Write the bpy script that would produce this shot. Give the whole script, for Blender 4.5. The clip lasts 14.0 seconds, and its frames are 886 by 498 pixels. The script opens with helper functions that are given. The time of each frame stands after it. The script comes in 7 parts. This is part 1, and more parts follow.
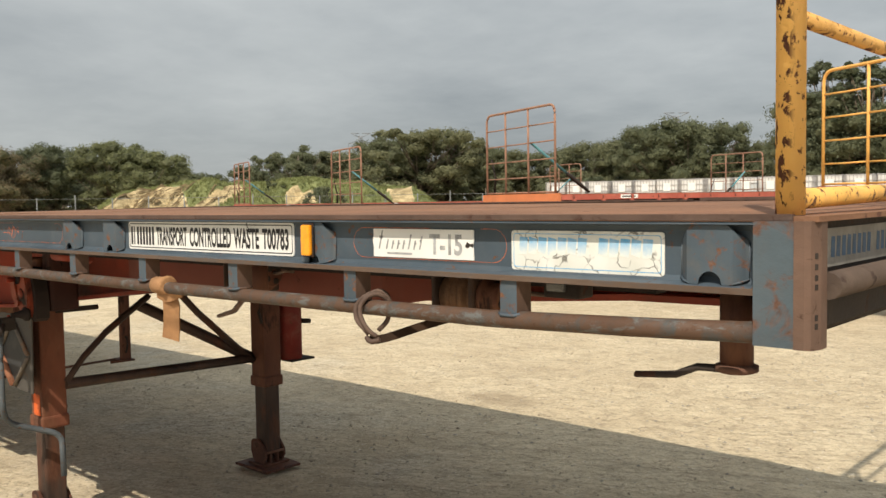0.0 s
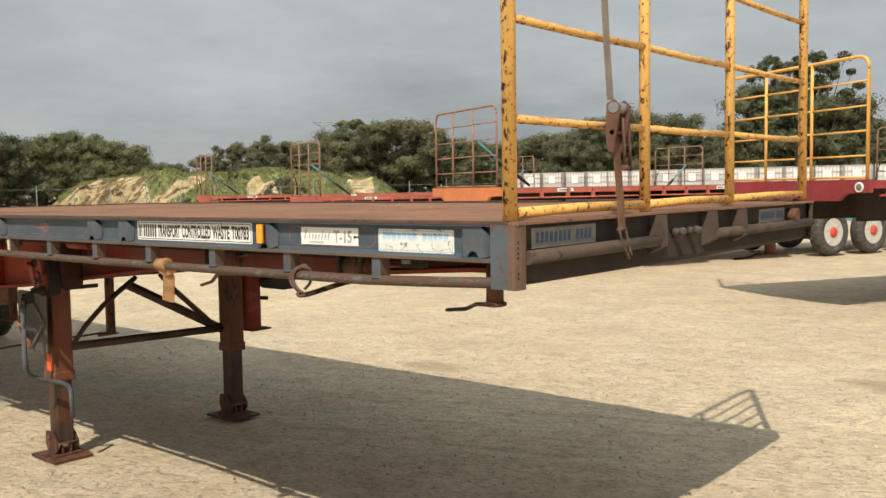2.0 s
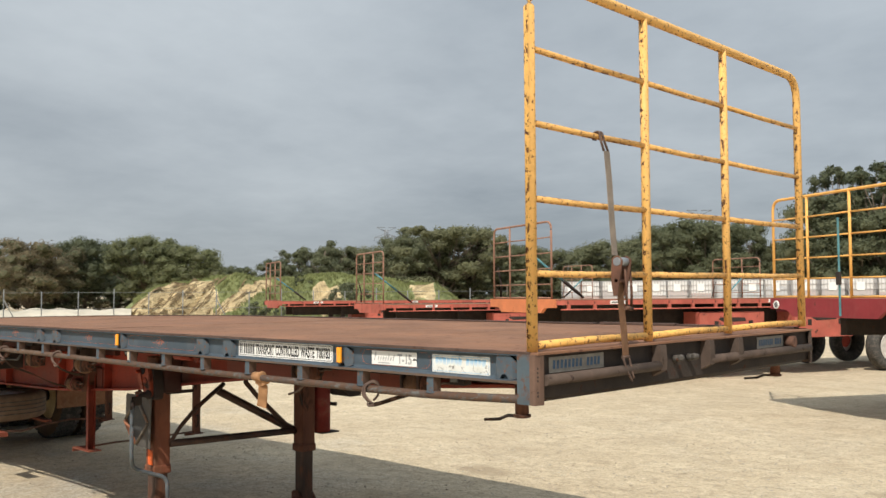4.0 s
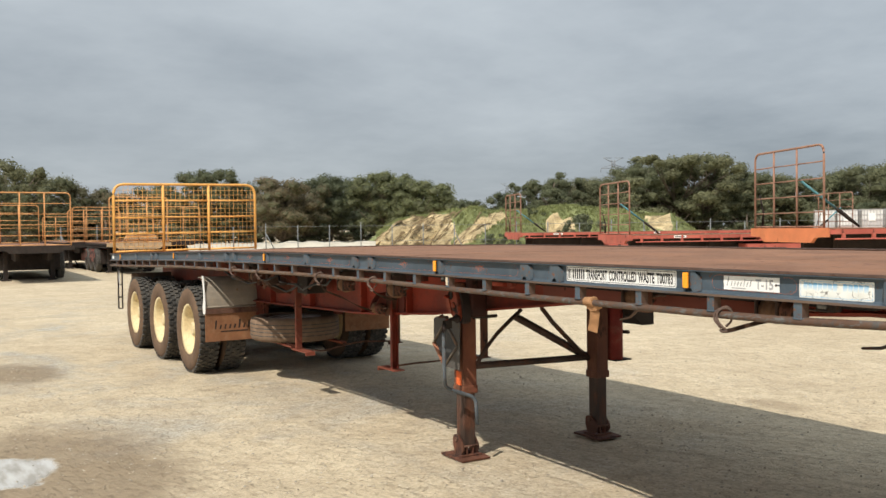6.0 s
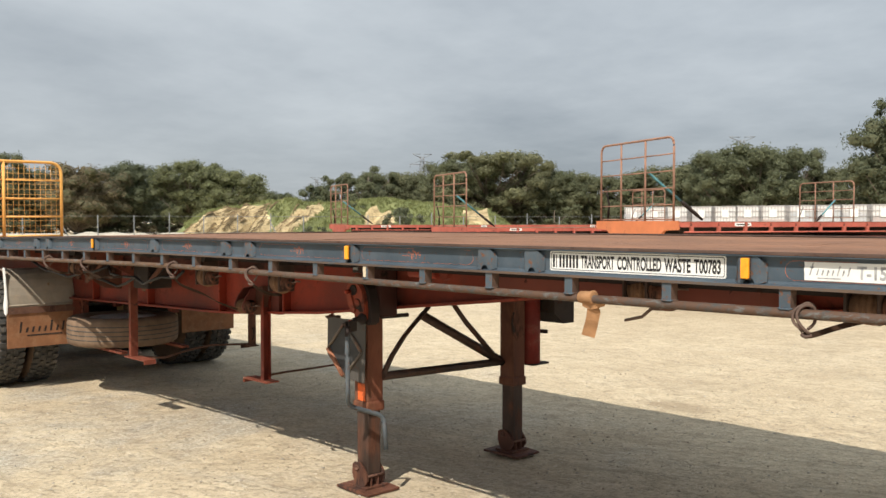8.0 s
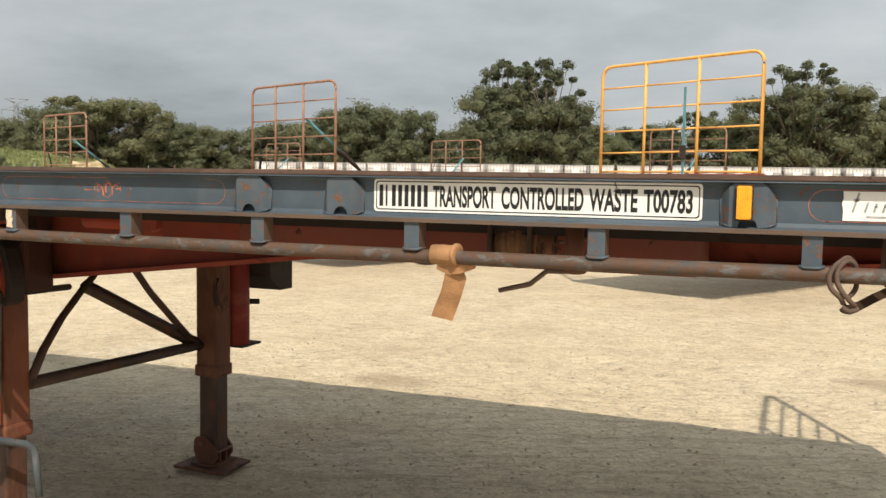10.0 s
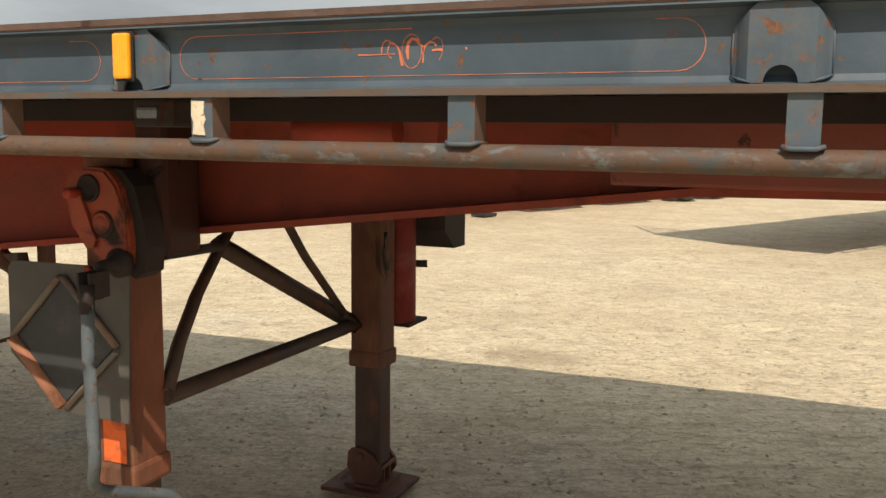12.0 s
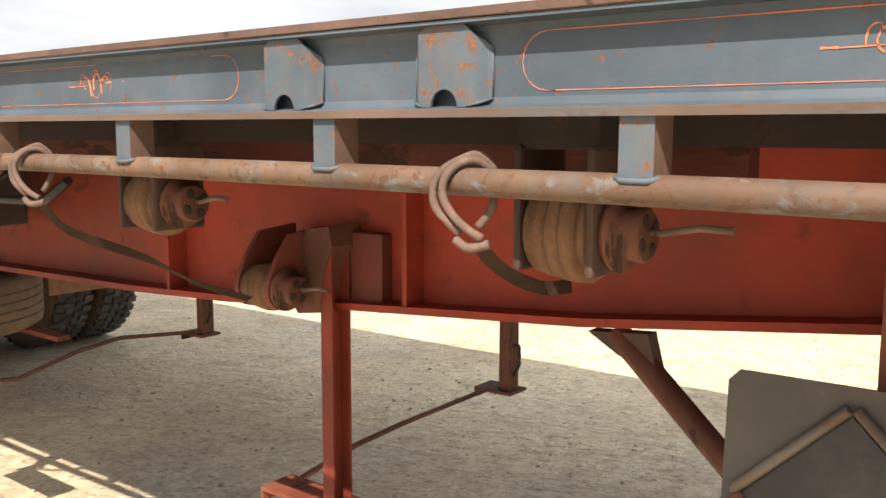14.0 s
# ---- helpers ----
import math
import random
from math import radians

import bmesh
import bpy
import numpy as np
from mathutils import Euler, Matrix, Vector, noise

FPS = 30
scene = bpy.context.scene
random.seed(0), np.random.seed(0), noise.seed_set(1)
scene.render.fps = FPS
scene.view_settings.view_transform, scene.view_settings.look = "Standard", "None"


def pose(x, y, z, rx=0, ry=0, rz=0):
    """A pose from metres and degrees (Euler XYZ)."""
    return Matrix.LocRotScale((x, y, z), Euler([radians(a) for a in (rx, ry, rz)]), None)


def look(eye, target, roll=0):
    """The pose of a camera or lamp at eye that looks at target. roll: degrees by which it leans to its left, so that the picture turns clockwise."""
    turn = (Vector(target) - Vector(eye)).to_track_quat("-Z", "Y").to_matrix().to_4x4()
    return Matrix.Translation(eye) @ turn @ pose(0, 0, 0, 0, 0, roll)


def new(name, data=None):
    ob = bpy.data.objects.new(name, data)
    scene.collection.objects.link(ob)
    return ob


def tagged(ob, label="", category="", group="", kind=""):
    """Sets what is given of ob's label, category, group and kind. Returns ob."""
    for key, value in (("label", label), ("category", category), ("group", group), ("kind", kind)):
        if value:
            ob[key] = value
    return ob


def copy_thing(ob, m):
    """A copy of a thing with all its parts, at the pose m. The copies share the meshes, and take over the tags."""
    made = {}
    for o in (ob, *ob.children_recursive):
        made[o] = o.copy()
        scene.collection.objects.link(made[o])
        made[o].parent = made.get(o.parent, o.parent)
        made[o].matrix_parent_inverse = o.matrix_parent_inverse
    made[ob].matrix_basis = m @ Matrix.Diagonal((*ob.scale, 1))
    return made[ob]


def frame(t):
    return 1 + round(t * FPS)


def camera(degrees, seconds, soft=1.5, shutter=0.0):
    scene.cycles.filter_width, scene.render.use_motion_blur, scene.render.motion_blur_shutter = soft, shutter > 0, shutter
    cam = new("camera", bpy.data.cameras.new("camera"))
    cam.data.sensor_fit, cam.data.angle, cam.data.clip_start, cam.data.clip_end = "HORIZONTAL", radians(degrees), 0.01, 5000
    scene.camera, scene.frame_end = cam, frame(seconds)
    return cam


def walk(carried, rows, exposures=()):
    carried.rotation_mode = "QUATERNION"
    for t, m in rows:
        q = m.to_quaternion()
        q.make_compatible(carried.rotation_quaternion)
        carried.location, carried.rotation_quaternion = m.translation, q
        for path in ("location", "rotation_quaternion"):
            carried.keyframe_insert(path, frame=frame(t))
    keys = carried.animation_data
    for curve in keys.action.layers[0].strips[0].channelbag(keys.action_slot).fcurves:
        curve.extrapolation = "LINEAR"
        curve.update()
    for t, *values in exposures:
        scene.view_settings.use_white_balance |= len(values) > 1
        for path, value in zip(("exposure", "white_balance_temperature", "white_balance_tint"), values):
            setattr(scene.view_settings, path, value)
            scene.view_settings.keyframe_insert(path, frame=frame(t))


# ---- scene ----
cam = camera(53.1, 14.0)
PATH = [
    (0, (0.485, -1.263, 1.468), (-0.861, 0.213, 1.36), -0.9),
    (0.5, (0.799, -1.424, 1.5), (-0.544, 0.054, 1.385), -0.9),
    (1, (1.001, -1.636, 1.502), (-0.322, -0.142, 1.382), -0.9),
    (1.5, (1.182, -1.846, 1.517), (-0.116, -0.33, 1.386), -0.7),
    (2, (1.424, -1.982, 1.53), (0.141, -0.453, 1.397), -0.9),
    (2.2, (1.497, -2.042, 1.544), (0.221, -0.507, 1.425), -0.6),
    (4.3, (2.048, -2.642, 1.664), (0.609, -1.26, 1.805), -1.0),
    (4.5, (2.072, -2.73, 1.672), (0.551, -1.437, 1.792), -1.1),
    (5, (2.036, -2.851, 1.65), (0.374, -1.738, 1.683), -0.9),
    (5.5, (1.87, -2.852, 1.636), (0.175, -1.79, 1.604), -1.0),
    (6, (1.653, -2.909, 1.619), (-0.05, -1.861, 1.574), -0.7),
    (6.5, (1.358, -2.952, 1.611), (-0.352, -1.916, 1.561), -0.7),
    (7, (1.067, -2.918, 1.563), (-0.609, -1.828, 1.509), -0.5),
    (7.5, (0.704, -2.774, 1.558), (-0.878, -1.552, 1.499), -0.3),
    (8, (0.343, -2.716, 1.535), (-1.096, -1.328, 1.475), 0.0),
    (8.5, (0.033, -2.529, 1.488), (-1.205, -0.959, 1.421), 0.4),
    (9, (-0.296, -2.289, 1.467), (-1.283, -0.551, 1.387), 0.7),
    (9.2, (-0.43, -2.198, 1.449), (-1.319, -0.409, 1.354), 0.8),
    (11.3, (-1.727, -1.376, 1.367), (-2.419, 0.489, 1.157), 0.8),
    (11.5, (-1.854, -1.278, 1.332), (-2.55, 0.583, 1.108), 0.7),
    (12, (-2.165, -1.103, 1.274), (-2.91, 0.736, 1.022), 0.6),
    (12.5, (-2.487, -1.055, 1.266), (-3.352, 0.73, 1.008), 0.3),
    (13, (-2.787, -0.964, 1.276), (-3.804, 0.737, 1.011), -0.0),
    (13.5, (-3.094, -0.87, 1.314), (-4.222, 0.76, 1.047), -0.1),
    (14, (-3.429, -0.819, 1.31), (-4.638, 0.752, 1.049), 0.2),
]
walk(cam, [(t, look(eye, target, roll)) for t, eye, target, roll in PATH],
     [(0, 0.04, 6950, 10), (2.2, 0.02, 7000, 10), (4.5, 0.0, 6450, 10), (5.0, -0.04, 6450, 10), (6.5, 0.10, 6500, 10), (9.0, 0.18, 6700, 11), (11.5, 0.08, 7100, 10), (12.5, 0.23, 6950, 12), (13, 0.42, 7000, 14), (13.5, 0.86, 7050, 16), (14, 1.10, 7100, 16)])

# ---- world, sun, exposure ----
SUN_DIR = Vector((-0.375, 0.765, -1.0))
world = bpy.data.worlds.new("overcast_sky")
scene.world = world
world.use_nodes = True
wn, wl = world.node_tree.nodes, world.node_tree.links
wn.clear()


def wnode(kind, **kw):
    n = wn.new(kind)
    for k, v in kw.items():
        n.inputs[k].default_value = v
    return n


sky = wn.new("ShaderNodeTexSky")
sky.sky_type = "NISHITA"
sky.sun_disc = False
sky.sun_elevation, sky.sun_rotation = radians(51), radians(154)
tc = wn.new("ShaderNodeTexCoord")
sep = wn.new("ShaderNodeSeparateXYZ")
wl.new(tc.outputs["Generated"], sep.inputs[0])
# clouds lie on a flat ceiling: the direction divided by its height
hz = wn.new("ShaderNodeMath"); hz.operation = "ADD"; hz.inputs[1].default_value = 0.16
hm = wn.new("ShaderNodeMath"); hm.operation = "MAXIMUM"; hm.inputs[1].default_value = 0.0
wl.new(sep.outputs["Z"], hm.inputs[0]); wl.new(hm.outputs[0], hz.inputs[0])
dx = wn.new("ShaderNodeMath"); dx.operation = "DIVIDE"
dy = wn.new("ShaderNodeMath"); dy.operation = "DIVIDE"
wl.new(sep.outputs["X"], dx.inputs[0]); wl.new(hz.outputs[0], dx.inputs[1])
wl.new(sep.outputs["Y"], dy.inputs[0]); wl.new(hz.outputs[0], dy.inputs[1])
comb = wn.new("ShaderNodeCombineXYZ")
wl.new(dx.outputs[0], comb.inputs[0]); wl.new(dy.outputs[0], comb.inputs[1])
cn1 = wnode("ShaderNodeTexNoise", Scale=0.42, Detail=6.0, Roughness=0.55, Distortion=0.3)
cn2 = wnode("ShaderNodeTexNoise", Scale=1.5, Detail=6.0, Roughness=0.6)
wl.new(comb.outputs[0], cn1.inputs["Vector"]); wl.new(comb.outputs[0], cn2.inputs["Vector"])
addn = wn.new("ShaderNodeMath"); addn.operation = "MULTIPLY_ADD"; addn.inputs[1].default_value = 0.35
wl.new(cn2.outputs["Fac"], addn.inputs[0]); wl.new(cn1.outputs["Fac"], addn.inputs[2])
cr = wn.new("ShaderNodeValToRGB")
e = cr.color_ramp.elements
e[0].position, e[0].color = 0.50, (0.318, 0.363, 0.406, 1)
e[1].position, e[1].color = 0.86, (0.577, 0.63, 0.668, 1)
wl.new(addn.outputs[0], cr.inputs["Fac"])
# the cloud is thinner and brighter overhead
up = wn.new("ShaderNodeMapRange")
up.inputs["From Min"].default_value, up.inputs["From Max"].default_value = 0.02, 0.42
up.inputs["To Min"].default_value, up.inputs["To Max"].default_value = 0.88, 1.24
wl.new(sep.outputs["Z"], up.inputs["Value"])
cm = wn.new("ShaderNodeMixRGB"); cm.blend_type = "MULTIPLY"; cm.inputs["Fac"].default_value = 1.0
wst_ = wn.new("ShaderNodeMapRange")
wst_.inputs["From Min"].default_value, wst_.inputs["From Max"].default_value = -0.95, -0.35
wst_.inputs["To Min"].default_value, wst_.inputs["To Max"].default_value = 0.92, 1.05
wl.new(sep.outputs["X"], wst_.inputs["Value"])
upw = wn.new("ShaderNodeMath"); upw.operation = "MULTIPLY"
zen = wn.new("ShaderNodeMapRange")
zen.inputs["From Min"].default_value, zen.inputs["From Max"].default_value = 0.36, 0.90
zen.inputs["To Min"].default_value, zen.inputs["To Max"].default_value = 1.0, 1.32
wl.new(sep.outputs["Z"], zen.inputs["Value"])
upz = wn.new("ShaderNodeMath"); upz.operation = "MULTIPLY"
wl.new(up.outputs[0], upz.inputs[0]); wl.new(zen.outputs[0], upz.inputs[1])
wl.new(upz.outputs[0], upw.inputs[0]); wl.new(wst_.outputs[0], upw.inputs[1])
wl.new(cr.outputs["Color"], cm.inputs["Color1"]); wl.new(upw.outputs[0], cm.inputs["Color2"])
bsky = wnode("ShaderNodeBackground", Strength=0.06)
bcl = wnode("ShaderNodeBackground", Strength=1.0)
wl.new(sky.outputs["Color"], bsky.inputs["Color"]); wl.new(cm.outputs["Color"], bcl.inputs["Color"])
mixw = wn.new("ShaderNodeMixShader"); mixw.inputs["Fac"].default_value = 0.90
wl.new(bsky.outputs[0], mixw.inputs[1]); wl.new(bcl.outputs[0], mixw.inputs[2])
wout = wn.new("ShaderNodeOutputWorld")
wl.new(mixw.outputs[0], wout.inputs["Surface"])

sun = new("sun", bpy.data.lights.new("sun", "SUN"))
sun.data.energy, sun.data.angle, sun.data.color = 4.35, radians(0.55), (1.0, 0.94, 0.84)
sun.matrix_world = look(-30 * SUN_DIR, (0, 0, 0))


# ---- materials ----
def noise_node(nt, vec, scale, detail=4.0, rough=0.55, dist=0.0):
    n = nt.nodes.new("ShaderNodeTexNoise")
    n.inputs["Scale"].default_value, n.inputs["Detail"].default_value = scale, detail
    n.inputs["Roughness"].default_value, n.inputs["Distortion"].default_value = rough, dist
    nt.links.new(vec, n.inputs["Vector"])
    return n.outputs["Fac"]


def ramp(nt, fac, p0, p1, c0=(0, 0, 0), c1=(1, 1, 1)):
    r = nt.nodes.new("ShaderNodeValToRGB")
    a, b = r.color_ramp.elements
    a.position, a.color, b.position, b.color = p0, (*c0, 1), p1, (*c1, 1)
    nt.links.new(fac, r.inputs["Fac"])
    return r.outputs["Color"]


def blend(nt, fac, a, b, kind="MIX"):
    m = nt.nodes.new("ShaderNodeMixRGB")
    m.blend_type = kind
    for key, v in (("Fac", fac), ("Color1", a), ("Color2", b)):
        if isinstance(v, (int, float)):
            m.inputs[key].default_value = v
        elif isinstance(v, tuple):
            m.inputs[key].default_value = (*v, 1)
        else:
            nt.links.new(v, m.inputs[key])
    return m.outputs["Color"]


def start(name):
    m = bpy.data.materials.new(name)
    m.use_nodes = True
    nt = m.node_tree
    b = nt.nodes["Principled BSDF"]
    t = nt.nodes.new("ShaderNodeTexCoord")
    return m, nt, b, t.outputs["Object"]


def mapped(nt, vec, sx, sy, sz, turn=0.0):
    if turn:
        rt = nt.nodes.new("ShaderNodeMapping")
        rt.inputs["Rotation"].default_value = (0, 0, -turn)
        nt.links.new(vec, rt.inputs["Vector"])
        vec = rt.outputs["Vector"]
    mp = nt.nodes.new("ShaderNodeMapping")
    mp.inputs["Scale"].default_value = (sx, sy, sz)
    nt.links.new(vec, mp.inputs["Vector"])
    return mp.outputs["Vector"]


def bumped(nt, b, height, strength, distance=0.01):
    n = nt.nodes.new("ShaderNodeBump")
    n.inputs["Strength"].default_value, n.inputs["Distance"].default_value = strength, distance
    nt.links.new(height, n.inputs["Height"])
    nt.links.new(n.outputs["Normal"], b.inputs["Normal"])


def paint(name, base, rough=0.55, metal=0.0, var=0.25, vscale=5.0, rust=0.0, rscale=14.0, rustcol=(0.13, 0.055, 0.03), dirt=0.25, dirtcol=(0.30, 0.23, 0.16), bump=0.15, bscale=90.0, stretch=(1, 1, 1), rand=0.0, edge=0.05, shift=False):
    """Worn paint or metal: tone drifts, dust, and rust that breaks through in flecks."""
    m, nt, b, vec = start(name)
    if stretch != (1, 1, 1):
        vec = mapped(nt, vec, *stretch)
    if shift:
        oj = nt.nodes.new("ShaderNodeObjectInfo")
        sc = nt.nodes.new("ShaderNodeVectorMath"); sc.operation = "SCALE"; sc.inputs[0].default_value = (37.0, 23.0, 41.0)
        ad = nt.nodes.new("ShaderNodeVectorMath"); ad.operation = "ADD"
        nt.links.new(oj.outputs["Random"], sc.inputs["Scale"])
        nt.links.new(vec, ad.inputs[0]); nt.links.new(sc.outputs[0], ad.inputs[1])
        vec = ad.outputs[0]
    tone = noise_node(nt, vec, vscale, 5.0, 0.6)
    dark = tuple(c * (1 - var) for c in base)
    lite = tuple(min(1, c * (1 + var)) for c in base)
    col = ramp(nt, tone, 0.3, 0.7, dark, lite)
    if rand:
        oi = nt.nodes.new("ShaderNodeObjectInfo")
        col = blend(nt, rand, col, ramp(nt, oi.outputs["Random"], 0.0, 1.0, tuple(c * 0.6 for c in base), tuple(min(1, c * 1.35) for c in base)))
    rg = ramp(nt, tone, 0.2, 0.8, (rough - 0.08,) * 3, (rough + 0.12,) * 3)
    if dirt:
        d = ramp(nt, noise_node(nt, vec, vscale * 2.3, 6.0, 0.7, 0.4), 0.48, 0.75)
        dm = nt.nodes.new("ShaderNodeMath"); dm.operation = "MULTIPLY"; dm.inputs[1].default_value = dirt
        nt.links.new(d, dm.inputs[0])
        col = blend(nt, dm.outputs[0], col, dirtcol)
    fine = noise_node(nt, vec, bscale, 4.0, 0.6)
    height = fine
    if rust:
        rn = noise_node(nt, vec, rscale, 7.0, 0.62, 0.5)
        mask = ramp(nt, rn, 0.70 - 0.3 * rust, 0.70 - 0.3 * rust + edge)
        rc = ramp(nt, noise_node(nt, vec, rscale * 4, 4.0, 0.7), 0.3, 0.7, tuple(c * 0.55 for c in rustcol), tuple(min(1, c * 1.3) for c in rustcol))
        col = blend(nt, mask, col, rc)
        rg = blend(nt, mask, rg, (0.9, 0.9, 0.9))
        height = blend(nt, mask, fine, (0.0, 0.0, 0.0), "MIX")
    nt.links.new(col, b.inputs["Base Color"])
    nt.links.new(rg, b.inputs["Roughness"])
    b.inputs["Metallic"].default_value = metal
    b.inputs["Specular IOR Level"].default_value = 0.28
    bumped(nt, b, height, bump, 0.006)
    return m


M_BLUE = paint("slate_blue_paint", (0.060, 0.082, 0.103), 0.5, 0, 0.28, 3.5, 0.27, 40.0, (0.15, 0.075, 0.045), 0.6, (0.112, 0.124, 0.138), 0.08, edge=0.06)
M_BLUERUST = paint("blue_paint_half_rusted", (0.070, 0.094, 0.116), 0.6, 0, 0.22, 7.0, 0.50, 42.0, (0.165, 0.078, 0.046), 0.6, (0.13, 0.112, 0.095), 0.08, edge=0.10, shift=True)
M_CORNER = paint("mostly_rusted_blue_paint", (0.075, 0.100, 0.118), 0.6, 0, 0.22, 6.0, 0.62, 22.0, (0.140, 0.074, 0.052), 0.35, (0.12, 0.09, 0.075), edge=0.10)
M_PIPE = paint("rusted_pipe_paint", (0.136, 0.083, 0.052), 0.6, 0, 0.30, 11.0, 0.50, 46.0, (0.104, 0.052, 0.029), 0.9, (0.100, 0.108, 0.108), 0.14, 160.0, edge=0.10)
# the pipe keeps more of its grey blue paint towards the front
pt = M_PIPE.node_tree
pb = next(n for n in pt.nodes if n.type == "BSDF_PRINCIPLED")
pc = pt.nodes.new("ShaderNodeTexCoord").outputs["Object"]
psep = pt.nodes.new("ShaderNodeSeparateXYZ")
pt.links.new(pc, psep.inputs[0])
pmap = pt.nodes.new("ShaderNodeMapRange")
pmap.inputs["From Min"].default_value, pmap.inputs["From Max"].default_value = -4.3, -2.9
pt.links.new(psep.outputs["X"], pmap.inputs["Value"])
worn = ramp(pt, noise_node(pt, pc, 26.0, 7.0, 0.66, 0.5), 0.33, 0.53, (0.064, 0.070, 0.070), (0.104, 0.060, 0.040))
flake = ramp(pt, noise_node(pt, mapped(pt, pc, 0.45, 1.0, 1.0), 30.0, 6.0, 0.7, 0.4), 0.55, 0.63)
speck = ramp(pt, noise_node(pt, pc, 95.0, 4.0, 0.7), 0.60, 0.68)
grime = ramp(pt, noise_node(pt, mapped(pt, pc, 0.5, 1.0, 1.0), 9.0, 5.0, 0.65, 0.6), 0.46, 0.66)
pcol = blend(pt, pmap.outputs[0], pb.inputs["Base Color"].links[0].from_socket, worn)
pcol = blend(pt, grime, pcol, blend(pt, 0.55, pcol, (0.088, 0.046, 0.028)))
pcol = blend(pt, blend(pt, 1.0, flake, (0.7, 0.7, 0.7), "MULTIPLY"), pcol, (0.135, 0.150, 0.150))
pcol = blend(pt, blend(pt, 1.0, speck, (0.7, 0.7, 0.7), "MULTIPLY"), pcol, (0.075, 0.032, 0.018))
pt.links.new(pcol, pb.inputs["Base Color"])
M_LIP = paint("rust_worn_flange_lip", (0.112, 0.076, 0.056), 0.75, 0, 0.25, 9.0, 0.45, 30.0, (0.090, 0.046, 0.030), 0.9, (0.072, 0.090, 0.102), 0.10, 160.0, (0.4, 1, 1), edge=0.14)
M_DECK = paint("rusty_deck_steel", (0.225, 0.115, 0.068), 0.85, 0, 0.28, 2.2, 0.35, 20.0, (0.13, 0.06, 0.04), 0.45, (0.27, 0.17, 0.12), 0.35, 160.0)
M_RUST = paint("rust_brown_steel", (0.125, 0.062, 0.042), 0.85, 0, 0.35, 9.0, 0.3, 24.0, (0.06, 0.03, 0.022), 0.4, (0.22, 0.14, 0.10), 0.3)
M_FRONT = paint("dusty_dark_brown_steel", (0.082, 0.058, 0.046), 0.8, 0, 0.3, 7.0, 0.35, 20.0, (0.055, 0.036, 0.028), 0.5, (0.135, 0.098, 0.075), 0.25)
M_TAN = paint("sunlit_tan_steel", (0.48, 0.34, 0.21), 0.7, 0, 0.2, 5.0, 0.3, 14.0, (0.22, 0.11, 0.06), 0.4)
M_FOLD = paint("brown_rusted_corner_steel", (0.135, 0.082, 0.060), 0.8, 0, 0.25, 9.0, 0.3, 30.0, (0.085, 0.048, 0.034), 0.4, (0.17, 0.11, 0.082), 0.2)
M_EDGE = paint("dark_deck_edge", (0.095, 0.060, 0.048), 0.8, 0, 0.3, 9.0, 0.3, 24.0, (0.06, 0.03, 0.022), 0.4, (0.15, 0.11, 0.09), 0.3)
M_CRANK = paint("dull_blue_grey_steel", (0.085, 0.100, 0.112), 0.55, 0.0, 0.25, 10.0, 0.40, 60.0, (0.12, 0.07, 0.05), 0.3, (0.22, 0.19, 0.17), 0.2)
M_TYREDUST = paint("dusty_spare_rubber", (0.195, 0.130, 0.086), 0.9, 0, 0.25, 8.0, 0, 1, (0, 0, 0), 0.5, (0.12, 0.09, 0.07), 0.2)
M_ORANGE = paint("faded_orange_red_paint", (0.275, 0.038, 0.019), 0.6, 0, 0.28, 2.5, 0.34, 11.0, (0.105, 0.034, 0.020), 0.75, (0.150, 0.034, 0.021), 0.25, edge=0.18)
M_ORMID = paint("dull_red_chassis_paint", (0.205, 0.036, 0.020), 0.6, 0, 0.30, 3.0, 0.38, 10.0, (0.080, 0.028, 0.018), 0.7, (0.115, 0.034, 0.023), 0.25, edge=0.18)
M_ORSHADE = paint("grime_and_shade_red_paint", (0.165, 0.034, 0.020), 0.6, 0, 0.30, 3.0, 0.40, 10.0, (0.070, 0.026, 0.018), 0.7, (0.10, 0.036, 0.025), 0.25, edge=0.18)
M_ORDIRT = paint("dirty_orange_steel", (0.175, 0.046, 0.026), 0.7, 0, 0.35, 6.0, 0.45, 12.0, (0.07, 0.035, 0.025), 0.5, (0.20, 0.11, 0.07), 0.2)
M_OILSHADE = paint("oil_and_shade_black_steel", (0.027, 0.019, 0.017), 0.75, 0, 0.3, 6.0, 0.2, 14.0, (0.035, 0.016, 0.012), 0.3, (0.03, 0.02, 0.016), 0.2)
M_FLAKE = paint("flaking_red_paint", (0.070, 0.018, 0.012), 0.75, 0, 0.35, 7.0, 0.5, 16.0, (0.038, 0.016, 0.011), 0.5, (0.15, 0.05, 0.03), 0.25, 70.0, (0.4, 1, 1))
M_LEG = paint("rust_stained_leg_steel", (0.112, 0.046, 0.029), 0.72, 0, 0.4, 6.0, 0.45, 9.0, (0.06, 0.032, 0.024), 0.4, (0.28, 0.13, 0.07), 0.25, 70.0, (1, 1, 0.35))
M_NLEG = paint("worn_orange_leg_paint", (0.175, 0.062, 0.035), 0.65, 0, 0.35, 5.0, 0.52, 8.0, (0.105, 0.048, 0.030), 0.5, (0.24, 0.12, 0.065), 0.25, 70.0, (1, 1, 0.4), edge=0.12)
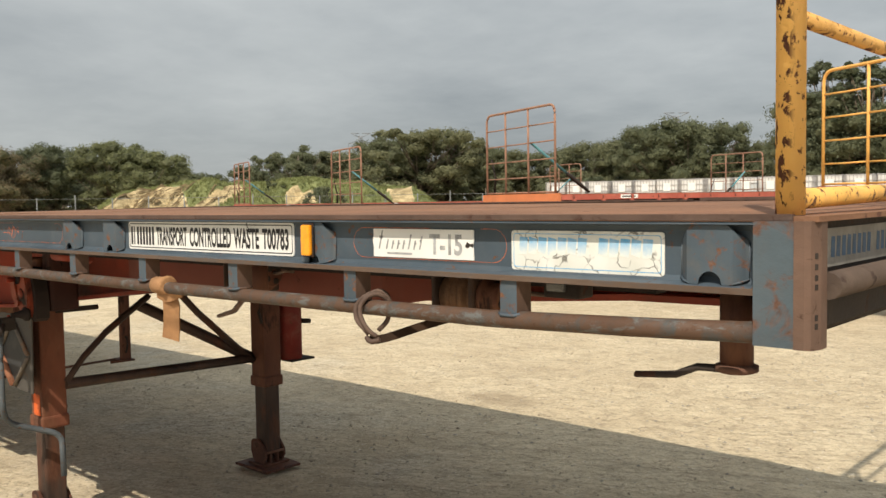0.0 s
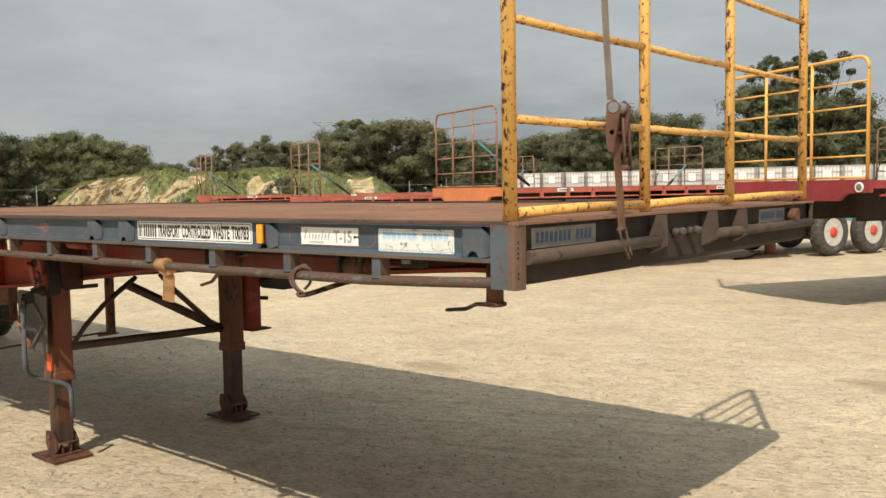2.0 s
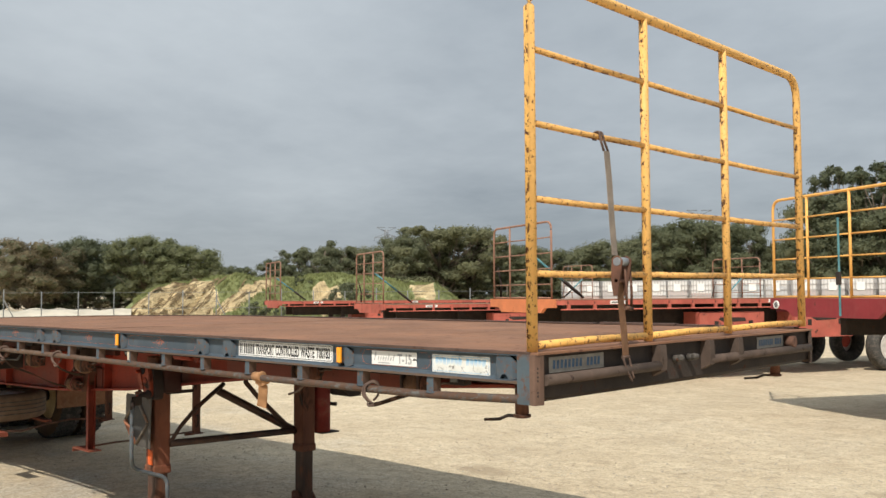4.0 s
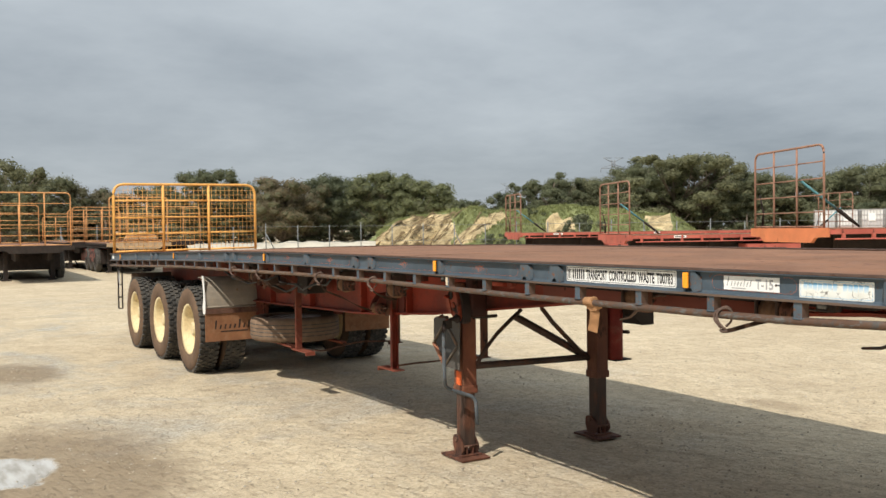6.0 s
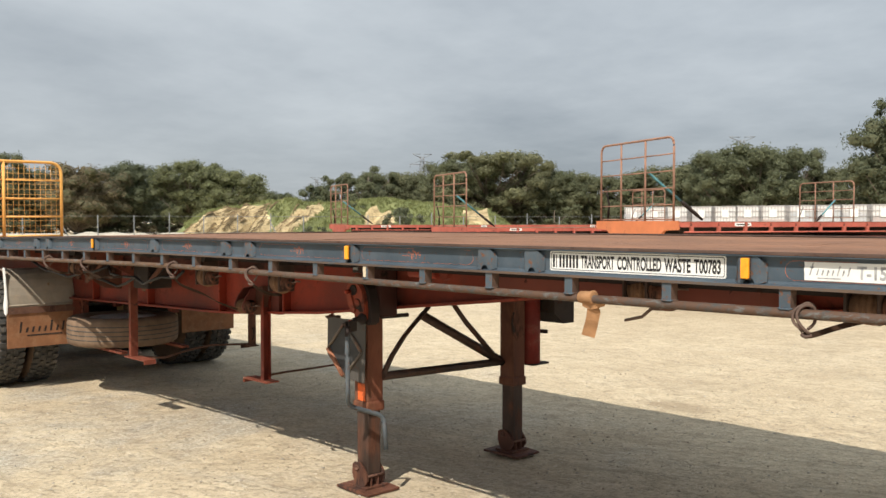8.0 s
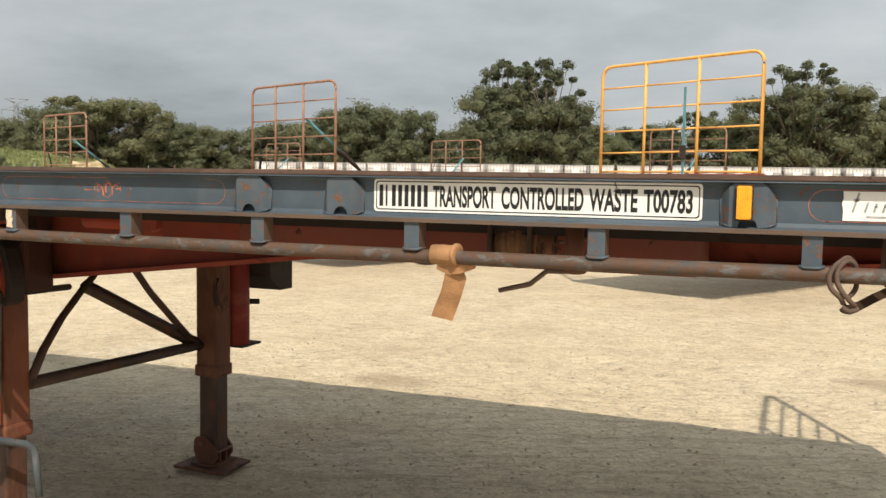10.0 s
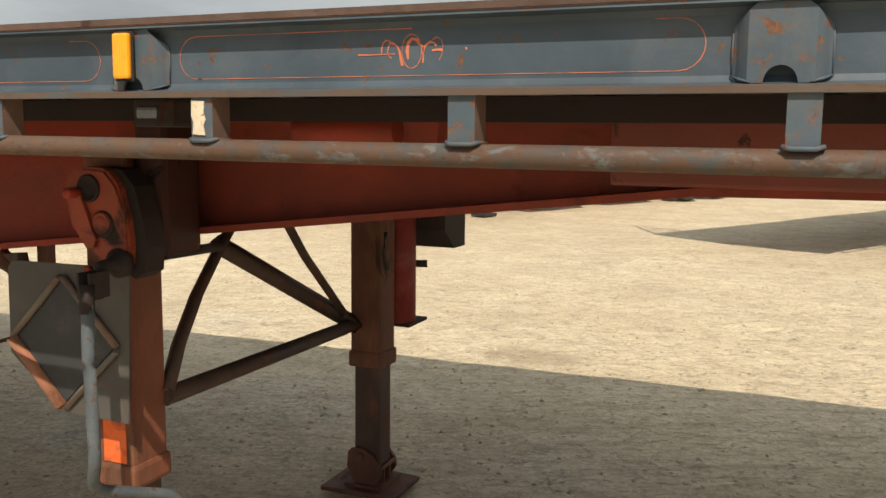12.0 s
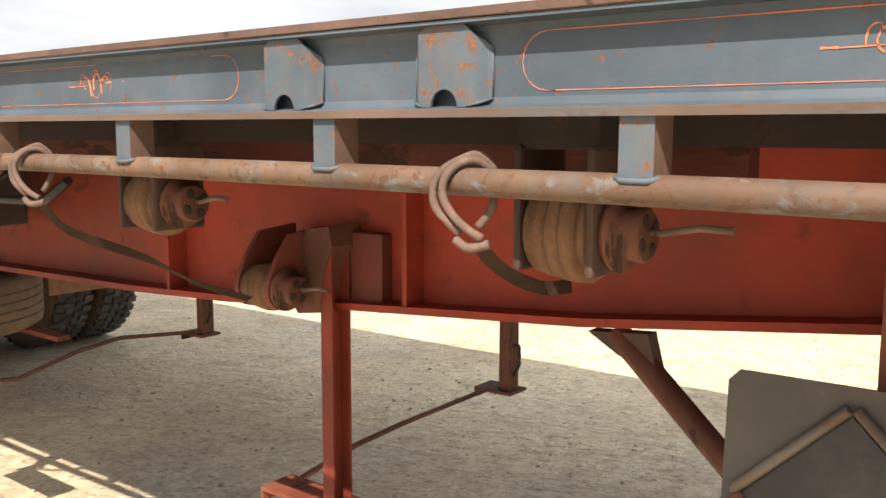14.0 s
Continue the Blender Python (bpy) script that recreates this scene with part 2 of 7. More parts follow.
M_INNER = paint("dark_oily_inner_leg", (0.060, 0.037, 0.028), 0.6, 0, 0.4, 6.0, 0.55, 7.0, (0.13, 0.055, 0.032), 0.4, (0.16, 0.08, 0.05), 0.2, 70.0, (1, 1, 0.3), edge=0.15)
M_YELLOW = paint("chipped_yellow_paint", (0.80, 0.46, 0.135), 0.5, 0, 0.12, 6.0, 0.55, 58.0, (0.10, 0.042, 0.026), 0.3, (0.60, 0.36, 0.14), 0.4, 90.0, (1, 1, 0.6), edge=0.03)
M_YRAIL = paint("chipped_yellow_rail_paint", (0.74, 0.41, 0.12), 0.5, 0, 0.12, 6.0, 0.62, 40.0, (0.13, 0.058, 0.034), 0.3, (0.60, 0.36, 0.14), 0.4, 90.0, (1, 0.5, 1), edge=0.04, shift=True)
M_YELLOW2 = paint("yellow_gate_paint", (0.80, 0.42, 0.115), 0.5, 0, 0.12, 6.0, 0.12, 20.0, (0.2, 0.08, 0.03), 0.15, (0.45, 0.24, 0.08), 0.2)
def sounder_front(m, plain):
    """The pipe's front keeps its paint, with small specks only; the load side is chipped."""
    nt = m.node_tree
    b = next(n for n in nt.nodes if n.type == "BSDF_PRINCIPLED")
    vec = nt.nodes.new("ShaderNodeTexCoord").outputs["Object"]
    sp = nt.nodes.new("ShaderNodeSeparateXYZ")
    nt.links.new(vec, sp.inputs[0])
    mr = nt.nodes.new("ShaderNodeMapRange")
    mr.inputs["From Min"].default_value, mr.inputs["From Max"].default_value = 0.004, 0.0125
    nt.links.new(sp.outputs["X"], mr.inputs["Value"])
    tone = blend(nt, ramp(nt, noise_node(nt, vec, 9.0, 4.0), 0.4, 0.7), plain, tuple(0.86 * c for c in plain))
    tone = blend(nt, ramp(nt, noise_node(nt, vec, 62.0, 5.0, 0.65), 0.585, 0.625), tone, (0.14, 0.06, 0.035))
    nt.links.new(blend(nt, mr.outputs[0], b.inputs["Base Color"].links[0].from_socket, tone), b.inputs["Base Color"])


sounder_front(M_YELLOW, (0.80, 0.465, 0.150))
sounder_front(M_YRAIL, (0.76, 0.43, 0.140))
M_YRUST = paint("yellow_rusty_base_rail", (0.78, 0.44, 0.12), 0.6, 0, 0.15, 8.0, 0.47, 62.0, (0.16, 0.085, 0.05), 0.4, (0.42, 0.25, 0.13), 0.3)
M_DARK = paint("dark_undercoat_steel", (0.036, 0.028, 0.024), 0.8, 0, 0.4, 6.0, 0.3, 14.0, (0.06, 0.028, 0.018), 0.4, (0.07, 0.048, 0.036), 0.25)
M_TYRE = paint("tyre_rubber", (0.060, 0.057, 0.052), 0.85, 0, 0.3, 7.0, 0, 1, (0, 0, 0), 0.9, (0.190, 0.162, 0.130), 0.3, 120.0)
M_RIM = paint("cream_rim_paint", (0.66, 0.54, 0.31), 0.55, 0, 0.12, 9.0, 0.12, 20.0, (0.25, 0.14, 0.07), 0.75, (0.40, 0.29, 0.18), 0.1)
M_RIMRED = paint("steel_rim", (0.62, 0.59, 0.55), 0.45, 0.3, 0.2, 9.0, 0.1, 20.0, (0.2, 0.08, 0.05), 0.3, (0.3, 0.2, 0.15), 0.1)
M_HUBRED = paint("red_hub_paint", (0.55, 0.07, 0.04), 0.5, 0, 0.2, 9.0, 0.1, 20.0)
M_CPL = paint("dull_dark_coupling_metal", (0.085, 0.078, 0.070), 0.6, 0.2, 0.25, 20.0, 0.4, 30.0, (0.12, 0.06, 0.04), 0.5, (0.16, 0.13, 0.11), 0.2)
M_GALV = paint("dull_galvanised_steel", (0.30, 0.33, 0.36), 0.45, 0.6, 0.2, 12.0, 0.18, 26.0, (0.2, 0.10, 0.06), 0.3, (0.28, 0.24, 0.2), 0.15)
M_GUARD = paint("grey_mudguard", (0.29, 0.25, 0.20), 0.6, 0.0, 0.25, 4.0, 0.20, 8.0, (0.3, 0.18, 0.1), 0.6, (0.40, 0.31, 0.22), 0.15)
M_FLAP = paint("dusty_brown_mudflap", (0.27, 0.125, 0.062), 0.85, 0, 0.25, 6.0, 0, 1, (0, 0, 0), 0.5, (0.38, 0.24, 0.14), 0.25)
M_PLACARD = paint("grey_placard_metal", (0.082, 0.075, 0.068), 0.6, 0.0, 0.2, 6.0, 0.34, 11.0, (0.16, 0.07, 0.04), 0.5, (0.13, 0.105, 0.085), 0.1, edge=0.12)
M_PLRUSTSUN = paint("rusted_sunlit_toned_frame", (0.30, 0.125, 0.070), 0.75, 0.0, 0.25, 7.0, 0.45, 12.0, (0.17, 0.075, 0.045), 0.3, (0.24, 0.15, 0.10), 0.15, edge=0.12)
M_PLFRAME = paint("rusty_placard_frame", (0.165, 0.140, 0.115), 0.6, 0.0, 0.2, 6.0, 0.62, 10.0, (0.30, 0.135, 0.075), 0.4, (0.22, 0.15, 0.11), 0.1, edge=0.12)
M_GEAR = paint("oily_orange_gear_case", (0.26, 0.050, 0.024), 0.5, 0, 0.25, 7.0, 0.42, 9.0, (0.034, 0.022, 0.018), 0.3, (0.16, 0.05, 0.03), 0.2, edge=0.10)
M_SIDEWALL = paint("brown_dusty_sidewall", (0.130, 0.082, 0.052), 0.9, 0, 0.25, 6.0, 0, 1, (0, 0, 0), 0.5, (0.075, 0.055, 0.042), 0.2)
M_SLATE = paint("dark_slate_panel", (0.043, 0.044, 0.045), 0.6, 0, 0.15, 5.0, 0, 1, (0, 0, 0), 0.3, (0.16, 0.14, 0.12), 0.06)
M_WHITE = paint("white_vinyl", (0.80, 0.79, 0.76), 0.4, 0, 0.05, 9.0, 0.0, 30.0, (0.3, 0.3, 0.28), 0.12, (0.5, 0.46, 0.4), 0.03)
M_TAPE = paint("yellowed_tape", (0.62, 0.52, 0.38), 0.45, 0, 0.15, 30.0, 0.35, 60.0, (0.3, 0.2, 0.12), 0.4, (0.4, 0.28, 0.17))
M_BLACK = paint("black_ink", (0.02, 0.02, 0.021), 0.45, 0, 0.2, 20.0, 0, 1, (0, 0, 0), 0.05)
M_GREYINK = paint("faded_grey_ink", (0.33, 0.33, 0.33), 0.5, 0, 0.3, 40.0, 0, 1, (0, 0, 0), 0.5, (0.72, 0.71, 0.68))
M_BLUEINK = paint("faded_blue_ink", (0.12, 0.42, 0.72), 0.5, 0, 0.25, 30.0, 0, 1, (0, 0, 0), 0.7, (0.7, 0.74, 0.74))
M_FSTICK = paint("dull_beige_sticker", (0.23, 0.215, 0.19), 0.6, 0, 0.25, 20.0, 0, 1, (0, 0, 0), 0.5, (0.14, 0.12, 0.10))
M_PIN = paint("orange_pinstripe", (0.60, 0.165, 0.075), 0.5, 0, 0.2, 20.0, 0, 1, (0, 0, 0), 0.8, (0.28, 0.20, 0.17))
M_WEB = paint("dirty_tan_webbing", (0.40, 0.215, 0.105), 0.9, 0, 0.25, 14.0, 0, 1, (0, 0, 0), 0.35, (0.18, 0.10, 0.06), 0.5, 220.0)
M_WEBROLL = paint("rolled_brown_webbing", (0.185, 0.098, 0.054), 0.9, 0, 0.3, 16.0, 0, 1, (0, 0, 0), 0.35, (0.12, 0.07, 0.045), 0.6, 150.0)
M_WEBGREY = paint("grey_webbing", (0.24, 0.20, 0.165), 0.9, 0, 0.2, 14.0, 0, 1, (0, 0, 0), 0.35, (0.13, 0.10, 0.08), 0.5, 220.0)
M_WEBDARK = paint("dark_brown_webbing", (0.034, 0.018, 0.010), 0.9, 0, 0.25, 14.0, 0, 1, (0, 0, 0), 0.35, (0.060, 0.032, 0.020), 0.5, 220.0)
M_MAROONDK = paint("dark_maroon_steel", (0.165, 0.045, 0.032), 0.65, 0, 0.2, 3.0, 0.25, 14.0, (0.07, 0.03, 0.022), 0.4, (0.13, 0.06, 0.045))
M_ROPE = paint("brown_hook_steel", (0.105, 0.068, 0.053), 0.75, 0, 0.3, 14.0, 0.2, 30.0, (0.08, 0.04, 0.03), 0.3, (0.3, 0.2, 0.15), 0.3)
M_TEAL = paint("teal_strap", (0.10, 0.26, 0.29), 0.85, 0, 0.2, 8.0, 0, 1, (0, 0, 0), 0.3)
M_RED = paint("faded_red_trailer_paint", (0.42, 0.105, 0.075), 0.6, 0, 0.3, 2.0, 0.30, 7.0, (0.15, 0.06, 0.045), 0.45, (0.44, 0.20, 0.13), 0.1)
M_MAROON = paint("maroon_trailer_paint", (0.26, 0.035, 0.04), 0.5, 0, 0.2, 2.0, 0.1, 8.0, (0.12, 0.05, 0.04), 0.25, (0.3, 0.12, 0.1), 0.1)
M_TANGER = paint("orange_bolster_paint", (0.62, 0.20, 0.085), 0.55, 0, 0.15, 3.0, 0.15, 9.0, (0.2, 0.08, 0.04), 0.3, (0.5, 0.22, 0.1), 0.1)
M_BROWNGATE = paint("rusty_brown_gate", (0.30, 0.165, 0.115), 0.75, 0, 0.2, 5.0, 0.3, 12.0, (0.17, 0.07, 0.04), 0.3, (0.45, 0.27, 0.17), 0.2)
M_ORGATE = paint("orange_gate_paint", (0.72, 0.35, 0.135), 0.55, 0, 0.15, 5.0, 0.12, 12.0, (0.2, 0.08, 0.04), 0.2)
M_POST = paint("grey_fence_steel", (0.20, 0.21, 0.21), 0.7, 0.0, 0.15, 3.0)
M_PYLON = paint("pylon_steel", (0.22, 0.24, 0.26), 0.6, 0.2, 0.1, 0.2)
M_CAGE = paint("ibc_cage_steel", (0.48, 0.46, 0.45), 0.5, 0.2, 0.1, 3.0)
M_PALLET = paint("teal_pallet", (0.10, 0.30, 0.31), 0.7, 0, 0.2, 3.0)
M_CONC = paint("pale_limestone_bank", (0.47, 0.43, 0.35), 0.9, 0, 0.2, 1.0, 0, 1, (0, 0, 0), 0.4, (0.5, 0.42, 0.3), 0.4, 8.0)


def tote_mat():
    """Milky plastic; what is inside tints it, from pinkish to bluish, up to a filling line."""
    m, nt, b, vec = start("ibc_white_plastic")
    oi = nt.nodes.new("ShaderNodeObjectInfo")
    full = ramp(nt, oi.outputs["Random"], 0.15, 0.85, (0.50, 0.38, 0.35), (0.51, 0.54, 0.56))
    sp = nt.nodes.new("ShaderNodeSeparateXYZ")
    nt.links.new(vec, sp.inputs[0])
    ln = nt.nodes.new("ShaderNodeMath"); ln.operation = "MULTIPLY_ADD"; ln.inputs[1].default_value = -0.55
    nt.links.new(oi.outputs["Random"], ln.inputs[0]); nt.links.new(sp.outputs["Z"], ln.inputs[2])
    col = blend(nt, ramp(nt, ln.outputs[0], 0.36, 0.42), full, (0.70, 0.69, 0.675))
    col = blend(nt, ramp(nt, noise_node(nt, vec, 3.0, 5.0), 0.45, 0.75), col, blend(nt, 0.4, col, (0.50, 0.42, 0.36)))
    nt.links.new(col, b.inputs["Base Color"])
    b.inputs["Roughness"].default_value = 0.35
    return m


M_IBC = tote_mat()


def lens_mat(name, col, rough=0.2, trans=0.25):
    m, nt, b, vec = start(name)
    col = blend(nt, ramp(nt, noise_node(nt, vec, 60, 4), 0.5, 0.8), col, tuple(c * 0.75 for c in col))
    nt.links.new(col, b.inputs["Base Color"])
    b.inputs["Roughness"].default_value = rough
    b.inputs["Coat Weight"].default_value = 0.5
    wv = nt.nodes.new("ShaderNodeTexWave")
    wv.inputs["Scale"].default_value = 70
    nt.links.new(vec, wv.inputs["Vector"])
    bumped(nt, b, wv.outputs["Fac"], 0.2, 0.002)
    return m


def crack_mat():
    m, nt, b, vec = start("cracked_white_vinyl")
    v = nt.nodes.new("ShaderNodeTexVoronoi")
    v.feature = "DISTANCE_TO_EDGE"
    v.inputs["Scale"].default_value = 34.0
    wob_ = nt.nodes.new("ShaderNodeMixRGB")
    wob_.inputs["Fac"].default_value = 0.03
    nt.links.new(vec, wob_.inputs["Color1"])
    n_ = nt.nodes.new("ShaderNodeTexNoise")
    n_.inputs["Scale"].default_value = 30
    nt.links.new(vec, n_.inputs["Vector"]); nt.links.new(n_.outputs["Color"], wob_.inputs["Color2"])
    nt.links.new(wob_.outputs["Color"], v.inputs["Vector"])
    line = ramp(nt, v.outputs["Distance"], 0.012, 0.035)
    gap = ramp(nt, noise_node(nt, vec, 22, 3), 0.46, 0.56)
    line = blend(nt, gap, line, (1, 1, 1))
    col = blend(nt, line, (0.20, 0.19, 0.17), ramp(nt, noise_node(nt, vec, 14, 5), 0.35, 0.7, (0.66, 0.66, 0.60), (0.80, 0.80, 0.76)))
    nt.links.new(col, b.inputs["Base Color"])
    b.inputs["Roughness"].default_value = 0.5
    return m


def fade_mat():
    """Sign ink bleached to white from its foot up, in blotches."""
    m, nt, b, vec = start("bleached_blue_ink")
    sp = nt.nodes.new("ShaderNodeSeparateXYZ")
    nt.links.new(vec, sp.inputs[0])
    ad = nt.nodes.new("ShaderNodeMath"); ad.operation = "MULTIPLY_ADD"; ad.inputs[1].default_value = 0.030
    nt.links.new(noise_node(nt, vec, 55, 5.0, 0.65), ad.inputs[0]); nt.links.new(sp.outputs["Z"], ad.inputs[2])
    mr = nt.nodes.new("ShaderNodeMapRange")
    mr.inputs["From Min"].default_value, mr.inputs["From Max"].default_value = 1.388, 1.420
    nt.links.new(ad.outputs[0], mr.inputs["Value"])
    col = blend(nt, mr.outputs[0], (0.76, 0.78, 0.74), (0.10, 0.40, 0.70))
    nt.links.new(col, b.inputs["Base Color"])
    b.inputs["Roughness"].default_value = 0.5
    return m


M_BLUEFADE = fade_mat()
M_CRACK = crack_mat()
M_AMBER = lens_mat("amber_lens", (0.95, 0.36, 0.015))
M_CLEAR = lens_mat("dusty_clear_lens", (0.15, 0.15, 0.15), 0.25)


def leaf_mat(name, c0, c1):
    m, nt, b, vec = start(name)
    g = nt.nodes.new("ShaderNodeNewGeometry")
    col = ramp(nt, g.outputs["Random Per Island"], 0.0, 1.0, c0, c1)
    big = noise_node(nt, vec, 0.9, 3.0)
    col = blend(nt, ramp(nt, big, 0.35, 0.7), col, tuple(0.74 * (p + q) * 0.5 for p, q in zip(c0, c1)))
    oi = nt.nodes.new("ShaderNodeObjectInfo")
    col = blend(nt, 0.5, col, ramp(nt, oi.outputs["Random"], 0.0, 1.0, (0.62, 0.70, 0.62), (1.25, 1.15, 1.0)), "MULTIPLY")
    nt.links.new(col, b.inputs["Base Color"])
    b.inputs["Roughness"].default_value = 0.65
    b.inputs["Specular IOR Level"].default_value = 0.25
    tl = nt.nodes.new("ShaderNodeBsdfTranslucent")
    nt.links.new(col, tl.inputs["Color"])
    mx = nt.nodes.new("ShaderNodeMixShader")
    mx.inputs["Fac"].default_value = 0.36
    nt.links.new(b.outputs[0], mx.inputs[1])
    nt.links.new(tl.outputs[0], mx.inputs[2])
    nt.links.new(mx.outputs[0], [n for n in nt.nodes if n.type == "OUTPUT_MATERIAL"][0].inputs["Surface"])
    return m


M_LEAF = leaf_mat("gum_leaves", (0.130, 0.142, 0.082), (0.250, 0.258, 0.155))
M_LEAFDARK = leaf_mat("dark_leaves", (0.095, 0.112, 0.070), (0.180, 0.200, 0.124))
M_LEAFBROWN = leaf_mat("brownish_leaves", (0.145, 0.126, 0.082), (0.250, 0.216, 0.140))
M_LEAFLIGHT = leaf_mat("light_green_leaves", (0.135, 0.152, 0.078), (0.255, 0.272, 0.142))
M_LEAFCORE = leaf_mat("shade_toned_clump_core", (0.100, 0.110, 0.064), (0.170, 0.178, 0.106))
M_GRASS = leaf_mat("grass_blades", (0.19, 0.22, 0.085), (0.37, 0.39, 0.18))
M_BARK = paint("gum_bark", (0.16, 0.125, 0.095), 0.9, 0, 0.35, 2.0, 0, 1, (0, 0, 0), 0.4, (0.10, 0.08, 0.06), 0.5, 14.0, (1, 1, 0.3))


def ground_mat():
    m, nt, b, vec = start("sandy_gravel_yard")
    big = noise_node(nt, vec, 0.16, 5.0, 0.6, 0.6)
    mid = noise_node(nt, vec, 1.3, 6.0, 0.62, 0.3)
    small = noise_node(nt, vec, 6.5, 6.0, 0.68, 0.4)
    fine = noise_node(nt, vec, 34.0, 5.0, 0.72)

    def spot(x, y, rx, ry, wob):
        mp = nt.nodes.new("ShaderNodeMapping")
        mp.inputs["Location"].default_value = (-x / rx, -y / ry, 0)
        mp.inputs["Scale"].default_value = (1 / rx, 1 / ry, 0)
        nt.links.new(vec, mp.inputs["Vector"])
        ln = nt.nodes.new("ShaderNodeVectorMath"); ln.operation = "LENGTH"
        nt.links.new(mp.outputs["Vector"], ln.inputs[0])
        s = nt.nodes.new("ShaderNodeMath"); s.operation = "MULTIPLY_ADD"; s.inputs[1].default_value = wob
        nt.links.new(mid, s.inputs[0]); nt.links.new(ln.outputs["Value"], s.inputs[2])
        hf = nt.nodes.new("ShaderNodeMath"); hf.operation = "MULTIPLY"; hf.inputs[1].default_value = 0.25
        nt.links.new(s.outputs[0], hf.inputs[0])
        return hf.outputs[0]

    peb = nt.nodes.new("ShaderNodeTexVoronoi")
    peb.inputs["Scale"].default_value = 55.0
    nt.links.new(vec, peb.inputs["Vector"])
    lump = nt.nodes.new("ShaderNodeTexVoronoi")
    lump.inputs["Scale"].default_value = 13.0
    nt.links.new(vec, lump.inputs["Vector"])
    col = ramp(nt, big, 0.32, 0.68, (0.610, 0.490, 0.318), (0.735, 0.610, 0.412))
    # gravel shows through in greyer drifts
    grey = ramp(nt, noise_node(nt, vec, 0.42, 7.0, 0.70, 0.9), 0.48, 0.62)
    far_ = ramp(nt, spot(-12.0, -0.6, 8.6, 4.6, 1.0), 0.26, 0.46, (1, 1, 1), (0.12, 0.12, 0.12))
    grey = blend(nt, 1.0, grey, far_, "MULTIPLY")
    gravel = ramp(nt, peb.outputs["Color"], 0.1, 0.9, (0.25, 0.245, 0.22), (0.58, 0.56, 0.49))
    col = blend(nt, blend(nt, 1.0, grey, (0.85, 0.85, 0.85), "MULTIPLY"), col, gravel)
    col = blend(nt, 0.16, col, gravel)
    col = blend(nt, ramp(nt, mid, 0.40, 0.68), col, blend(nt, 0.42, col, (0.36, 0.27, 0.17)))
    col = blend(nt, ramp(nt, small, 0.46, 0.66), col, blend(nt, 0.46, col, (0.30, 0.23, 0.15)))
    # wheel tracks along the yard's lane
    tr = noise_node(nt, mapped(nt, vec, 0.35, 2.6, 1.0, radians(27)), 1.3, 7.0, 0.72, 0.9)
    col = blend(nt, ramp(nt, tr, 0.44, 0.74), col, blend(nt, 0.13, col, (0.30, 0.23, 0.15)))
    col = blend(nt, ramp(nt, fine, 0.47, 0.68), col, blend(nt, 0.66, col, (0.25, 0.20, 0.145)))
    pit = noise_node(nt, mapped(nt, vec, 0.55, 1.5, 1.0, radians(24)), 15.0, 5.0, 0.75, 0.8)
    col = blend(nt, ramp(nt, pit, 0.61, 0.69), col, blend(nt, 0.50, col, (0.17, 0.13, 0.09)))
    pale = noise_node(nt, vec, 27.0, 3.0, 0.7, 0.3)
    col = blend(nt, ramp(nt, pale, 0.62, 0.70), col, blend(nt, 0.45, col, (0.80, 0.74, 0.62)))
    rut = noise_node(nt, mapped(nt, vec, 0.45, 6.0, 1.0, radians(20)), 2.0, 6.0, 0.65, 0.6)
    patch = ramp(nt, spot(-2.6, 2.6, 3.6, 1.7, 1.3), 0.26, 0.44, (1, 1, 1), (0.14, 0.14, 0.14))
    rut_shade = blend(nt, 1.0, ramp(nt, rut, 0.50, 0.64), patch, "MULTIPLY")
    # ruts carry the shade of their hollows in colour, mostly below the bed
    col = blend(nt, rut_shade, col, blend(nt, 0.34, col, (0.24, 0.19, 0.13)))
    stones = ramp(nt, lump.outputs["Distance"], 0.10, 0.17, (1, 1, 1), (0, 0, 0))
    sel = ramp(nt, noise_node(nt, vec, 5.0, 3.0), 0.52, 0.60)
    sm = blend(nt, 1.0, stones, sel, "MULTIPLY")
    col = blend(nt, blend(nt, 1.0, sm, (0.6, 0.6, 0.6), "MULTIPLY"), col, (0.20, 0.17, 0.13))

    rough = ramp(nt, mid, 0.3, 0.7, (0.92,) * 3, (0.97,) * 3)
    for x, y, rx, ry in ((-5.0, -2.05, 1.75, 0.95), (-9.9, -1.75, 1.0, 0.5), (-3.6, 3.85, 0.34, 0.20), (-0.2, 5.25, 0.42, 0.25)):
        damp = ramp(nt, spot(x, y, rx, ry, 1.2), 0.31, 0.42, (1, 1, 1), (0, 0, 0))
        strength = 0.72 if rx > 0.9 else 0.40
        col = blend(nt, blend(nt, 1.0, damp, (strength,) * 3, "MULTIPLY"), col, (0.20, 0.145, 0.09))
    pud = ramp(nt, spot(-5.05, -2.30, 0.62, 0.44, 1.5), 0.355, 0.385, (1, 1, 1), (0, 0, 0))
    rough = blend(nt, pud, rough, (0.06, 0.06, 0.06))
    # pale streaks paint in the sky's reflection along with silty water
    silt_sheen = ramp(nt, noise_node(nt, mapped(nt, vec, 1.0, 4.0, 1.0), 2.2, 4.0), 0.35, 0.6, (0.30, 0.27, 0.22), (0.52, 0.50, 0.46))
    col = blend(nt, pud, col, silt_sheen)
    nt.links.new(col, b.inputs["Base Color"])
    nt.links.new(rough, b.inputs["Roughness"])
    b.inputs["Specular IOR Level"].default_value = 0.3
    h = blend(nt, 0.5, fine, small)
    h = blend(nt, 0.10, h, tr)
    h = blend(nt, 0.22, h, ramp(nt, pit, 0.52, 0.68, (1, 1, 1), (0, 0, 0)))
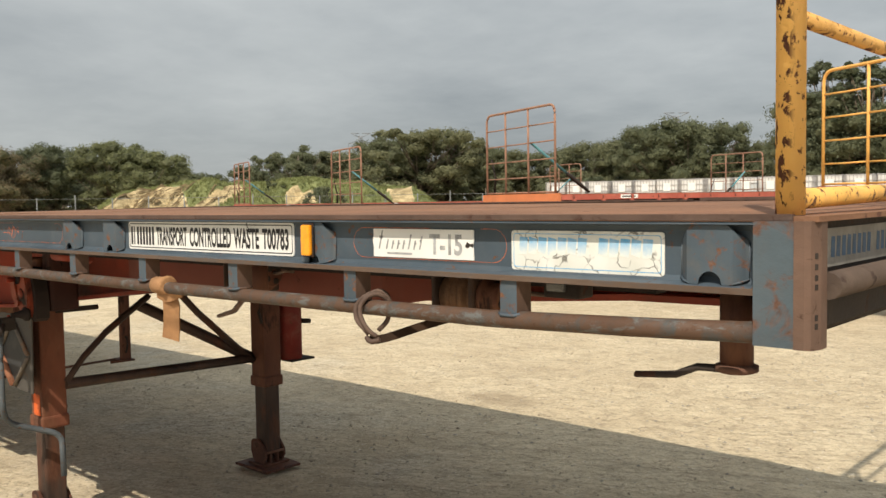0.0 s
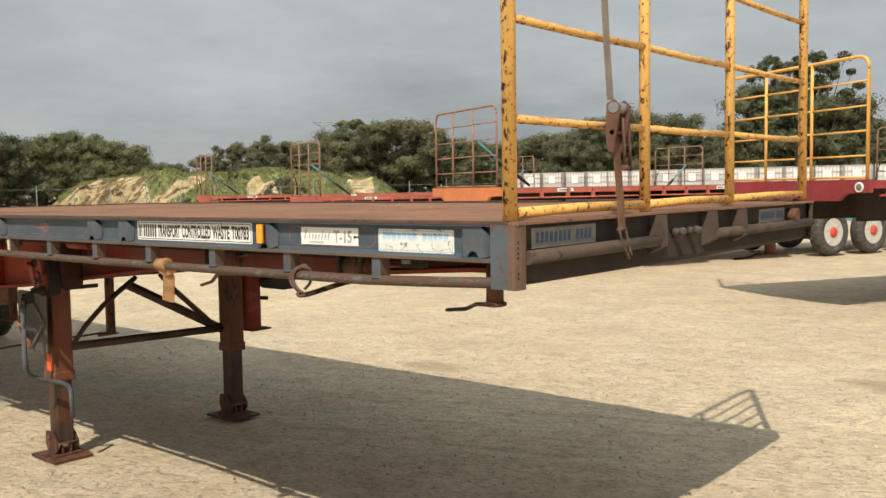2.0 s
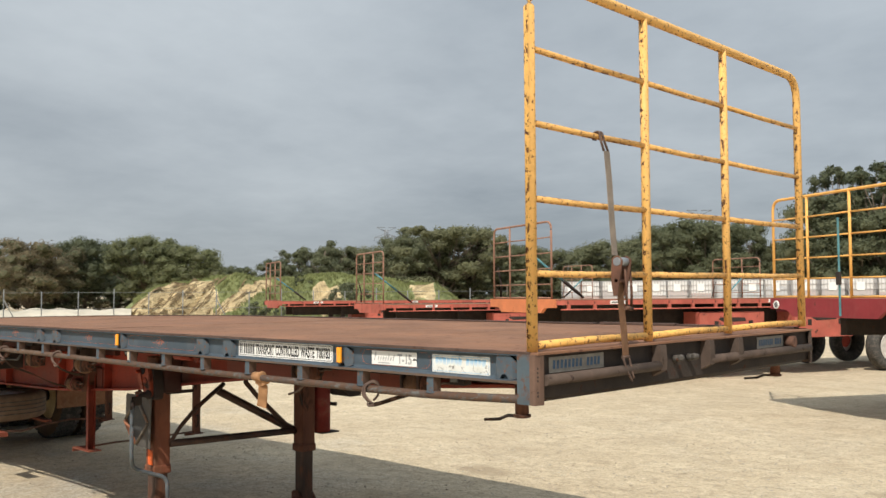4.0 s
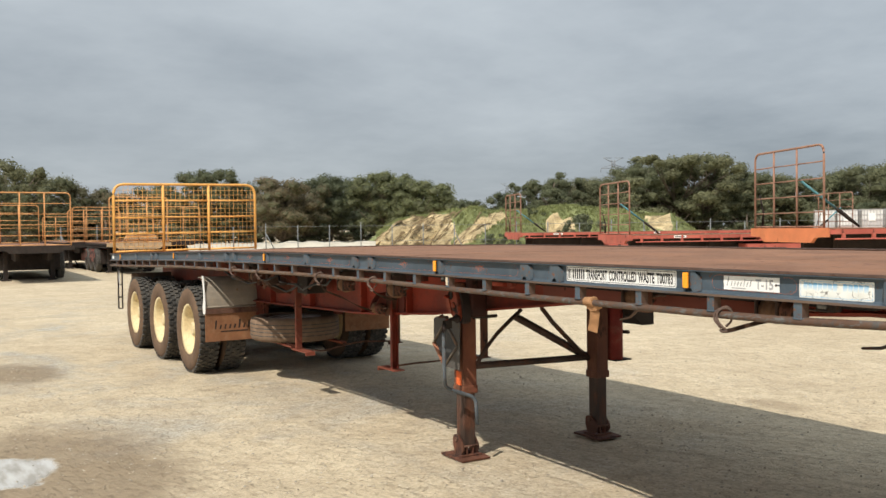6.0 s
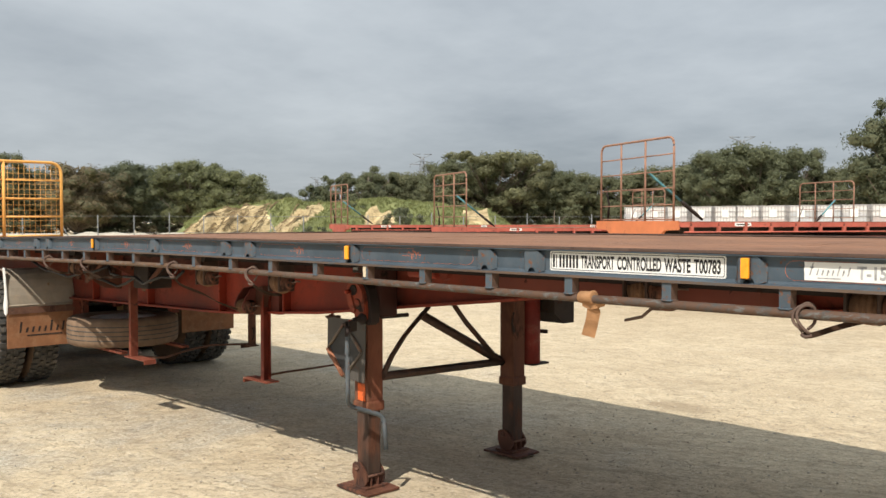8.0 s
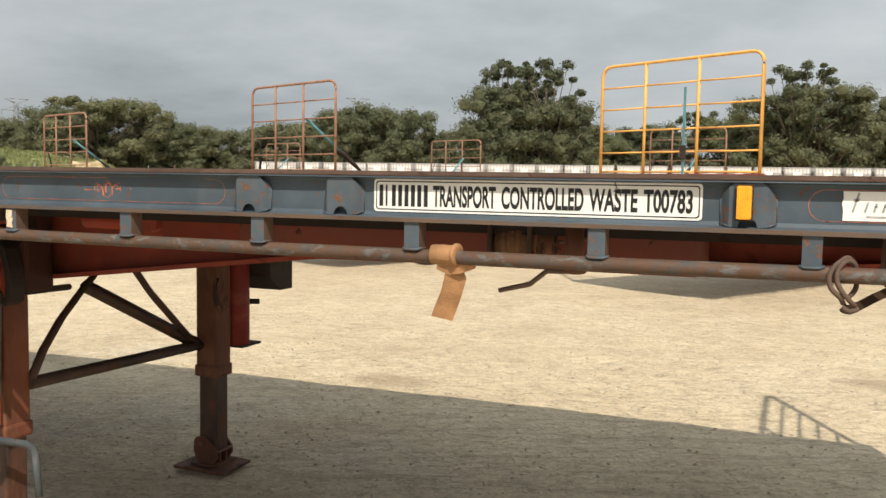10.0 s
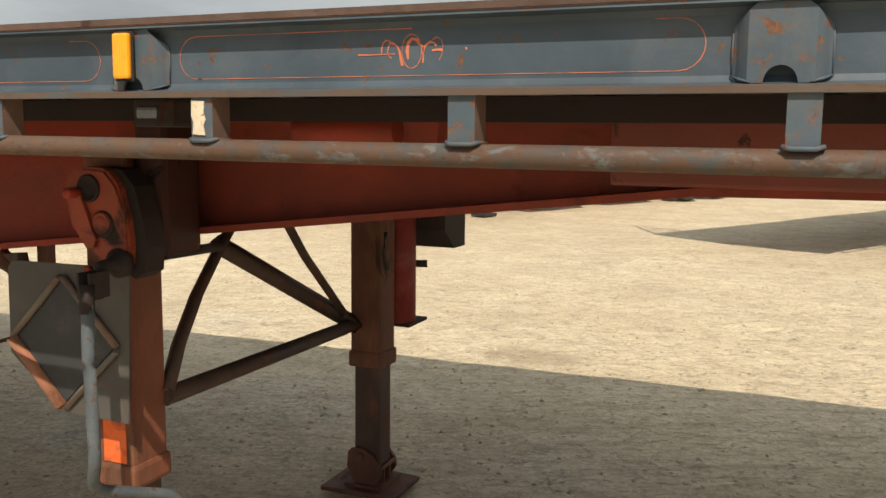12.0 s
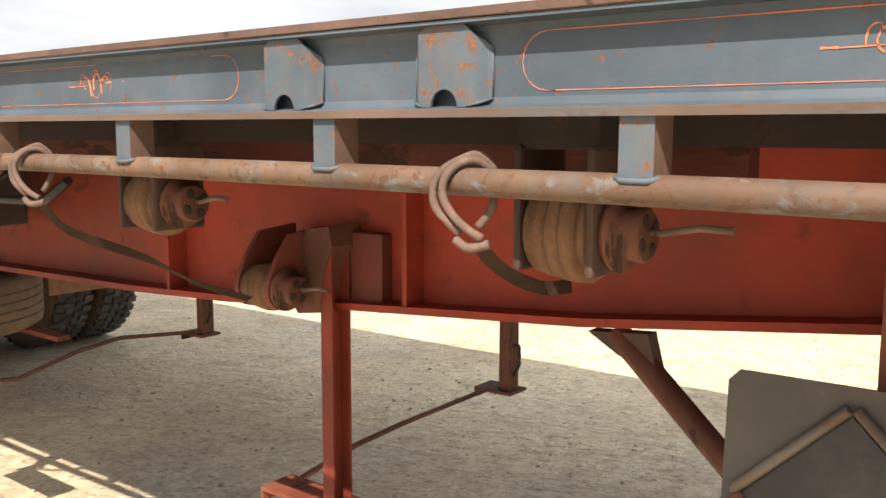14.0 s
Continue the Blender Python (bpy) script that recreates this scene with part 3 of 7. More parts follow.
    h = blend(nt, 0.16, h, blend(nt, patch, (0.5, 0.5, 0.5), rut))
    h = blend(nt, 0.25, h, stones)
    h = blend(nt, pud, h, (0.4, 0.4, 0.4))
    bumped(nt, b, h, 1.0, 0.038)
    return m


M_GROUND = ground_mat()


def stone_mat():
    m, nt, b, vec = start("loose_yard_stone")
    g = nt.nodes.new("ShaderNodeNewGeometry")
    col = ramp(nt, g.outputs["Random Per Island"], 0.0, 1.0, (0.24, 0.19, 0.14), (0.55, 0.48, 0.37))
    col = blend(nt, ramp(nt, noise_node(nt, vec, 60.0, 3.0), 0.4, 0.7), col, blend(nt, 0.4, col, (0.45, 0.36, 0.24)))
    nt.links.new(col, b.inputs["Base Color"])
    b.inputs["Roughness"].default_value = 0.9
    return m


M_STONE = stone_mat()


def mound_mat():
    m, nt, b, vec = start("sand_and_grass_mound")
    n1 = noise_node(nt, vec, 0.20, 6.0, 0.65, 0.6)
    n2 = noise_node(nt, mapped(nt, vec, 1.0, 1.0, 0.35), 1.1, 6.0, 0.7, 0.5)
    sand = ramp(nt, n2, 0.36, 0.66, (0.60, 0.46, 0.25), (0.86, 0.70, 0.41))
    band = noise_node(nt, mapped(nt, vec, 0.35, 0.35, 2.2), 1.6, 6.0, 0.72, 1.2)
    sand = blend(nt, ramp(nt, band, 0.42, 0.66), sand, blend(nt, 0.7, sand, (0.27, 0.19, 0.10)))
    sa = nt.nodes.new("ShaderNodeAttribute")
    sa.attribute_name = "streak"
    sand = blend(nt, sa.outputs["Fac"], sand, (0.155, 0.115, 0.060))
    grass = ramp(nt, n2, 0.3, 0.7, (0.16, 0.19, 0.07), (0.29, 0.31, 0.13))
    at = nt.nodes.new("ShaderNodeAttribute")
    at.attribute_name = "bare"
    s = nt.nodes.new("ShaderNodeMath"); s.operation = "MULTIPLY_ADD"; s.inputs[1].default_value = 0.9
    nt.links.new(n1, s.inputs[0]); nt.links.new(at.outputs["Fac"], s.inputs[2])
    col = blend(nt, ramp(nt, s.outputs[0], 0.92, 0.98), grass, sand)
    nt.links.new(col, b.inputs["Base Color"])
    b.inputs["Roughness"].default_value = 0.95
    bumped(nt, b, blend(nt, 0.5, n2, band), 1.0, 0.5)
    return m


M_MOUND = mound_mat()


# ---- mesh helpers ----
def bbox(bm, x0, x1, y0, y1, z0, z1, bev=0.0, m=None):
    r = bmesh.ops.create_cube(bm, size=1.0)
    t = Matrix.Translation(((x0 + x1) / 2, (y0 + y1) / 2, (z0 + z1) / 2)) @ Matrix.Diagonal((abs(x1 - x0), abs(y1 - y0), abs(z1 - z0), 1))
    bmesh.ops.transform(bm, matrix=t, verts=r["verts"])
    vs = r["verts"]
    if bev:
        es = list({e for v in vs for e in v.link_edges})
        g = bmesh.ops.bevel(bm, geom=es, offset=bev, segments=2, affect="EDGES", profile=0.6)
        vs = list({v for f in g["faces"] for v in f.verts} | {v for v in vs if v.is_valid})
    if m is not None:
        bmesh.ops.transform(bm, matrix=m, verts=[v for v in vs if v.is_valid])
    return bm


def box(x0, x1, y0, y1, z0, z1, bev=0.004, m=None):
    return bbox(bmesh.new(), x0, x1, y0, y1, z0, z1, bev, m)


def tube_into(bm, pts, r, n=10, flat=1.0):
    """A round bar that follows a line of points; r may be a list of radii."""
    pts = [Vector(p) for p in pts]
    rings = []
    up0 = Vector((0, 0, 1))
    for i, p in enumerate(pts):
        a = pts[max(i - 1, 0)]
        c = pts[min(i + 1, len(pts) - 1)]
        d = (c - a).normalized()
        s = d.cross(up0)
        if s.length < 0.05:
            s = d.cross(Vector((0, 1, 0)))
        s.normalize()
        u = s.cross(d).normalized()
        rr = r[i] if isinstance(r, (list, tuple)) else r
        rings.append([bm.verts.new(p + s * (math.cos(2 * math.pi * k / n) * rr) + u * (math.sin(2 * math.pi * k / n) * rr * flat)) for k in range(n)])
    for a, c in zip(rings, rings[1:]):
        for k in range(n):
            f = bm.faces.new((a[k], a[(k + 1) % n], c[(k + 1) % n], c[k]))
            f.smooth = True
    bm.faces.new(rings[0][::-1])
    bm.faces.new(rings[-1])
    return bm


def tube(pts, r, n=10, flat=1.0):
    return tube_into(bmesh.new(), pts, r, n, flat)


def smooth(pts_, n=5):
    """A soft curve through the points."""
    p = [Vector(q) for q in pts_]
    p = [p[0] * 2 - p[1]] + p + [p[-1] * 2 - p[-2]]
    out = []
    for a, b_, c, d in zip(p, p[1:], p[2:], p[3:]):
        for k in range(n):
            t = k / n
            out.append(0.5 * (2 * b_ + (c - a) * t + (2 * a - 5 * b_ + 4 * c - d) * t * t + (3 * b_ - a - 3 * c + d) * t ** 3))
    return out + [p[-2]]


def rounded(pts, rad, seg=5):
    """The line of points with its inner corners rounded."""
    pts = [Vector(p) for p in pts]
    out = [pts[0]]
    for a, p, c in zip(pts, pts[1:], pts[2:]):
        d0, d1 = (a - p), (c - p)
        k = min(rad, d0.length * 0.49, d1.length * 0.49)
        s, e2 = p + d0.normalized() * k, p + d1.normalized() * k
        for i in range(seg + 1):
            t = i / seg
            out.append(s.lerp(p, t).lerp(p.lerp(e2, t), t))
    out.append(pts[-1])
    return out


def plate_into(bm, outline, axis, v0, v1):
    """A flat outline of two coordinates, extruded along axis (0 x, 1 y, 2 z) from v0 to v1."""
    def at(p, v):
        q = list(p)
        q.insert(axis, v)
        return q
    a = [bm.verts.new(at(p, v0)) for p in outline]
    c = [bm.verts.new(at(p, v1)) for p in outline]
    n = len(outline)
    bm.faces.new(a)
    bm.faces.new(c[::-1])
    for i in range(n):
        bm.faces.new((a[i], c[i], c[(i + 1) % n], a[(i + 1) % n]))
    return bm


def plate(outline, axis, v0, v1):
    return plate_into(bmesh.new(), outline, axis, v0, v1)


def lathe_into(bm, profile, n, m):
    """A profile of (radius, height) turned round the z axis, then placed by m."""
    rings = []
    for r, h in profile:
        rings.append([bm.verts.new(m @ Vector((r * math.cos(2 * math.pi * k / n), r * math.sin(2 * math.pi * k / n), h))) for k in range(n)])
    for a, c in zip(rings, rings[1:]):
        for k in range(n):
            f = bm.faces.new((a[k], a[(k + 1) % n], c[(k + 1) % n], c[k]))
            f.smooth = True
    bm.faces.new(rings[0][::-1])
    bm.faces.new(rings[-1])
    return bm


def drop(x):
    """How far the trailer's bed has bent down, towards its rear."""
    return -0.145 * (max(0.0, -x - 5.0) / 8.1) ** 1.5


TILT = 0.004        # the bed stands a little higher on its far side


def part(name, bm, material, parent, label="", camber=False, kind="", tilt=0.0):
    if camber or tilt:
        for v in bm.verts:
            v.co.z += (drop(v.co.x) if camber else 0.0) + (tilt or TILT) * max(0.0, v.co.y)
    bmesh.ops.recalc_face_normals(bm, faces=bm.faces[:])
    me = bpy.data.meshes.new(name)
    bm.to_mesh(me)
    bm.free()
    me.materials.append(material)
    ob = new(name, me)
    ob.parent = parent
    if label or kind:
        tagged(ob, label=label, kind=kind)
    return ob


def again(ob, m, parent=None):
    """Another piece on the same mesh."""
    o = ob.copy()
    scene.collection.objects.link(o)
    o.parent = parent or ob.parent
    o.matrix_basis = m
    return o


def thing(name, label, category, group="", m=None):
    ob = new(name)
    ob.empty_display_size = 0.2
    if m is not None:
        ob.matrix_basis = m
    return tagged(ob, label, category, group)


def solo(name, bm, material, label, category="", group="", kind="", m=None):
    ob = part(name, bm, material, None)
    if m is not None:
        ob.matrix_basis = m
    return tagged(ob, label, category, group, kind)


XS = [0.018 - 0.55 * i for i in range(25)]        # stations along the bed, to the rear
REAR = -13.15
XS = [x for x in XS if x > REAR] + [REAR]


def long_bar(section, xs):
    """A section of (y, z) carried along the stations."""
    bm = bmesh.new()
    rings = [[bm.verts.new((x, y, z)) for y, z in section] for x in xs]
    n = len(section)
    for a, c in zip(rings, rings[1:]):
        for k in range(n):
            bm.faces.new((a[k], a[(k + 1) % n], c[(k + 1) % n], c[k]))
    bm.faces.new(rings[0])
    bm.faces.new(rings[-1][::-1])
    return bm


# ---- ground ----
def ground_z(x, y):
    near = max(0.0, 1 - math.hypot(x + 4, y - 3) / 60)
    return near * (0.020 * noise.noise(Vector((x * 0.5, y * 0.5, 1))) + 0.010 * noise.noise(Vector((x * 1.7, y * 1.7, 5))) + 0.006 * noise.noise(Vector((x * 4.1, y * 6.3, 8))) + 0.004 * noise.noise(Vector((x * 8.5, y * 9.5, 3)))) - 0.014 - 0.022 * max(0.0, min(1.0, (-x - 6.0) / 2.5)) * max(0.0, min(1.0, (x + 20) / 6)) * max(0.0, 1 - max(0.0, abs(y - 1) - 2) / 4)


def ground_sheet():
    bm = bmesh.new()
    fx = [-5000, -1200, -400, -200, -120, -80, -60, -45] + [-40 + 1.0 * i for i in range(32)] + [-7.5 + 0.085 * i for i in range(130)] + [4.5, 6, 9, 14, 22, 40, 90, 300, 1200, 5000]
    fy = [-5000, -1200, -300, -90, -40, -20, -12, -8] + [-6 + 0.4 * i for i in range(10)] + [-2 + 0.085 * i for i in range(100)] + [6.6 + 0.75 * i for i in range(40)] + [37, 42, 50, 60, 75, 95, 130, 200, 400, 1200, 5000]
    rows = []
    for y in fy:
        row = []
        for x in fx:
            z = ground_z(x, y)
            row.append(bm.verts.new((x, y, z)))
        rows.append(row)
    for a, c in zip(rows, rows[1:]):
        for k in range(len(fx) - 1):
            f = bm.faces.new((a[k], a[k + 1], c[k + 1], c[k]))
            f.smooth = True
    return solo("ground", bm, M_GROUND, "sandy pale gravel yard with wheel tracks and damp patches", "ground", kind="structure")


ground_sheet()


def loose_stones(n):
    """Small broken stones scattered over the yard, thicker in drifts."""
    rnd = random.Random(77)
    verts, faces = [], []
    while len(verts) < 6 * n:
        x, y = rnd.uniform(-11.5, 3.0), rnd.uniform(-3.2, 6.5)
        if rnd.random() > 0.35 + 0.9 * noise.noise(Vector((x * 0.7, y * 0.7, 12))):
            continue
        r = min(0.013, 0.0032 / (rnd.random() + 0.12) ** 0.75)
        a = rnd.uniform(0, 6.28)
        c, sn, z = math.cos(a), math.sin(a), ground_z(x, y) + r * 0.15
        i = len(verts)
        for px_, py_, pz_ in ((1, 0, 0), (0, 1, 0), (-1, 0, 0), (0, -1, 0), (0, 0, 0.75), (0, 0, -0.8)):
            px_, py_ = px_ * rnd.uniform(0.7, 1.3), py_ * rnd.uniform(0.5, 0.9)
            verts.append((x + r * (px_ * c - py_ * sn), y + r * (px_ * sn + py_ * c), z + r * pz_))
        for k in range(4):
            faces += [(i + k, i + (k + 1) % 4, i + 4), (i + (k + 1) % 4, i + k, i + 5)]
    me = bpy.data.meshes.new("loose_gravel")
    me.from_pydata(verts, [], faces)
    me.materials.append(M_STONE)
    tagged(new("loose_gravel", me), "small loose brown and grey stones on the sand", "gravel", kind="stuff")


loose_stones(7500)


# ---- the flatbed trailer ----
trailer = thing("flatbed_trailer", "slate blue flatbed trailer with rusty deck standing on landing legs", "trailer")
W = 2.40
# deck of steel plates with seams
px = [0.055, -1.2, -3.6, -6.0, -8.4, -10.8, REAR]
for i, (a, c) in enumerate(zip(px, px[1:])):
    bm = bmesh.new()
    xs = [a - 0.002 + (c - a + 0.004) * k / 5 for k in range(6)]
    ys = [-0.032 + (W + 0.064) * k / 10 for k in range(11)]
    rows = [[bm.verts.new((x, y, 1.4395 + 0.003 * noise.noise(Vector((x * 1.1, y * 1.6, i))) - (0.001 if i % 2 else 0))) for y in ys] for x in xs]
    for r0, r1 in zip(rows, rows[1:]):
        for k in range(10):
            bm.faces.new((r0[k], r0[k + 1], r1[k + 1], r1[k]))
    ext = bmesh.ops.extrude_face_region(bm, geom=bm.faces[:])
    bmesh.ops.translate(bm, vec=(0, 0, -0.008), verts=[v for v in ext["geom"] if isinstance(v, bmesh.types.BMVert)])
    part("deck_plate", bm, M_DECK, trailer, camber=True)
    if i:
        # added under each seam to stop sun through the plate gap
        part("seam_strip", box(a - 0.04, a + 0.04, 0.002, W - 0.002, 1.420, 1.4300, 0), M_DARK, trailer, camber=True)

# loose dark strips along the far edge
for x0, x1, hgt in ((-1.36, REAR + 0.3, 0.006), (-0.76, -1.30, 0.013), (-0.02, -0.74, 0.009)):
    part("edge_strip", long_bar([(W - 0.035, 1.4425), (W + 0.025, 1.4425), (W + 0.025, 1.4430 + hgt), (W - 0.035, 1.4430 + hgt)], [x0 + (x1 - x0) * k / 8 for k in range(9)]), M_EDGE, trailer, camber=True)

# side channels, open outwards
CH = [(0.0, 1.4315), (-0.032, 1.4315), (-0.033, 1.4275), (-0.009, 1.425), (-0.006, 1.417), (-0.006, 1.348), (-0.010, 1.340), (-0.035, 1.335), (-0.034, 1.327), (0.0, 1.327)]
part("side_rail", long_bar(CH, XS), M_BLUE, trailer, "slate blue steel channel side rail", camber=True)
part("side_rail", long_bar([(W - y, z) for y, z in CH][::-1], XS), M_BLUE, trailer, camber=True)
for y0, y1 in ((-0.035, -0.027), (W + 0.027, W + 0.035)):
    part("deck_edge", long_bar([(y0, 1.433), (y1, 1.433), (y1, 1.4425), (y0, 1.4425)], XS), M_EDGE, trailer, camber=True)


part("flange_lip", long_bar([(-0.0362, 1.3262), (-0.0338, 1.3262), (-0.0345, 1.3358), (-0.0362, 1.3352)], XS), M_LIP, trailer, "rusty lower lip of the side rail", camber=True)


# stake pockets
def pocket_mesh():
    """Pressed sheet: flat face, rounded shoulders, cut top corners and a half-round hole at its foot."""
    bm = bmesh.new()
    us = sorted({-0.054 + 0.0045 * k for k in range(25)} | {sg * q for sg in (-1, 1) for q in (0.0184, 0.0186, 0.016, 0.012)})
    rows = []
    for u in us:
        a = abs(u)
        t = min(1.0, max(0.0, (a - 0.036) / 0.016))
        y = -0.0265 + 0.019 * (0.75 * t + 0.25 * t * t)
        top = 1.4265 - max(0.0, a - 0.028) * 0.95
        low = 1.3375 + (0.020 * math.sqrt(max(0.0, 1 - (u / 0.0185) ** 2)) if a < 0.0185 else max(0.0, a - 0.034) * 0.45)
        rows.append([bm.verts.new((u, y + dy, z)) for dy, z in ((0, top), (0, (top + low) / 2), (0, low), (0.004, low), (0.004, (top + low) / 2), (0.004, top))])
    for a, c in zip(rows, rows[1:]):
        for k in range(6):
            f = bm.faces.new((a[k], a[(k + 1) % 6], c[(k + 1) % 6], c[k]))
            f.smooth = False
    bm.faces.new(rows[0])
    bm.faces.new(rows[-1][::-1])
    # welded toes at both lower corners
    for sg in (-1, 1):
        tube_into(bm, [(sg * 0.032, -0.0272, 1.3385), (sg * 0.044, -0.0205, 1.3420), (sg * 0.055, -0.0090, 1.3470)], [0.0012, 0.0022, 0.0012], 6)
        tube_into(bm, [(sg * 0.0535, -0.0075, 1.3480), (sg * 0.0540, -0.0080, 1.3750), (sg * 0.0535, -0.0075, 1.4010)], [0.0010, 0.0016, 0.0010], 5)
    return bm


AMBERS = [-1.033, -3.114, -6.16, -9.3, -12.35]
POCKETS = [-0.108, -1.026, -1.94, -2.196, -3.106]
for a in AMBERS[1:4]:
    POCKETS += [a - 0.925, a - 1.185, a - 2.1]
POCKETS += AMBERS[2:]
first = None
for x in POCKETS:
    z = drop(x)
    if first is None:
        first = part("stake_pocket", pocket_mesh(), M_BLUERUST, trailer)
        first.matrix_basis = pose(x, 0, z)
    else:
        again(first, pose(x, 0, z))

# rub rail and its posts
rail_z = 1.252
wob = [Vector((x, -0.016 + 0.003 * math.sin(x * 2.1), rail_z + 0.004 * math.sin(x * 1.3 + 1) + drop(x))) for x in XS[1:]]
part("rub_rail", tube([(-0.036, -0.018, 1.271), (-0.25, -0.017, 1.262)] + wob, 0.0160, 14), M_PIPE, trailer, "round rusty pipe rub rail")
far_r = [Vector((p.x, W - p.y, p.z + TILT * W)) for p in wob]
part("rub_rail", tube(far_r, 0.0175, 8), M_PIPE, trailer)
pm = plate([(0.007, -0.030), (0.044, -0.030), (0.044, 0.012), (0.038, 0.012), (0.038, -0.024), (0.007, -0.024)], 2, 1.262, 1.330)
# a weld bead runs round its foot
tube_into(pm, [(0.004, -0.0285, 1.2665), (0.012, -0.0335, 1.2640), (0.040, -0.0335, 1.2640), (0.0475, -0.0285, 1.2665), (0.0465, 0.010, 1.2650)], 0.0032, 6)
POSTS = [-0.51, -0.93, -1.352, -1.779, -2.194, -2.602, -3.005, -3.414, -3.829, -4.249, -4.684] + [-4.684 - 0.42 * k for k in range(1, 20)]
post0 = part("rail_post", pm, M_BLUERUST, trailer)
post0.data.materials.append(M_FOLD)
for f in post0.data.polygons:
    if abs(f.normal.x) > 0.7:
        f.material_index = 1
post0.matrix_basis = pose(POSTS[0], 0, drop(POSTS[0]))
for x in POSTS[1:]:
    again(post0, pose(x, 0, drop(x)))
for x in POSTS:
    again(post0, pose(x + 0.05, W, drop(x) + TILT * W, 0, 0, 180))
part("reflector_tape", plate([(x - 0.012, z) for x, z in ((-2.984, 1.322), (-2.962, 1.321), (-2.963, 1.305), (-2.960, 1.294), (-2.964, 1.286), (-2.961, 1.272), (-2.983, 1.273), (-2.981, 1.290), (-2.985, 1.300))], 1, -0.0322, -0.0306), M_TAPE, trailer, "torn white reflector tape on a rail post")

# front corner blocks
for s, y0 in ((1, 0.0), (-1, W)):
    o = [(-0.036, y0 - s * 0.040), (0.036, y0 - s * 0.040), (0.043, y0 - s * 0.037), (0.050, y0 - s * 0.018), (0.050, y0 + s * 0.004), (0.040, y0 + s * 0.004), (0.039, y0 - s * 0.020), (0.030, y0 - s * 0.029), (-0.036, y0 - s * 0.029)]
    if s < 0:
        o = o[::-1]
    part("corner_post", plate(o, 2, 1.2555, 1.4325), M_CORNER if s > 0 else M_FRONT, trailer, "rusted blue folded steel corner post", tilt=TILT)
    if s > 0:
        part("corner_fold", plate([(0.022, -0.0415), (0.0365, -0.0415), (0.0445, -0.038), (0.0515, -0.0185), (0.0515, 0.0045), (0.0495, 0.0045), (0.0490, -0.018), (0.042, -0.036), (0.034, -0.0395), (0.024, -0.0395)], 2, 1.255, 1.4328), M_FOLD, trailer, "brown rusted fold of the corner post")
# stamped slots on the near corner post
for k, z in enumerate((1.385, 1.370, 1.355, 1.342, 1.30, 1.288)):
    part("stamped_mark", box(-0.003, 0.003, -0.001, 0.001, -0.004, 0.004, 0, pose(0.0478, -0.0275, z, 0, 0, 70)), M_DARK, trailer)

# front cross member, bumper pipe, lower pipe, gussets
part("front_beam", plate([(0.020, 1.4312), (0.026, 1.4312), (0.026, 1.275), (0.020, 1.275)], 1, -0.026, W + 0.026), M_DARK, trailer, "dark steel front cross member", tilt=TILT)
part("front_pipe", tube([(0.050, 0.01, 1.341), (0.056, 0.78, 1.344)], 0.0200, 12), M_FRONT, trailer, tilt=TILT)
part("front_pipe", tube([(0.055, 1.22, 1.344), (0.056, 2.37, 1.342)], 0.0200, 12), M_FRONT, trailer, tilt=TILT)
part("lower_pipe", tube([(-0.012, 0.02, 1.290), (-0.012, 1.2, 1.286), (-0.012, 2.38, 1.290)], 0.034, 12), M_DARK, trailer, "thick dark lower cross pipe", tilt=TILT)
for y in (0.775, 1.20, 1.49):
    part("gusset", plate([(0.026, 1.43), (0.070, 1.43), (0.075, 1.37), (0.072, 1.325), (0.026, 1.30)], 1, y, y + 0.045), M_FRONT, trailer, tilt=TILT)
# air line couplings
for y, t in ((0.955, 20), (1.075, -15)):
    cpl = part("air_coupling", tube([(0.03, y, 1.365), (0.066, y + 0.005, 1.370)], [0.018, 0.012], 12), M_CPL, trailer, "grey air line coupling head")
    part("coupling_lug", lathe_into(bmesh.new(), [(0.006, -0.016), (0.013, -0.014), (0.010, -0.004), (0.015, 0.002), (0.015, 0.010), (0.007, 0.013)], 10, pose(0.070, y - 0.010, 1.372, 90, 0, t)), M_CPL, cpl)
part("electric_socket", lathe_into(bmesh.new(), [(0.03, -0.02), (0.033, 0.03), (0.026, 0.034)], 14, pose(0.04, 2.14, 1.39, 0, 90, 0)), M_RUST, trailer)

# twist locks under the side rails: stub, disc and lever
for x, y, s in ((-0.115, 0.085, 1), (-0.115, W - 0.085, 1), (-1.405, 0.105, 1), (-1.405, W - 0.105, 1)):
    r = 0.026 if x > -1 else 0.022
    zb = 1.188 if x > -1 else 1.214
    jk = part("twist_lock", tube([(x, y, 1.33), (x, y, zb + 0.008)], r, 16), M_LEG, trailer)
    part("lock_disc", lathe_into(bmesh.new(), [(r, zb), (r * 1.3, zb + 0.003), (r * 1.3, zb + 0.012), (r, zb + 0.014)], 18, pose(x, y, 0)), M_RUST, jk)
    dz = -0.022 if x > -1 else -0.048
    part("lock_lever", tube([(x - 0.005, y - 0.01, zb + 0.006), (x - 0.06, y - 0.012, zb + 0.004), (x - 0.10, y - 0.012, zb + dz * 0.6), (x - 0.175, y - 0.01, zb + dz)], [0.010, 0.009, 0.009, 0.008], 8, 0.7), M_DARK if x > -1 else M_ROPE, jk)

# main beams with the neck that gets shallow towards the front
BOT = [(0.0, 1.245), (-0.6, 1.238), (-1.2, 1.196), (-2.35, 1.182), (-4.2, 0.972), (-5.4, 0.885), (-7.5, 0.86), (-13.0, 0.83)]


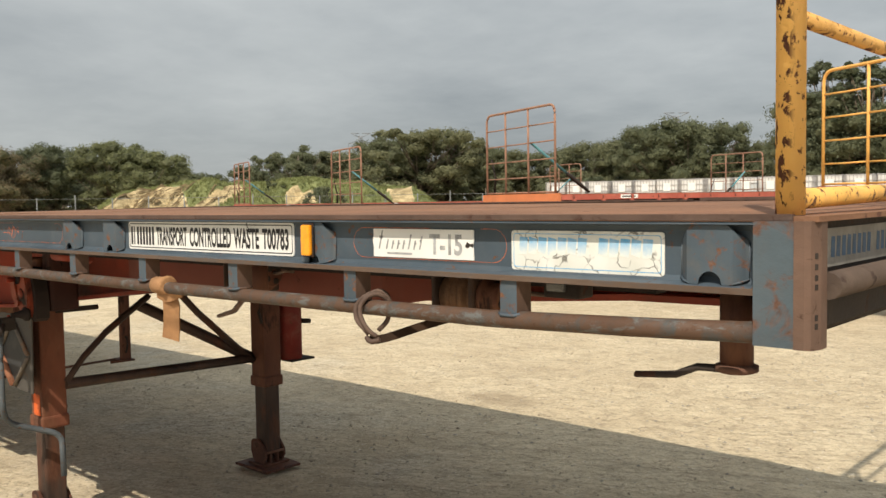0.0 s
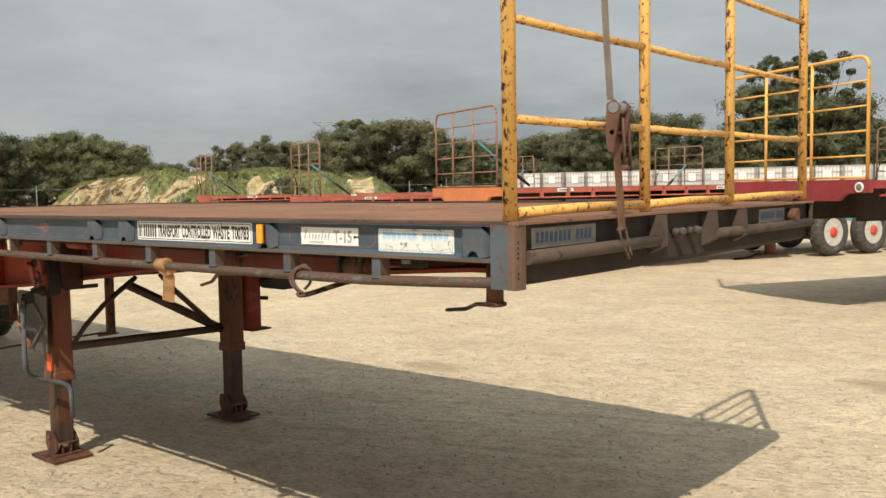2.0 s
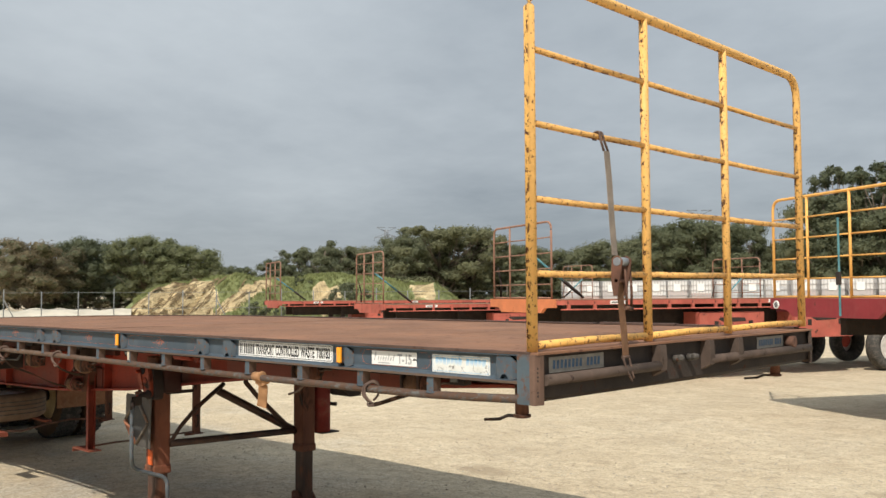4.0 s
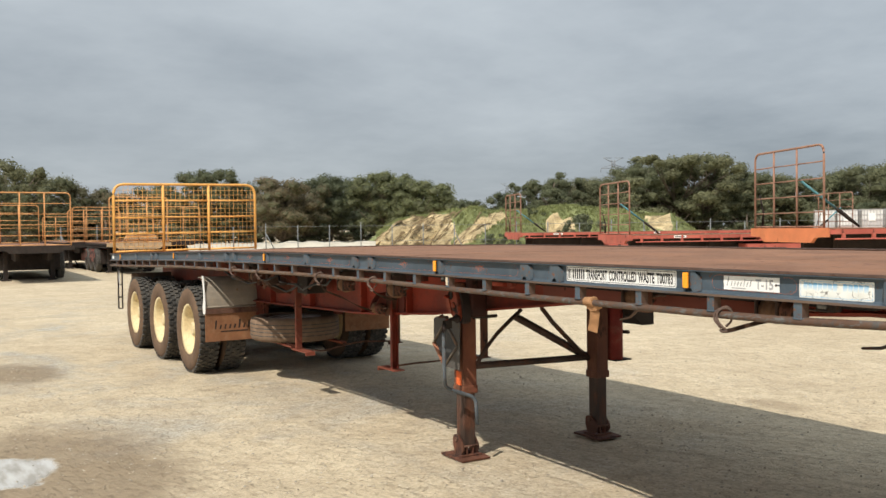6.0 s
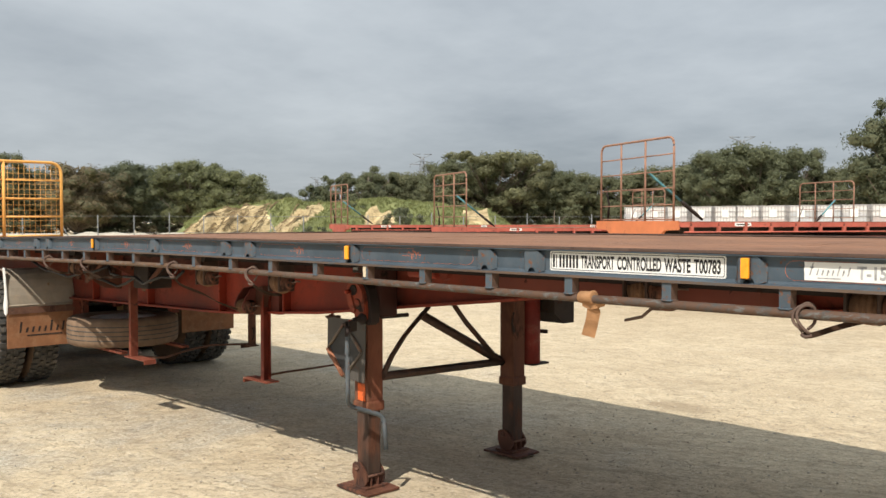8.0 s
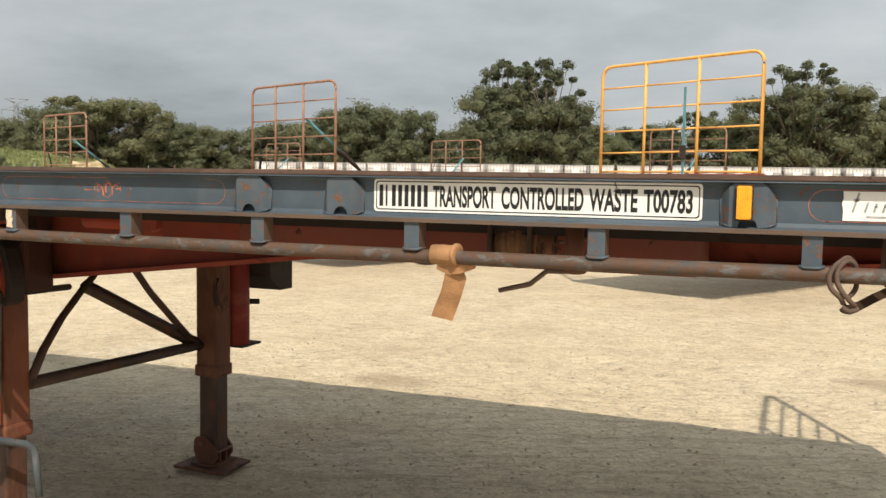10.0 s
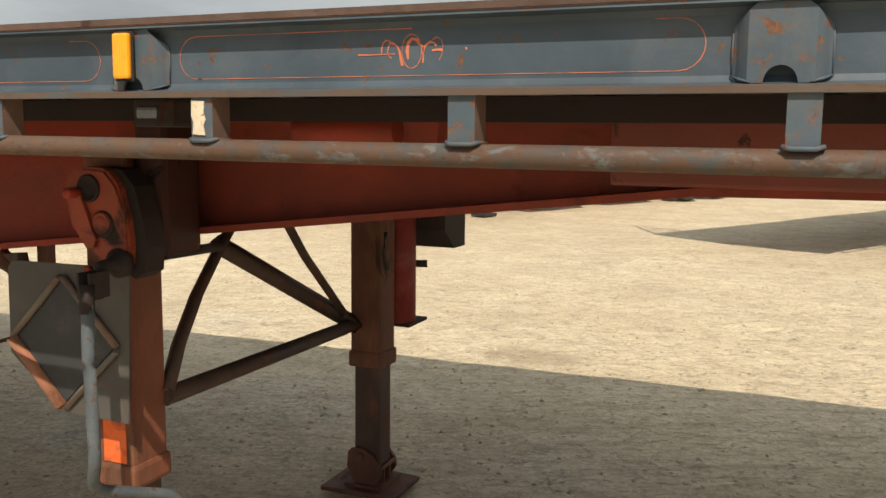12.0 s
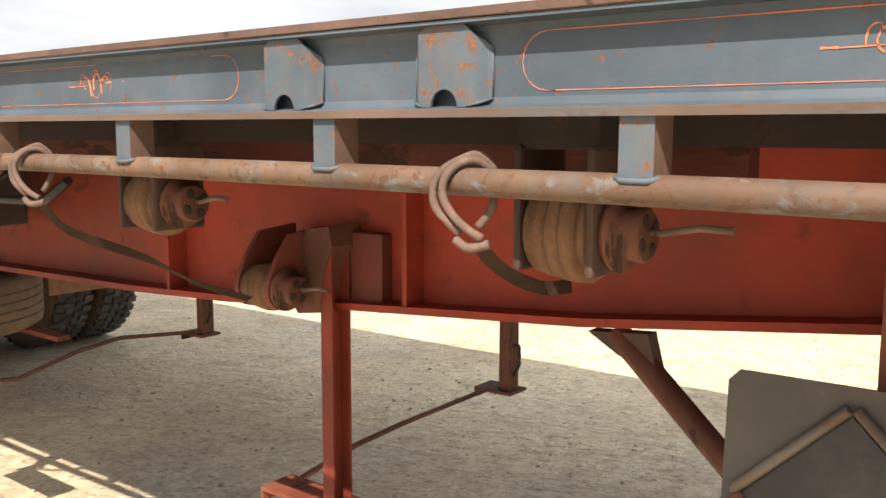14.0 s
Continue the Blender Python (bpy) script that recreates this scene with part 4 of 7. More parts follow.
def bottom(x):
    for (a, za), (c, zc) in zip(BOT, BOT[1:]):
        if x >= c:
            return za + (zc - za) * (x - a) / (c - a)
    return BOT[-1][1]


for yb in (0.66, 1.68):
    # rear lengths: darker copies of the red, grime and underside shade in one
    for xs, bmat in (([-0.22, -0.6, -1.2, -2.35, -2.9, -3.4, -3.6], M_ORMID), ([-3.6, -4.2, -4.7, -5.2, -5.6], M_ORANGE), ([-5.6, -6.2, -6.8, -7.4, -8.0], M_ORMID), ([-8.0, -8.5, -9.5, -10.5, -11.5, -12.6], M_ORSHADE)):
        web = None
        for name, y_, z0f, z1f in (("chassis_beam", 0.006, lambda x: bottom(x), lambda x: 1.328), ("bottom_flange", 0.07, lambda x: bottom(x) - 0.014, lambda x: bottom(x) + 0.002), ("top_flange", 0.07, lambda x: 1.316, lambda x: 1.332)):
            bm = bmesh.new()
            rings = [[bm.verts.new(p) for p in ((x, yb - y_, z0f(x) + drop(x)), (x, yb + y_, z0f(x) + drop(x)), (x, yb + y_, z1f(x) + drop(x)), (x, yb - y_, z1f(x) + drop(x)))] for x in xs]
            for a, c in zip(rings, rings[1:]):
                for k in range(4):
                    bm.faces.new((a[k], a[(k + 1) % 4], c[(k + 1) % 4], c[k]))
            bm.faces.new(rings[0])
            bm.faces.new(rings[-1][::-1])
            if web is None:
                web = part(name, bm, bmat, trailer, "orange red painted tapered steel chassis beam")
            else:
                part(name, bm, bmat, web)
    for x in (-4.62, -5.45, -6.6, -7.7):
        part("web_stiffener", box(x - 0.006, x + 0.006, yb - 0.065, yb - 0.006, bottom(x) + 0.002 + drop(x), 1.316 + drop(x), 0), M_ORANGE, trailer)

# cross members under the deck; their black puts the deck's shade into the colour
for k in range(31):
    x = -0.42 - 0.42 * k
    part("cross_member", box(x - 0.02, x + 0.02, 0.004, W - 0.004, 1.333 + drop(x), 1.4302 + drop(x), 0), M_OILSHADE, trailer)
for y in (0.30, 2.10):
    part("outrigger_strip", long_bar([(y - 0.02, 1.245), (y + 0.02, 1.245), (y + 0.02, 1.298), (y - 0.02, 1.298)], [-3.80, -6, -8, -10, -12.8]), M_FLAKE, trailer, "rust-flaked red steel strip under the deck", camber=True)
for x in (-6.35, -7.9):
    part("outrigger", plate([(0.02, 1.33), (0.60, 1.33), (0.60, 1.02), (0.48, 1.06), (0.10, 1.25), (0.02, 1.27)], 0, x - 0.005, x + 0.005), M_ORDIRT, trailer, camber=True)
part("fifth_wheel_plate", box(-2.0, -1.32, 0.75, 1.6, 1.180, 1.192, 0.004), M_DARK, trailer)
part("side_pan", box(-2.45, -1.15, 0.30, 0.60, 1.200, 1.326, 0.006), M_MAROONDK, trailer)
# near-black angle: its tone carries the shade below the deck edge
part("upper_angle", long_bar([(0.16, 1.295), (0.20, 1.295), (0.20, 1.332), (0.16, 1.332)], [-0.3, -3.3, -6, -9, -12.8]), M_OILSHADE, trailer, camber=True)
part("orange_cylinder", tube([(-3.02, 0.30, 1.282), (-2.82, 0.30, 1.282)], 0.026, 14), M_ORANGE, trailer)
part("cylinder_lug", plate([(-2.80, 1.335), (-2.735, 1.335), (-2.74, 1.262), (-2.765, 1.250), (-2.79, 1.262)], 1, 0.285, 0.315), M_ORMID, trailer)


# ---- front gate ----
def gate_bars(parent, ys, zs, ztop, mat_main, mat_bar, r_main=0.0205, r_bar=0.0125, rad=0.13, base=1.444, base_mat=None, x=0.0, n=12, tilt=0.0):
    """Bent outer frame, inner posts, cross rails between them."""
    y0, y1 = ys[0], ys[-1]
    part("frame", tube(rounded([(x, y0, base), (x, y0, ztop), (x, y1, ztop), (x, y1, base)], rad, 7), r_main, n), mat_main, parent, tilt=tilt)
    for y in ys[1:-1]:
        part("post", tube([(x, y, base), (x, y, (base + ztop) / 2), (x, y, ztop)], r_main * 0.92, n), mat_main, parent, tilt=tilt)
    for z in zs:
        for a, c in zip(ys, ys[1:]):
            part("rail", tube([(x, a + r_main * 0.7, z), (x, (a + c) / 2, z - 0.003), (x, c - r_main * 0.7, z)], r_bar, max(6, n - 4)), mat_bar, parent, tilt=tilt)
    if base_mat:
        for a, c in zip(ys, ys[1:]):
            part("base_rail", tube([(x, a + r_main, base + 0.022), (x, (a + c) / 2, base + 0.026), (x, c - r_main, base + 0.022)], r_main * 0.74, n), base_mat, parent, tilt=tilt)


fgate = thing("front_gate", "tall yellow pipe gate with chipped rusty paint on the trailer's front", "gate")
gate_bars(fgate, [0.004, 0.795, 1.528, 2.415], [1.722, 1.995, 2.273, 2.548], 2.832, M_YELLOW, M_YRAIL, base_mat=M_YRUST, base=1.4405, tilt=0.009)

rgate = thing("rear_gate", "yellow mesh-filled pipe gate on the trailer's rear", "gate")
RB = 1.4415 + drop(-13.1)
gate_bars(rgate, [0.030, 0.81, 1.56, 2.365], [1.60, 1.866, 2.131], 2.395, M_YELLOW2, M_YELLOW2, 0.022, 0.013, 0.18, RB, M_YELLOW2, -13.1, 10, 0.009)
bm = bmesh.new()
for k in range(1, 31):
    y = 0.03 + 2.335 * k / 31
    tube_into(bm, [(-13.1, y, RB + 0.02), (-13.1, y, 2.36)], 0.0028, 4)
for k in range(1, 14):
    z = RB + 0.02 + 1.06 * k / 14
    tube_into(bm, [(-13.1, 0.04, z), (-13.1, 2.355, z)], 0.0028, 4)
part("wire_mesh", bm, M_YELLOW2, rgate, "fine welded yellow wire mesh", tilt=0.009)


# ---- wheels ----
def tyre_mesh(lugs=44, lug=True):
    bm = bmesh.new()
    prof = [(0.292, -0.100), (0.315, -0.122), (0.40, -0.132), (0.455, -0.126), (0.486, -0.108), (0.493, -0.07), (0.493, 0.07), (0.486, 0.108), (0.455, 0.126), (0.40, 0.132), (0.315, 0.122), (0.292, 0.100)]
    n = 44
    rings = [[bm.verts.new((r * math.cos(2 * math.pi * k / n), r * math.sin(2 * math.pi * k / n), h)) for k in range(n)] for r, h in prof]
    for a, c in zip(rings, rings[1:] + rings[:1]):
        for k in range(n):
            f = bm.faces.new((a[k], a[(k + 1) % n], c[(k + 1) % n], c[k]))
            f.smooth = True
    if lug:
        for k in range(lugs):
            for h, w, off in ((-0.088, 0.034, 0.0), (-0.030, 0.022, 0.5), (0.030, 0.022, 0.0), (0.088, 0.034, 0.5)):
                a = 2 * math.pi * (k + off) / lugs
                bbox(bm, 0.480, 0.508, -0.020, 0.020, h - w / 1.30, h + w / 1.30, 0, Matrix.Rotation(a, 4, "Z"))
    return bm


RIM_PROF = [(0.10, -0.03), (0.20, -0.015), (0.235, 0.015), (0.255, 0.06), (0.272, 0.098), (0.298, 0.112), (0.302, 0.104), (0.285, 0.085), (0.280, -0.08), (0.10, -0.09)]


def wheel_pair(x, side_y, outward, first_pair):
    """Dual wheels; the outer one shows its dished rim."""
    s = outward
    for yc in (side_y - s * 0.135, side_y - s * 0.445):
        m = Matrix.Translation((x, yc, 0.472)) @ Matrix.Rotation(radians(90 if s < 0 else -90), 4, "X") @ Matrix.Rotation(random.random() * 6, 4, "Z")
        if not first_pair:
            wheel = new("wheel")
            ty = part("tyre", tyre_mesh(), M_TYRE, wheel)
            ty.data.materials.append(M_SIDEWALL)
            for poly in ty.data.polygons:
                if poly.center.xy.length < 0.478:
                    poly.material_index = 1
            part("rim", lathe_into(bmesh.new(), RIM_PROF, 32, Matrix.Identity(4)), M_RIM, wheel)
            hb = bmesh.new()
            lathe_into(hb, [(0.135, -0.035), (0.135, -0.012), (0.085, -0.005), (0.080, 0.06), (0.055, 0.068)], 20, Matrix.Identity(4))
            for q in range(10):
                a = 2 * math.pi * q / 10
                lathe_into(hb, [(0.014, -0.02), (0.014, 0.012), (0.008, 0.016)], 6, Matrix.Translation((0.165 * math.cos(a), 0.165 * math.sin(a), 0)))
            part("hub", hb, M_RIM, wheel)
            first_pair.append(wheel)
            wheel.parent = trailer
            wheel.matrix_basis = m
        else:
            w = copy_thing(first_pair[0], m)
            w.parent = trailer


proto = []
for x in (-8.84, -10.20, -11.58):
    wheel_pair(x, -0.025, -1, proto)
    wheel_pair(x, W + 0.025, 1, proto)
    part("axle", tube([(x, 0.5, 0.472), (x, W - 0.5, 0.472)], 0.065, 14), M_DARK, trailer)
    for y in (0.66, 1.68):
        part("spring_hanger", plate([(x + 0.5, 0.87), (x + 0.62, 0.87), (x + 0.60, 0.62), (x + 0.52, 0.62)], 1, y - 0.04, y + 0.04), M_ORDIRT, trailer, camber=True)
        part("leaf_spring", tube([(x - 0.55, y, 0.63), (x - 0.2, y, 0.585), (x, y, 0.575), (x + 0.2, y, 0.585), (x + 0.55, y, 0.63)], 0.035, 8), M_DARK, trailer)

# mudguard and flap before the first axle
for y0, y1 in ((0.03, 0.64), (1.76, 2.37)):
    arc = [(-8.236, 0.70), (-8.238, 0.78), (-8.246, 0.86), (-8.262, 0.93), (-8.288, 1.0), (-8.325, 1.055), (-8.375, 1.09), (-8.43, 1.105), (-8.50, 1.10)]
    arc2 = [(x - 0.006, z - 0.006) for x, z in arc]
    part("mudguard", plate(arc + arc2[::-1], 1, y0, y1), M_GUARD, trailer, "grey dusty steel mudguard")
    part("guard_lip", tube([(-8.235, y0, 0.770), (-8.235, y1, 0.770)], 0.007, 8), M_GUARD, trailer)
    part("guard_band", box(-8.2355, -8.2290, y0, y1, 0.690, 0.752, 0.002), M_RUST, trailer, "rusty clamping band over the mudflap")
    part("guard_side", plate([(-8.228, 0.70), (-8.222, 0.80), (-8.246, 0.93), (-8.262, 1.02), (-8.285, 1.115), (-8.320, 1.120), (-8.300, 1.02), (-8.275, 0.92), (-8.285, 0.84), (-8.315, 0.77), (-8.290, 0.70), (-8.255, 0.68)], 1, y0 - 0.012, y0 - 0.002), M_WHITE, trailer, "torn pale guard edge")
    fl = part("mudflap", box(-8.250, -8.240, y0 - 0.005, y1, 0.375, 0.70, 0.003), M_FLAP, trailer, "dusty brown rubber mudflap")
    if y0 < 1:
        # a scrawled mark in place of the lettering
        bm = bmesh.new()
        for k in range(8):
            yy = 0.13 + 0.055 * k
            hgt = (0.10, 0.045, 0.05, 0.05, 0.05, 0.10, 0.05, 0.085)[k]
            plate_into(bm, [(yy, 0.515), (yy + 0.018, 0.515), (yy + 0.030, 0.515 + hgt), (yy + 0.012, 0.515 + hgt)], 0, -8.2390, -8.2380)
        plate_into(bm, [(0.20, 0.478), (0.52, 0.478), (0.52, 0.492), (0.20, 0.492)], 0, -8.2390, -8.2380)
        part("printed_mark", bm, M_DARK, fl)
# rear mudflap and marker board frame
for y0, y1 in ((0.05, 0.64), (1.76, 2.35)):
    part("rear_mudflap", box(-12.03, -12.02, y0, y1, 0.35, 1.02, 0.003), M_SIDEWALL, trailer)
part("rear_beam", box(-13.15, -13.11, 0.06, W - 0.06, 1.10, 1.29, 0.006), M_DARK, trailer)
bm = bmesh.new()
for y in (0.07, 0.13):
    tube_into(bm, [(-13.05, y, 1.20), (-13.05, y, 0.42)], 0.012, 8)
for z in (0.42, 0.60, 0.80, 1.0):
    tube_into(bm, [(-13.05, 0.07, z), (-13.05, 0.13, z)], 0.010, 6)
part("rear_ladder_frame", bm, M_DARK, trailer)
part("hanging_rope", tube([(-12.7, 0.02, 1.15), (-12.68, 0.01, 1.0), (-12.72, 0.02, 0.86), (-12.7, 0.02, 0.78)], 0.008, 6), M_WHITE, trailer)
part("rear_label", box(-13.06, -12.93, -0.0095, -0.0075, 1.215, 1.265, 0), M_WHITE, trailer, "small white rear label")
# brackets, hoses and stays that crowd the underside before the axles
for x0, z0, x1, z1, y in ((-5.75, 1.26, -6.25, 1.02, 0.34), (-6.75, 1.24, -7.25, 1.05, 0.30), (-7.35, 1.25, -7.75, 1.06, 0.42)):
    part("under_stay", tube([(x0, y, z0), (x1, y + 0.06, z1)], 0.022, 4), M_LEG, trailer, camber=True)
for k, (x0, x1, y, sag) in enumerate(((-5.3, -6.6, 0.24, 0.10), (-5.9, -7.6, 0.38, 0.16), (-6.5, -8.1, 0.20, 0.09))):
    hz_ = [(x0 + (x1 - x0) * q / 8, y + 0.03 * math.sin(q * 1.7 + k), 1.20 - sag * math.sin(math.pi * q / 8) - 0.02 * math.sin(q * 2.1)) for q in range(9)]
    part("air_hose", tube(hz_, 0.011, 6), M_BLACK, trailer, camber=True)
part("valve_box", box(-6.35, -6.10, 0.36, 0.56, 1.03, 1.20, 0.012), M_DARK, trailer, camber=True)
part("valve_box", box(-7.15, -6.98, 0.30, 0.50, 1.08, 1.24, 0.012), M_INNER, trailer, camber=True)
part("bracket_plate", plate([(0.12, 1.28), (0.58, 1.28), (0.58, 0.98), (0.42, 1.00), (0.16, 1.20)], 0, -7.06, -7.05), M_LEG, trailer, camber=True)
# air tank and suspension mass between beams
part("air_tank", tube([(-5.6, 1.15, 1.0), (-5.62, 1.15, 1.0), (-6.3, 1.15, 1.0), (-6.32, 1.15, 1.0)], [0.10, 0.13, 0.13, 0.10], 18), M_DARK, trailer)

# ---- spare tyre on its carrier ----
spare = thing("spare_tyre", "worn dusty spare tyre lying flat under the chassis", "tyre", m=pose(-7.70, 0.88, 0.545))
part("tyre_body", tyre_mesh(0, False), M_TYREDUST, spare)
for h in (-0.06, -0.02, 0.02, 0.06):
    part("tread_groove", lathe_into(bmesh.new(), [(0.4925, h - 0.005), (0.4942, h - 0.004), (0.4942, h + 0.004), (0.4925, h + 0.005)], 44, Matrix.Identity(4)), M_TYRE, spare)
part("spare_rim", lathe_into(bmesh.new(), RIM_PROF, 24, Matrix.Identity(4)), M_RIMRED, spare)
for y in (0.62, 1.2):
    part("tyre_carrier", box(-8.2, -7.1, y - 0.03, y + 0.03, 0.388, 0.410, 0.003), M_ORDIRT, trailer)
part("carrier_hanger", box(-8.23, -8.20, 0.70, 0.76, 0.39, 0.87, 0.003), M_ORDIRT, trailer)


# ---- drop props with their tie rods ----
def prop(x, y, ztop, zfoot, s):
    """Angle iron post on a folded foot; s: 2 near, 1 near with its foot turned forward, -1 far."""
    bm = bmesh.new()
    if s > 1:
        plate_into(bm, [(x - 0.020, y - 0.02), (x + 0.014, y - 0.02), (x + 0.014, y - 0.014), (x - 0.014, y - 0.014), (x - 0.014, y + 0.034), (x + 0.014, y + 0.034), (x + 0.014, y + 0.040), (x - 0.020, y + 0.040)], 2, zfoot, ztop)
    else:
        plate_into(bm, [(x - 0.014, y - 0.02), (x + 0.024, y - 0.02), (x + 0.024, y + 0.040), (x + 0.018, y + 0.040), (x + 0.018, y - 0.014), (x - 0.014, y - 0.014)], 2, zfoot, ztop)
    p = part("drop_prop", bm, M_ORMID if s > 1 else M_ORDIRT if s > 0 else M_LEG, trailer, "orange angle iron drop prop")
    a, c = {2: (-0.20, 0.090), 1: (-0.05, 0.30), -1: (-0.09, 0.048)}[s]
    if s == 1:
        fold = [(x + a, zfoot), (x + a, zfoot - 0.010), (x + c, zfoot - 0.010), (x + c, zfoot - 0.035), (x + c + 0.008, zfoot - 0.035), (x + c + 0.008, zfoot)]
    else:
        fold = [(x + a, zfoot - 0.010), (x + c, zfoot - 0.010), (x + c, zfoot), (x + a - 0.008, zfoot), (x + a - 0.008, zfoot - 0.035), (x + a, zfoot - 0.035)]
    part("prop_foot", plate(fold, 1, y - 0.045, y + 0.055), M_ORDIRT if s > 0 else M_LEG, p)
    if s > 1:
        part("prop_bracket", box(x + 0.010, x + 0.105, y + 0.045, y + 0.088, ztop - 0.165, ztop + 0.01, 0.003), M_MAROONDK, p)
    elif s < 0:
        part("prop_hook", tube(rounded([(x + 0.030, y, zfoot + 0.05), (x + 0.055, y, zfoot + 0.09), (x + 0.05, y, zfoot + 0.16), (x + 0.028, y, zfoot + 0.15)], 0.02), 0.006, 6), M_DARK, p)
    return p


prop(-4.810, 0.575, 1.078, 0.465, 2)
prop(-5.040, 1.625, 1.0, 0.450, -1)
part("tie_rod", tube([(-4.99, 0.60, 0.452), (-5.06, 0.9, 0.450), (-5.09, 1.15, 0.444), (-5.08, 1.58, 0.452)], 0.008, 8), M_RUST, trailer)
prop(-6.58, 0.45, 1.07, 0.45, 1)
prop(-6.60, 1.57, 1.0, 0.430, -1)
part("tie_rod", tube([(-6.65, 0.48, 0.43), (-6.62, 0.75, 0.40), (-6.72, 1.05, 0.43), (-6.74, 1.25, 0.445), (-6.58, 1.55, 0.443)], 0.009, 8), M_RUST, trailer)


# ---- landing legs ----
def landing_leg(y, near):
    leg = new("landing_leg")
    leg.parent = trailer
    x = -3.612 if near else -3.569
    part("outer_tube", box(x - 0.060, x + 0.060, y - 0.058, y + 0.058, 0.485, 1.24, 0.010), M_NLEG if near else M_LEG, leg, "square rust-stained outer leg tube")
    bm = bmesh.new()
    bbox(bm, x - 0.067, x + 0.067, y - 0.065, y + 0.065, 0.455, 0.515, 0.012)
    part("collar", bm, M_NLEG if near else M_LEG, leg)
    part("inner_tube", box(x - 0.050, x + 0.050, y - 0.048, y + 0.048, 0.085, 0.46, 0.010), M_INNER, leg)
    # cast foot: two chamfered cheeks, a pin, a tie bar and a flat pad
    cheek = [(-0.070, 0.088), (-0.066, 0.142), (-0.052, 0.156), (-0.008, 0.160), (0.026, 0.138), (0.062, 0.096), (0.066, 0.062), (0.044, 0.032), (0.0, 0.020), (-0.046, 0.034)]
    for s in (-1, 1):
        part("foot_bracket", plate([(x + a, z) for a, z in cheek], 1, y + s * 0.062 - 0.006, y + s * 0.062 + 0.006), M_LEG, leg)
        part("pin_head", lathe_into(bmesh.new(), [(0.017, 0.0), (0.017, 0.007), (0.010, 0.009), (0.009, 0.004), (0.003, 0.004)], 12, Matrix.Translation((x - 0.022, y + s * 0.068, 0.128)) @ Matrix.Rotation(radians(-90 * s), 4, "X")), M_RUST, leg)
    part("tie_bar", tube([(x + 0.058, y - 0.058, 0.088), (x + 0.060, y + 0.058, 0.088)], 0.008, 8), M_RUST, leg)
    for dy in (-0.030, 0.020):
        part("foot_web", box(x + 0.030, x + 0.062, y + dy - 0.005, y + dy + 0.005, 0.022, 0.082, 0.002), M_LEG, leg)
    bm = bmesh.new()
    plate_into(bm, [(x - 0.152, 0.015), (x - 0.150, 0.002), (x + 0.138, 0.000), (x + 0.140, 0.013), (x + 0.05, 0.018), (x - 0.06, 0.019)], 1, y - 0.118, y + 0.112)
    bbox(bm, x - 0.075, x + 0.075, y - 0.085, y + 0.085, 0.016, 0.030, 0.004)
    part("foot_plate", bm, M_LEG, leg)
    return leg


nleg = landing_leg(0.505, True)
fleg = landing_leg(1.70, False)
part("paint_patch", box(-3.638, -3.572, 0.4448, 0.4462, 0.517, 0.615, 0), paint("fluoro_orange_spray", (0.80, 0.14, 0.03), 0.6, 0, 0.15, 8, 0.62, 16, (0.24, 0.085, 0.045), edge=0.2), nleg, "bright orange sprayed patch")
# gear housing: bevelled orange case, greasy back plate, three bosses, shift lever and crank
ol = [(-3.655, 1.130), (-3.652, 1.165), (-3.638, 1.193), (-3.600, 1.203), (-3.540, 1.198), (-3.508, 1.165), (-3.489, 1.100), (-3.481, 1.040), (-3.486, 0.990), (-3.512, 0.975), (-3.545, 0.995), (-3.590, 1.022), (-3.628, 1.075)]
bm = bmesh.new()
plate_into(bm, ol, 1, 0.372, 0.440)
bmesh.ops.bevel(bm, geom=bm.edges[:], offset=0.007, segments=2, affect="EDGES")
part("gear_housing", bm, M_GEAR, nleg, "orange landing gear housing with oily bosses")
part("housing_flange", plate([((x + 3.545) * 1.03 - 3.520, (z - 1.095) * 1.05 + 1.088) for x, z in ol], 1, 0.396, 0.456), M_OILSHADE, nleg, "black greasy rear half of the gear case")


def turned(name, x, y, z, prof, material, n=18):
    """A turned piece that stands out of the gear case towards -y."""
    return part(name, lathe_into(bmesh.new(), prof, n, Matrix.Translation((x, y, z)) @ Matrix.Rotation(radians(90), 4, "X")), material, nleg)


turned("gear_boss", -3.582, 0.372, 1.156, [(0.030, 0.0), (0.030, 0.005), (0.026, 0.007), (0.024, 0.002), (0.010, 0.002), (0.003, 0.002)], M_OILSHADE)
turned("gear_boss", -3.549, 0.372, 1.082, [(0.024, 0.0), (0.024, 0.005), (0.021, 0.008), (0.018, 0.005), (0.016, 0.007), (0.003, 0.008)], M_GEAR)
turned("boss_ring", -3.547, 0.3715, 1.080, [(0.030, 0.0), (0.030, 0.0015), (0.022, 0.002)], M_OILSHADE)
turned("gear_boss", -3.507, 0.372, 0.999, [(0.032, -0.01), (0.032, 0.006), (0.022, 0.010), (0.014, 0.034), (0.010, 0.062), (0.003, 0.064)], M_OILSHADE)
turned("shift_shaft", -3.610, 0.372, 1.146, [(0.012, 0.0), (0.012, 0.034), (0.010, 0.038), (0.003, 0.039)], M_ORANGE, 12)
part("shift_lever", plate([(-3.634, 1.138), (-3.616, 1.150), (-3.598, 1.140), (-3.560, 1.048), (-3.566, 1.030), (-3.584, 1.026), (-3.624, 1.078)], 1, 0.361, 0.369), M_GEAR, nleg, "flat orange shift lever")
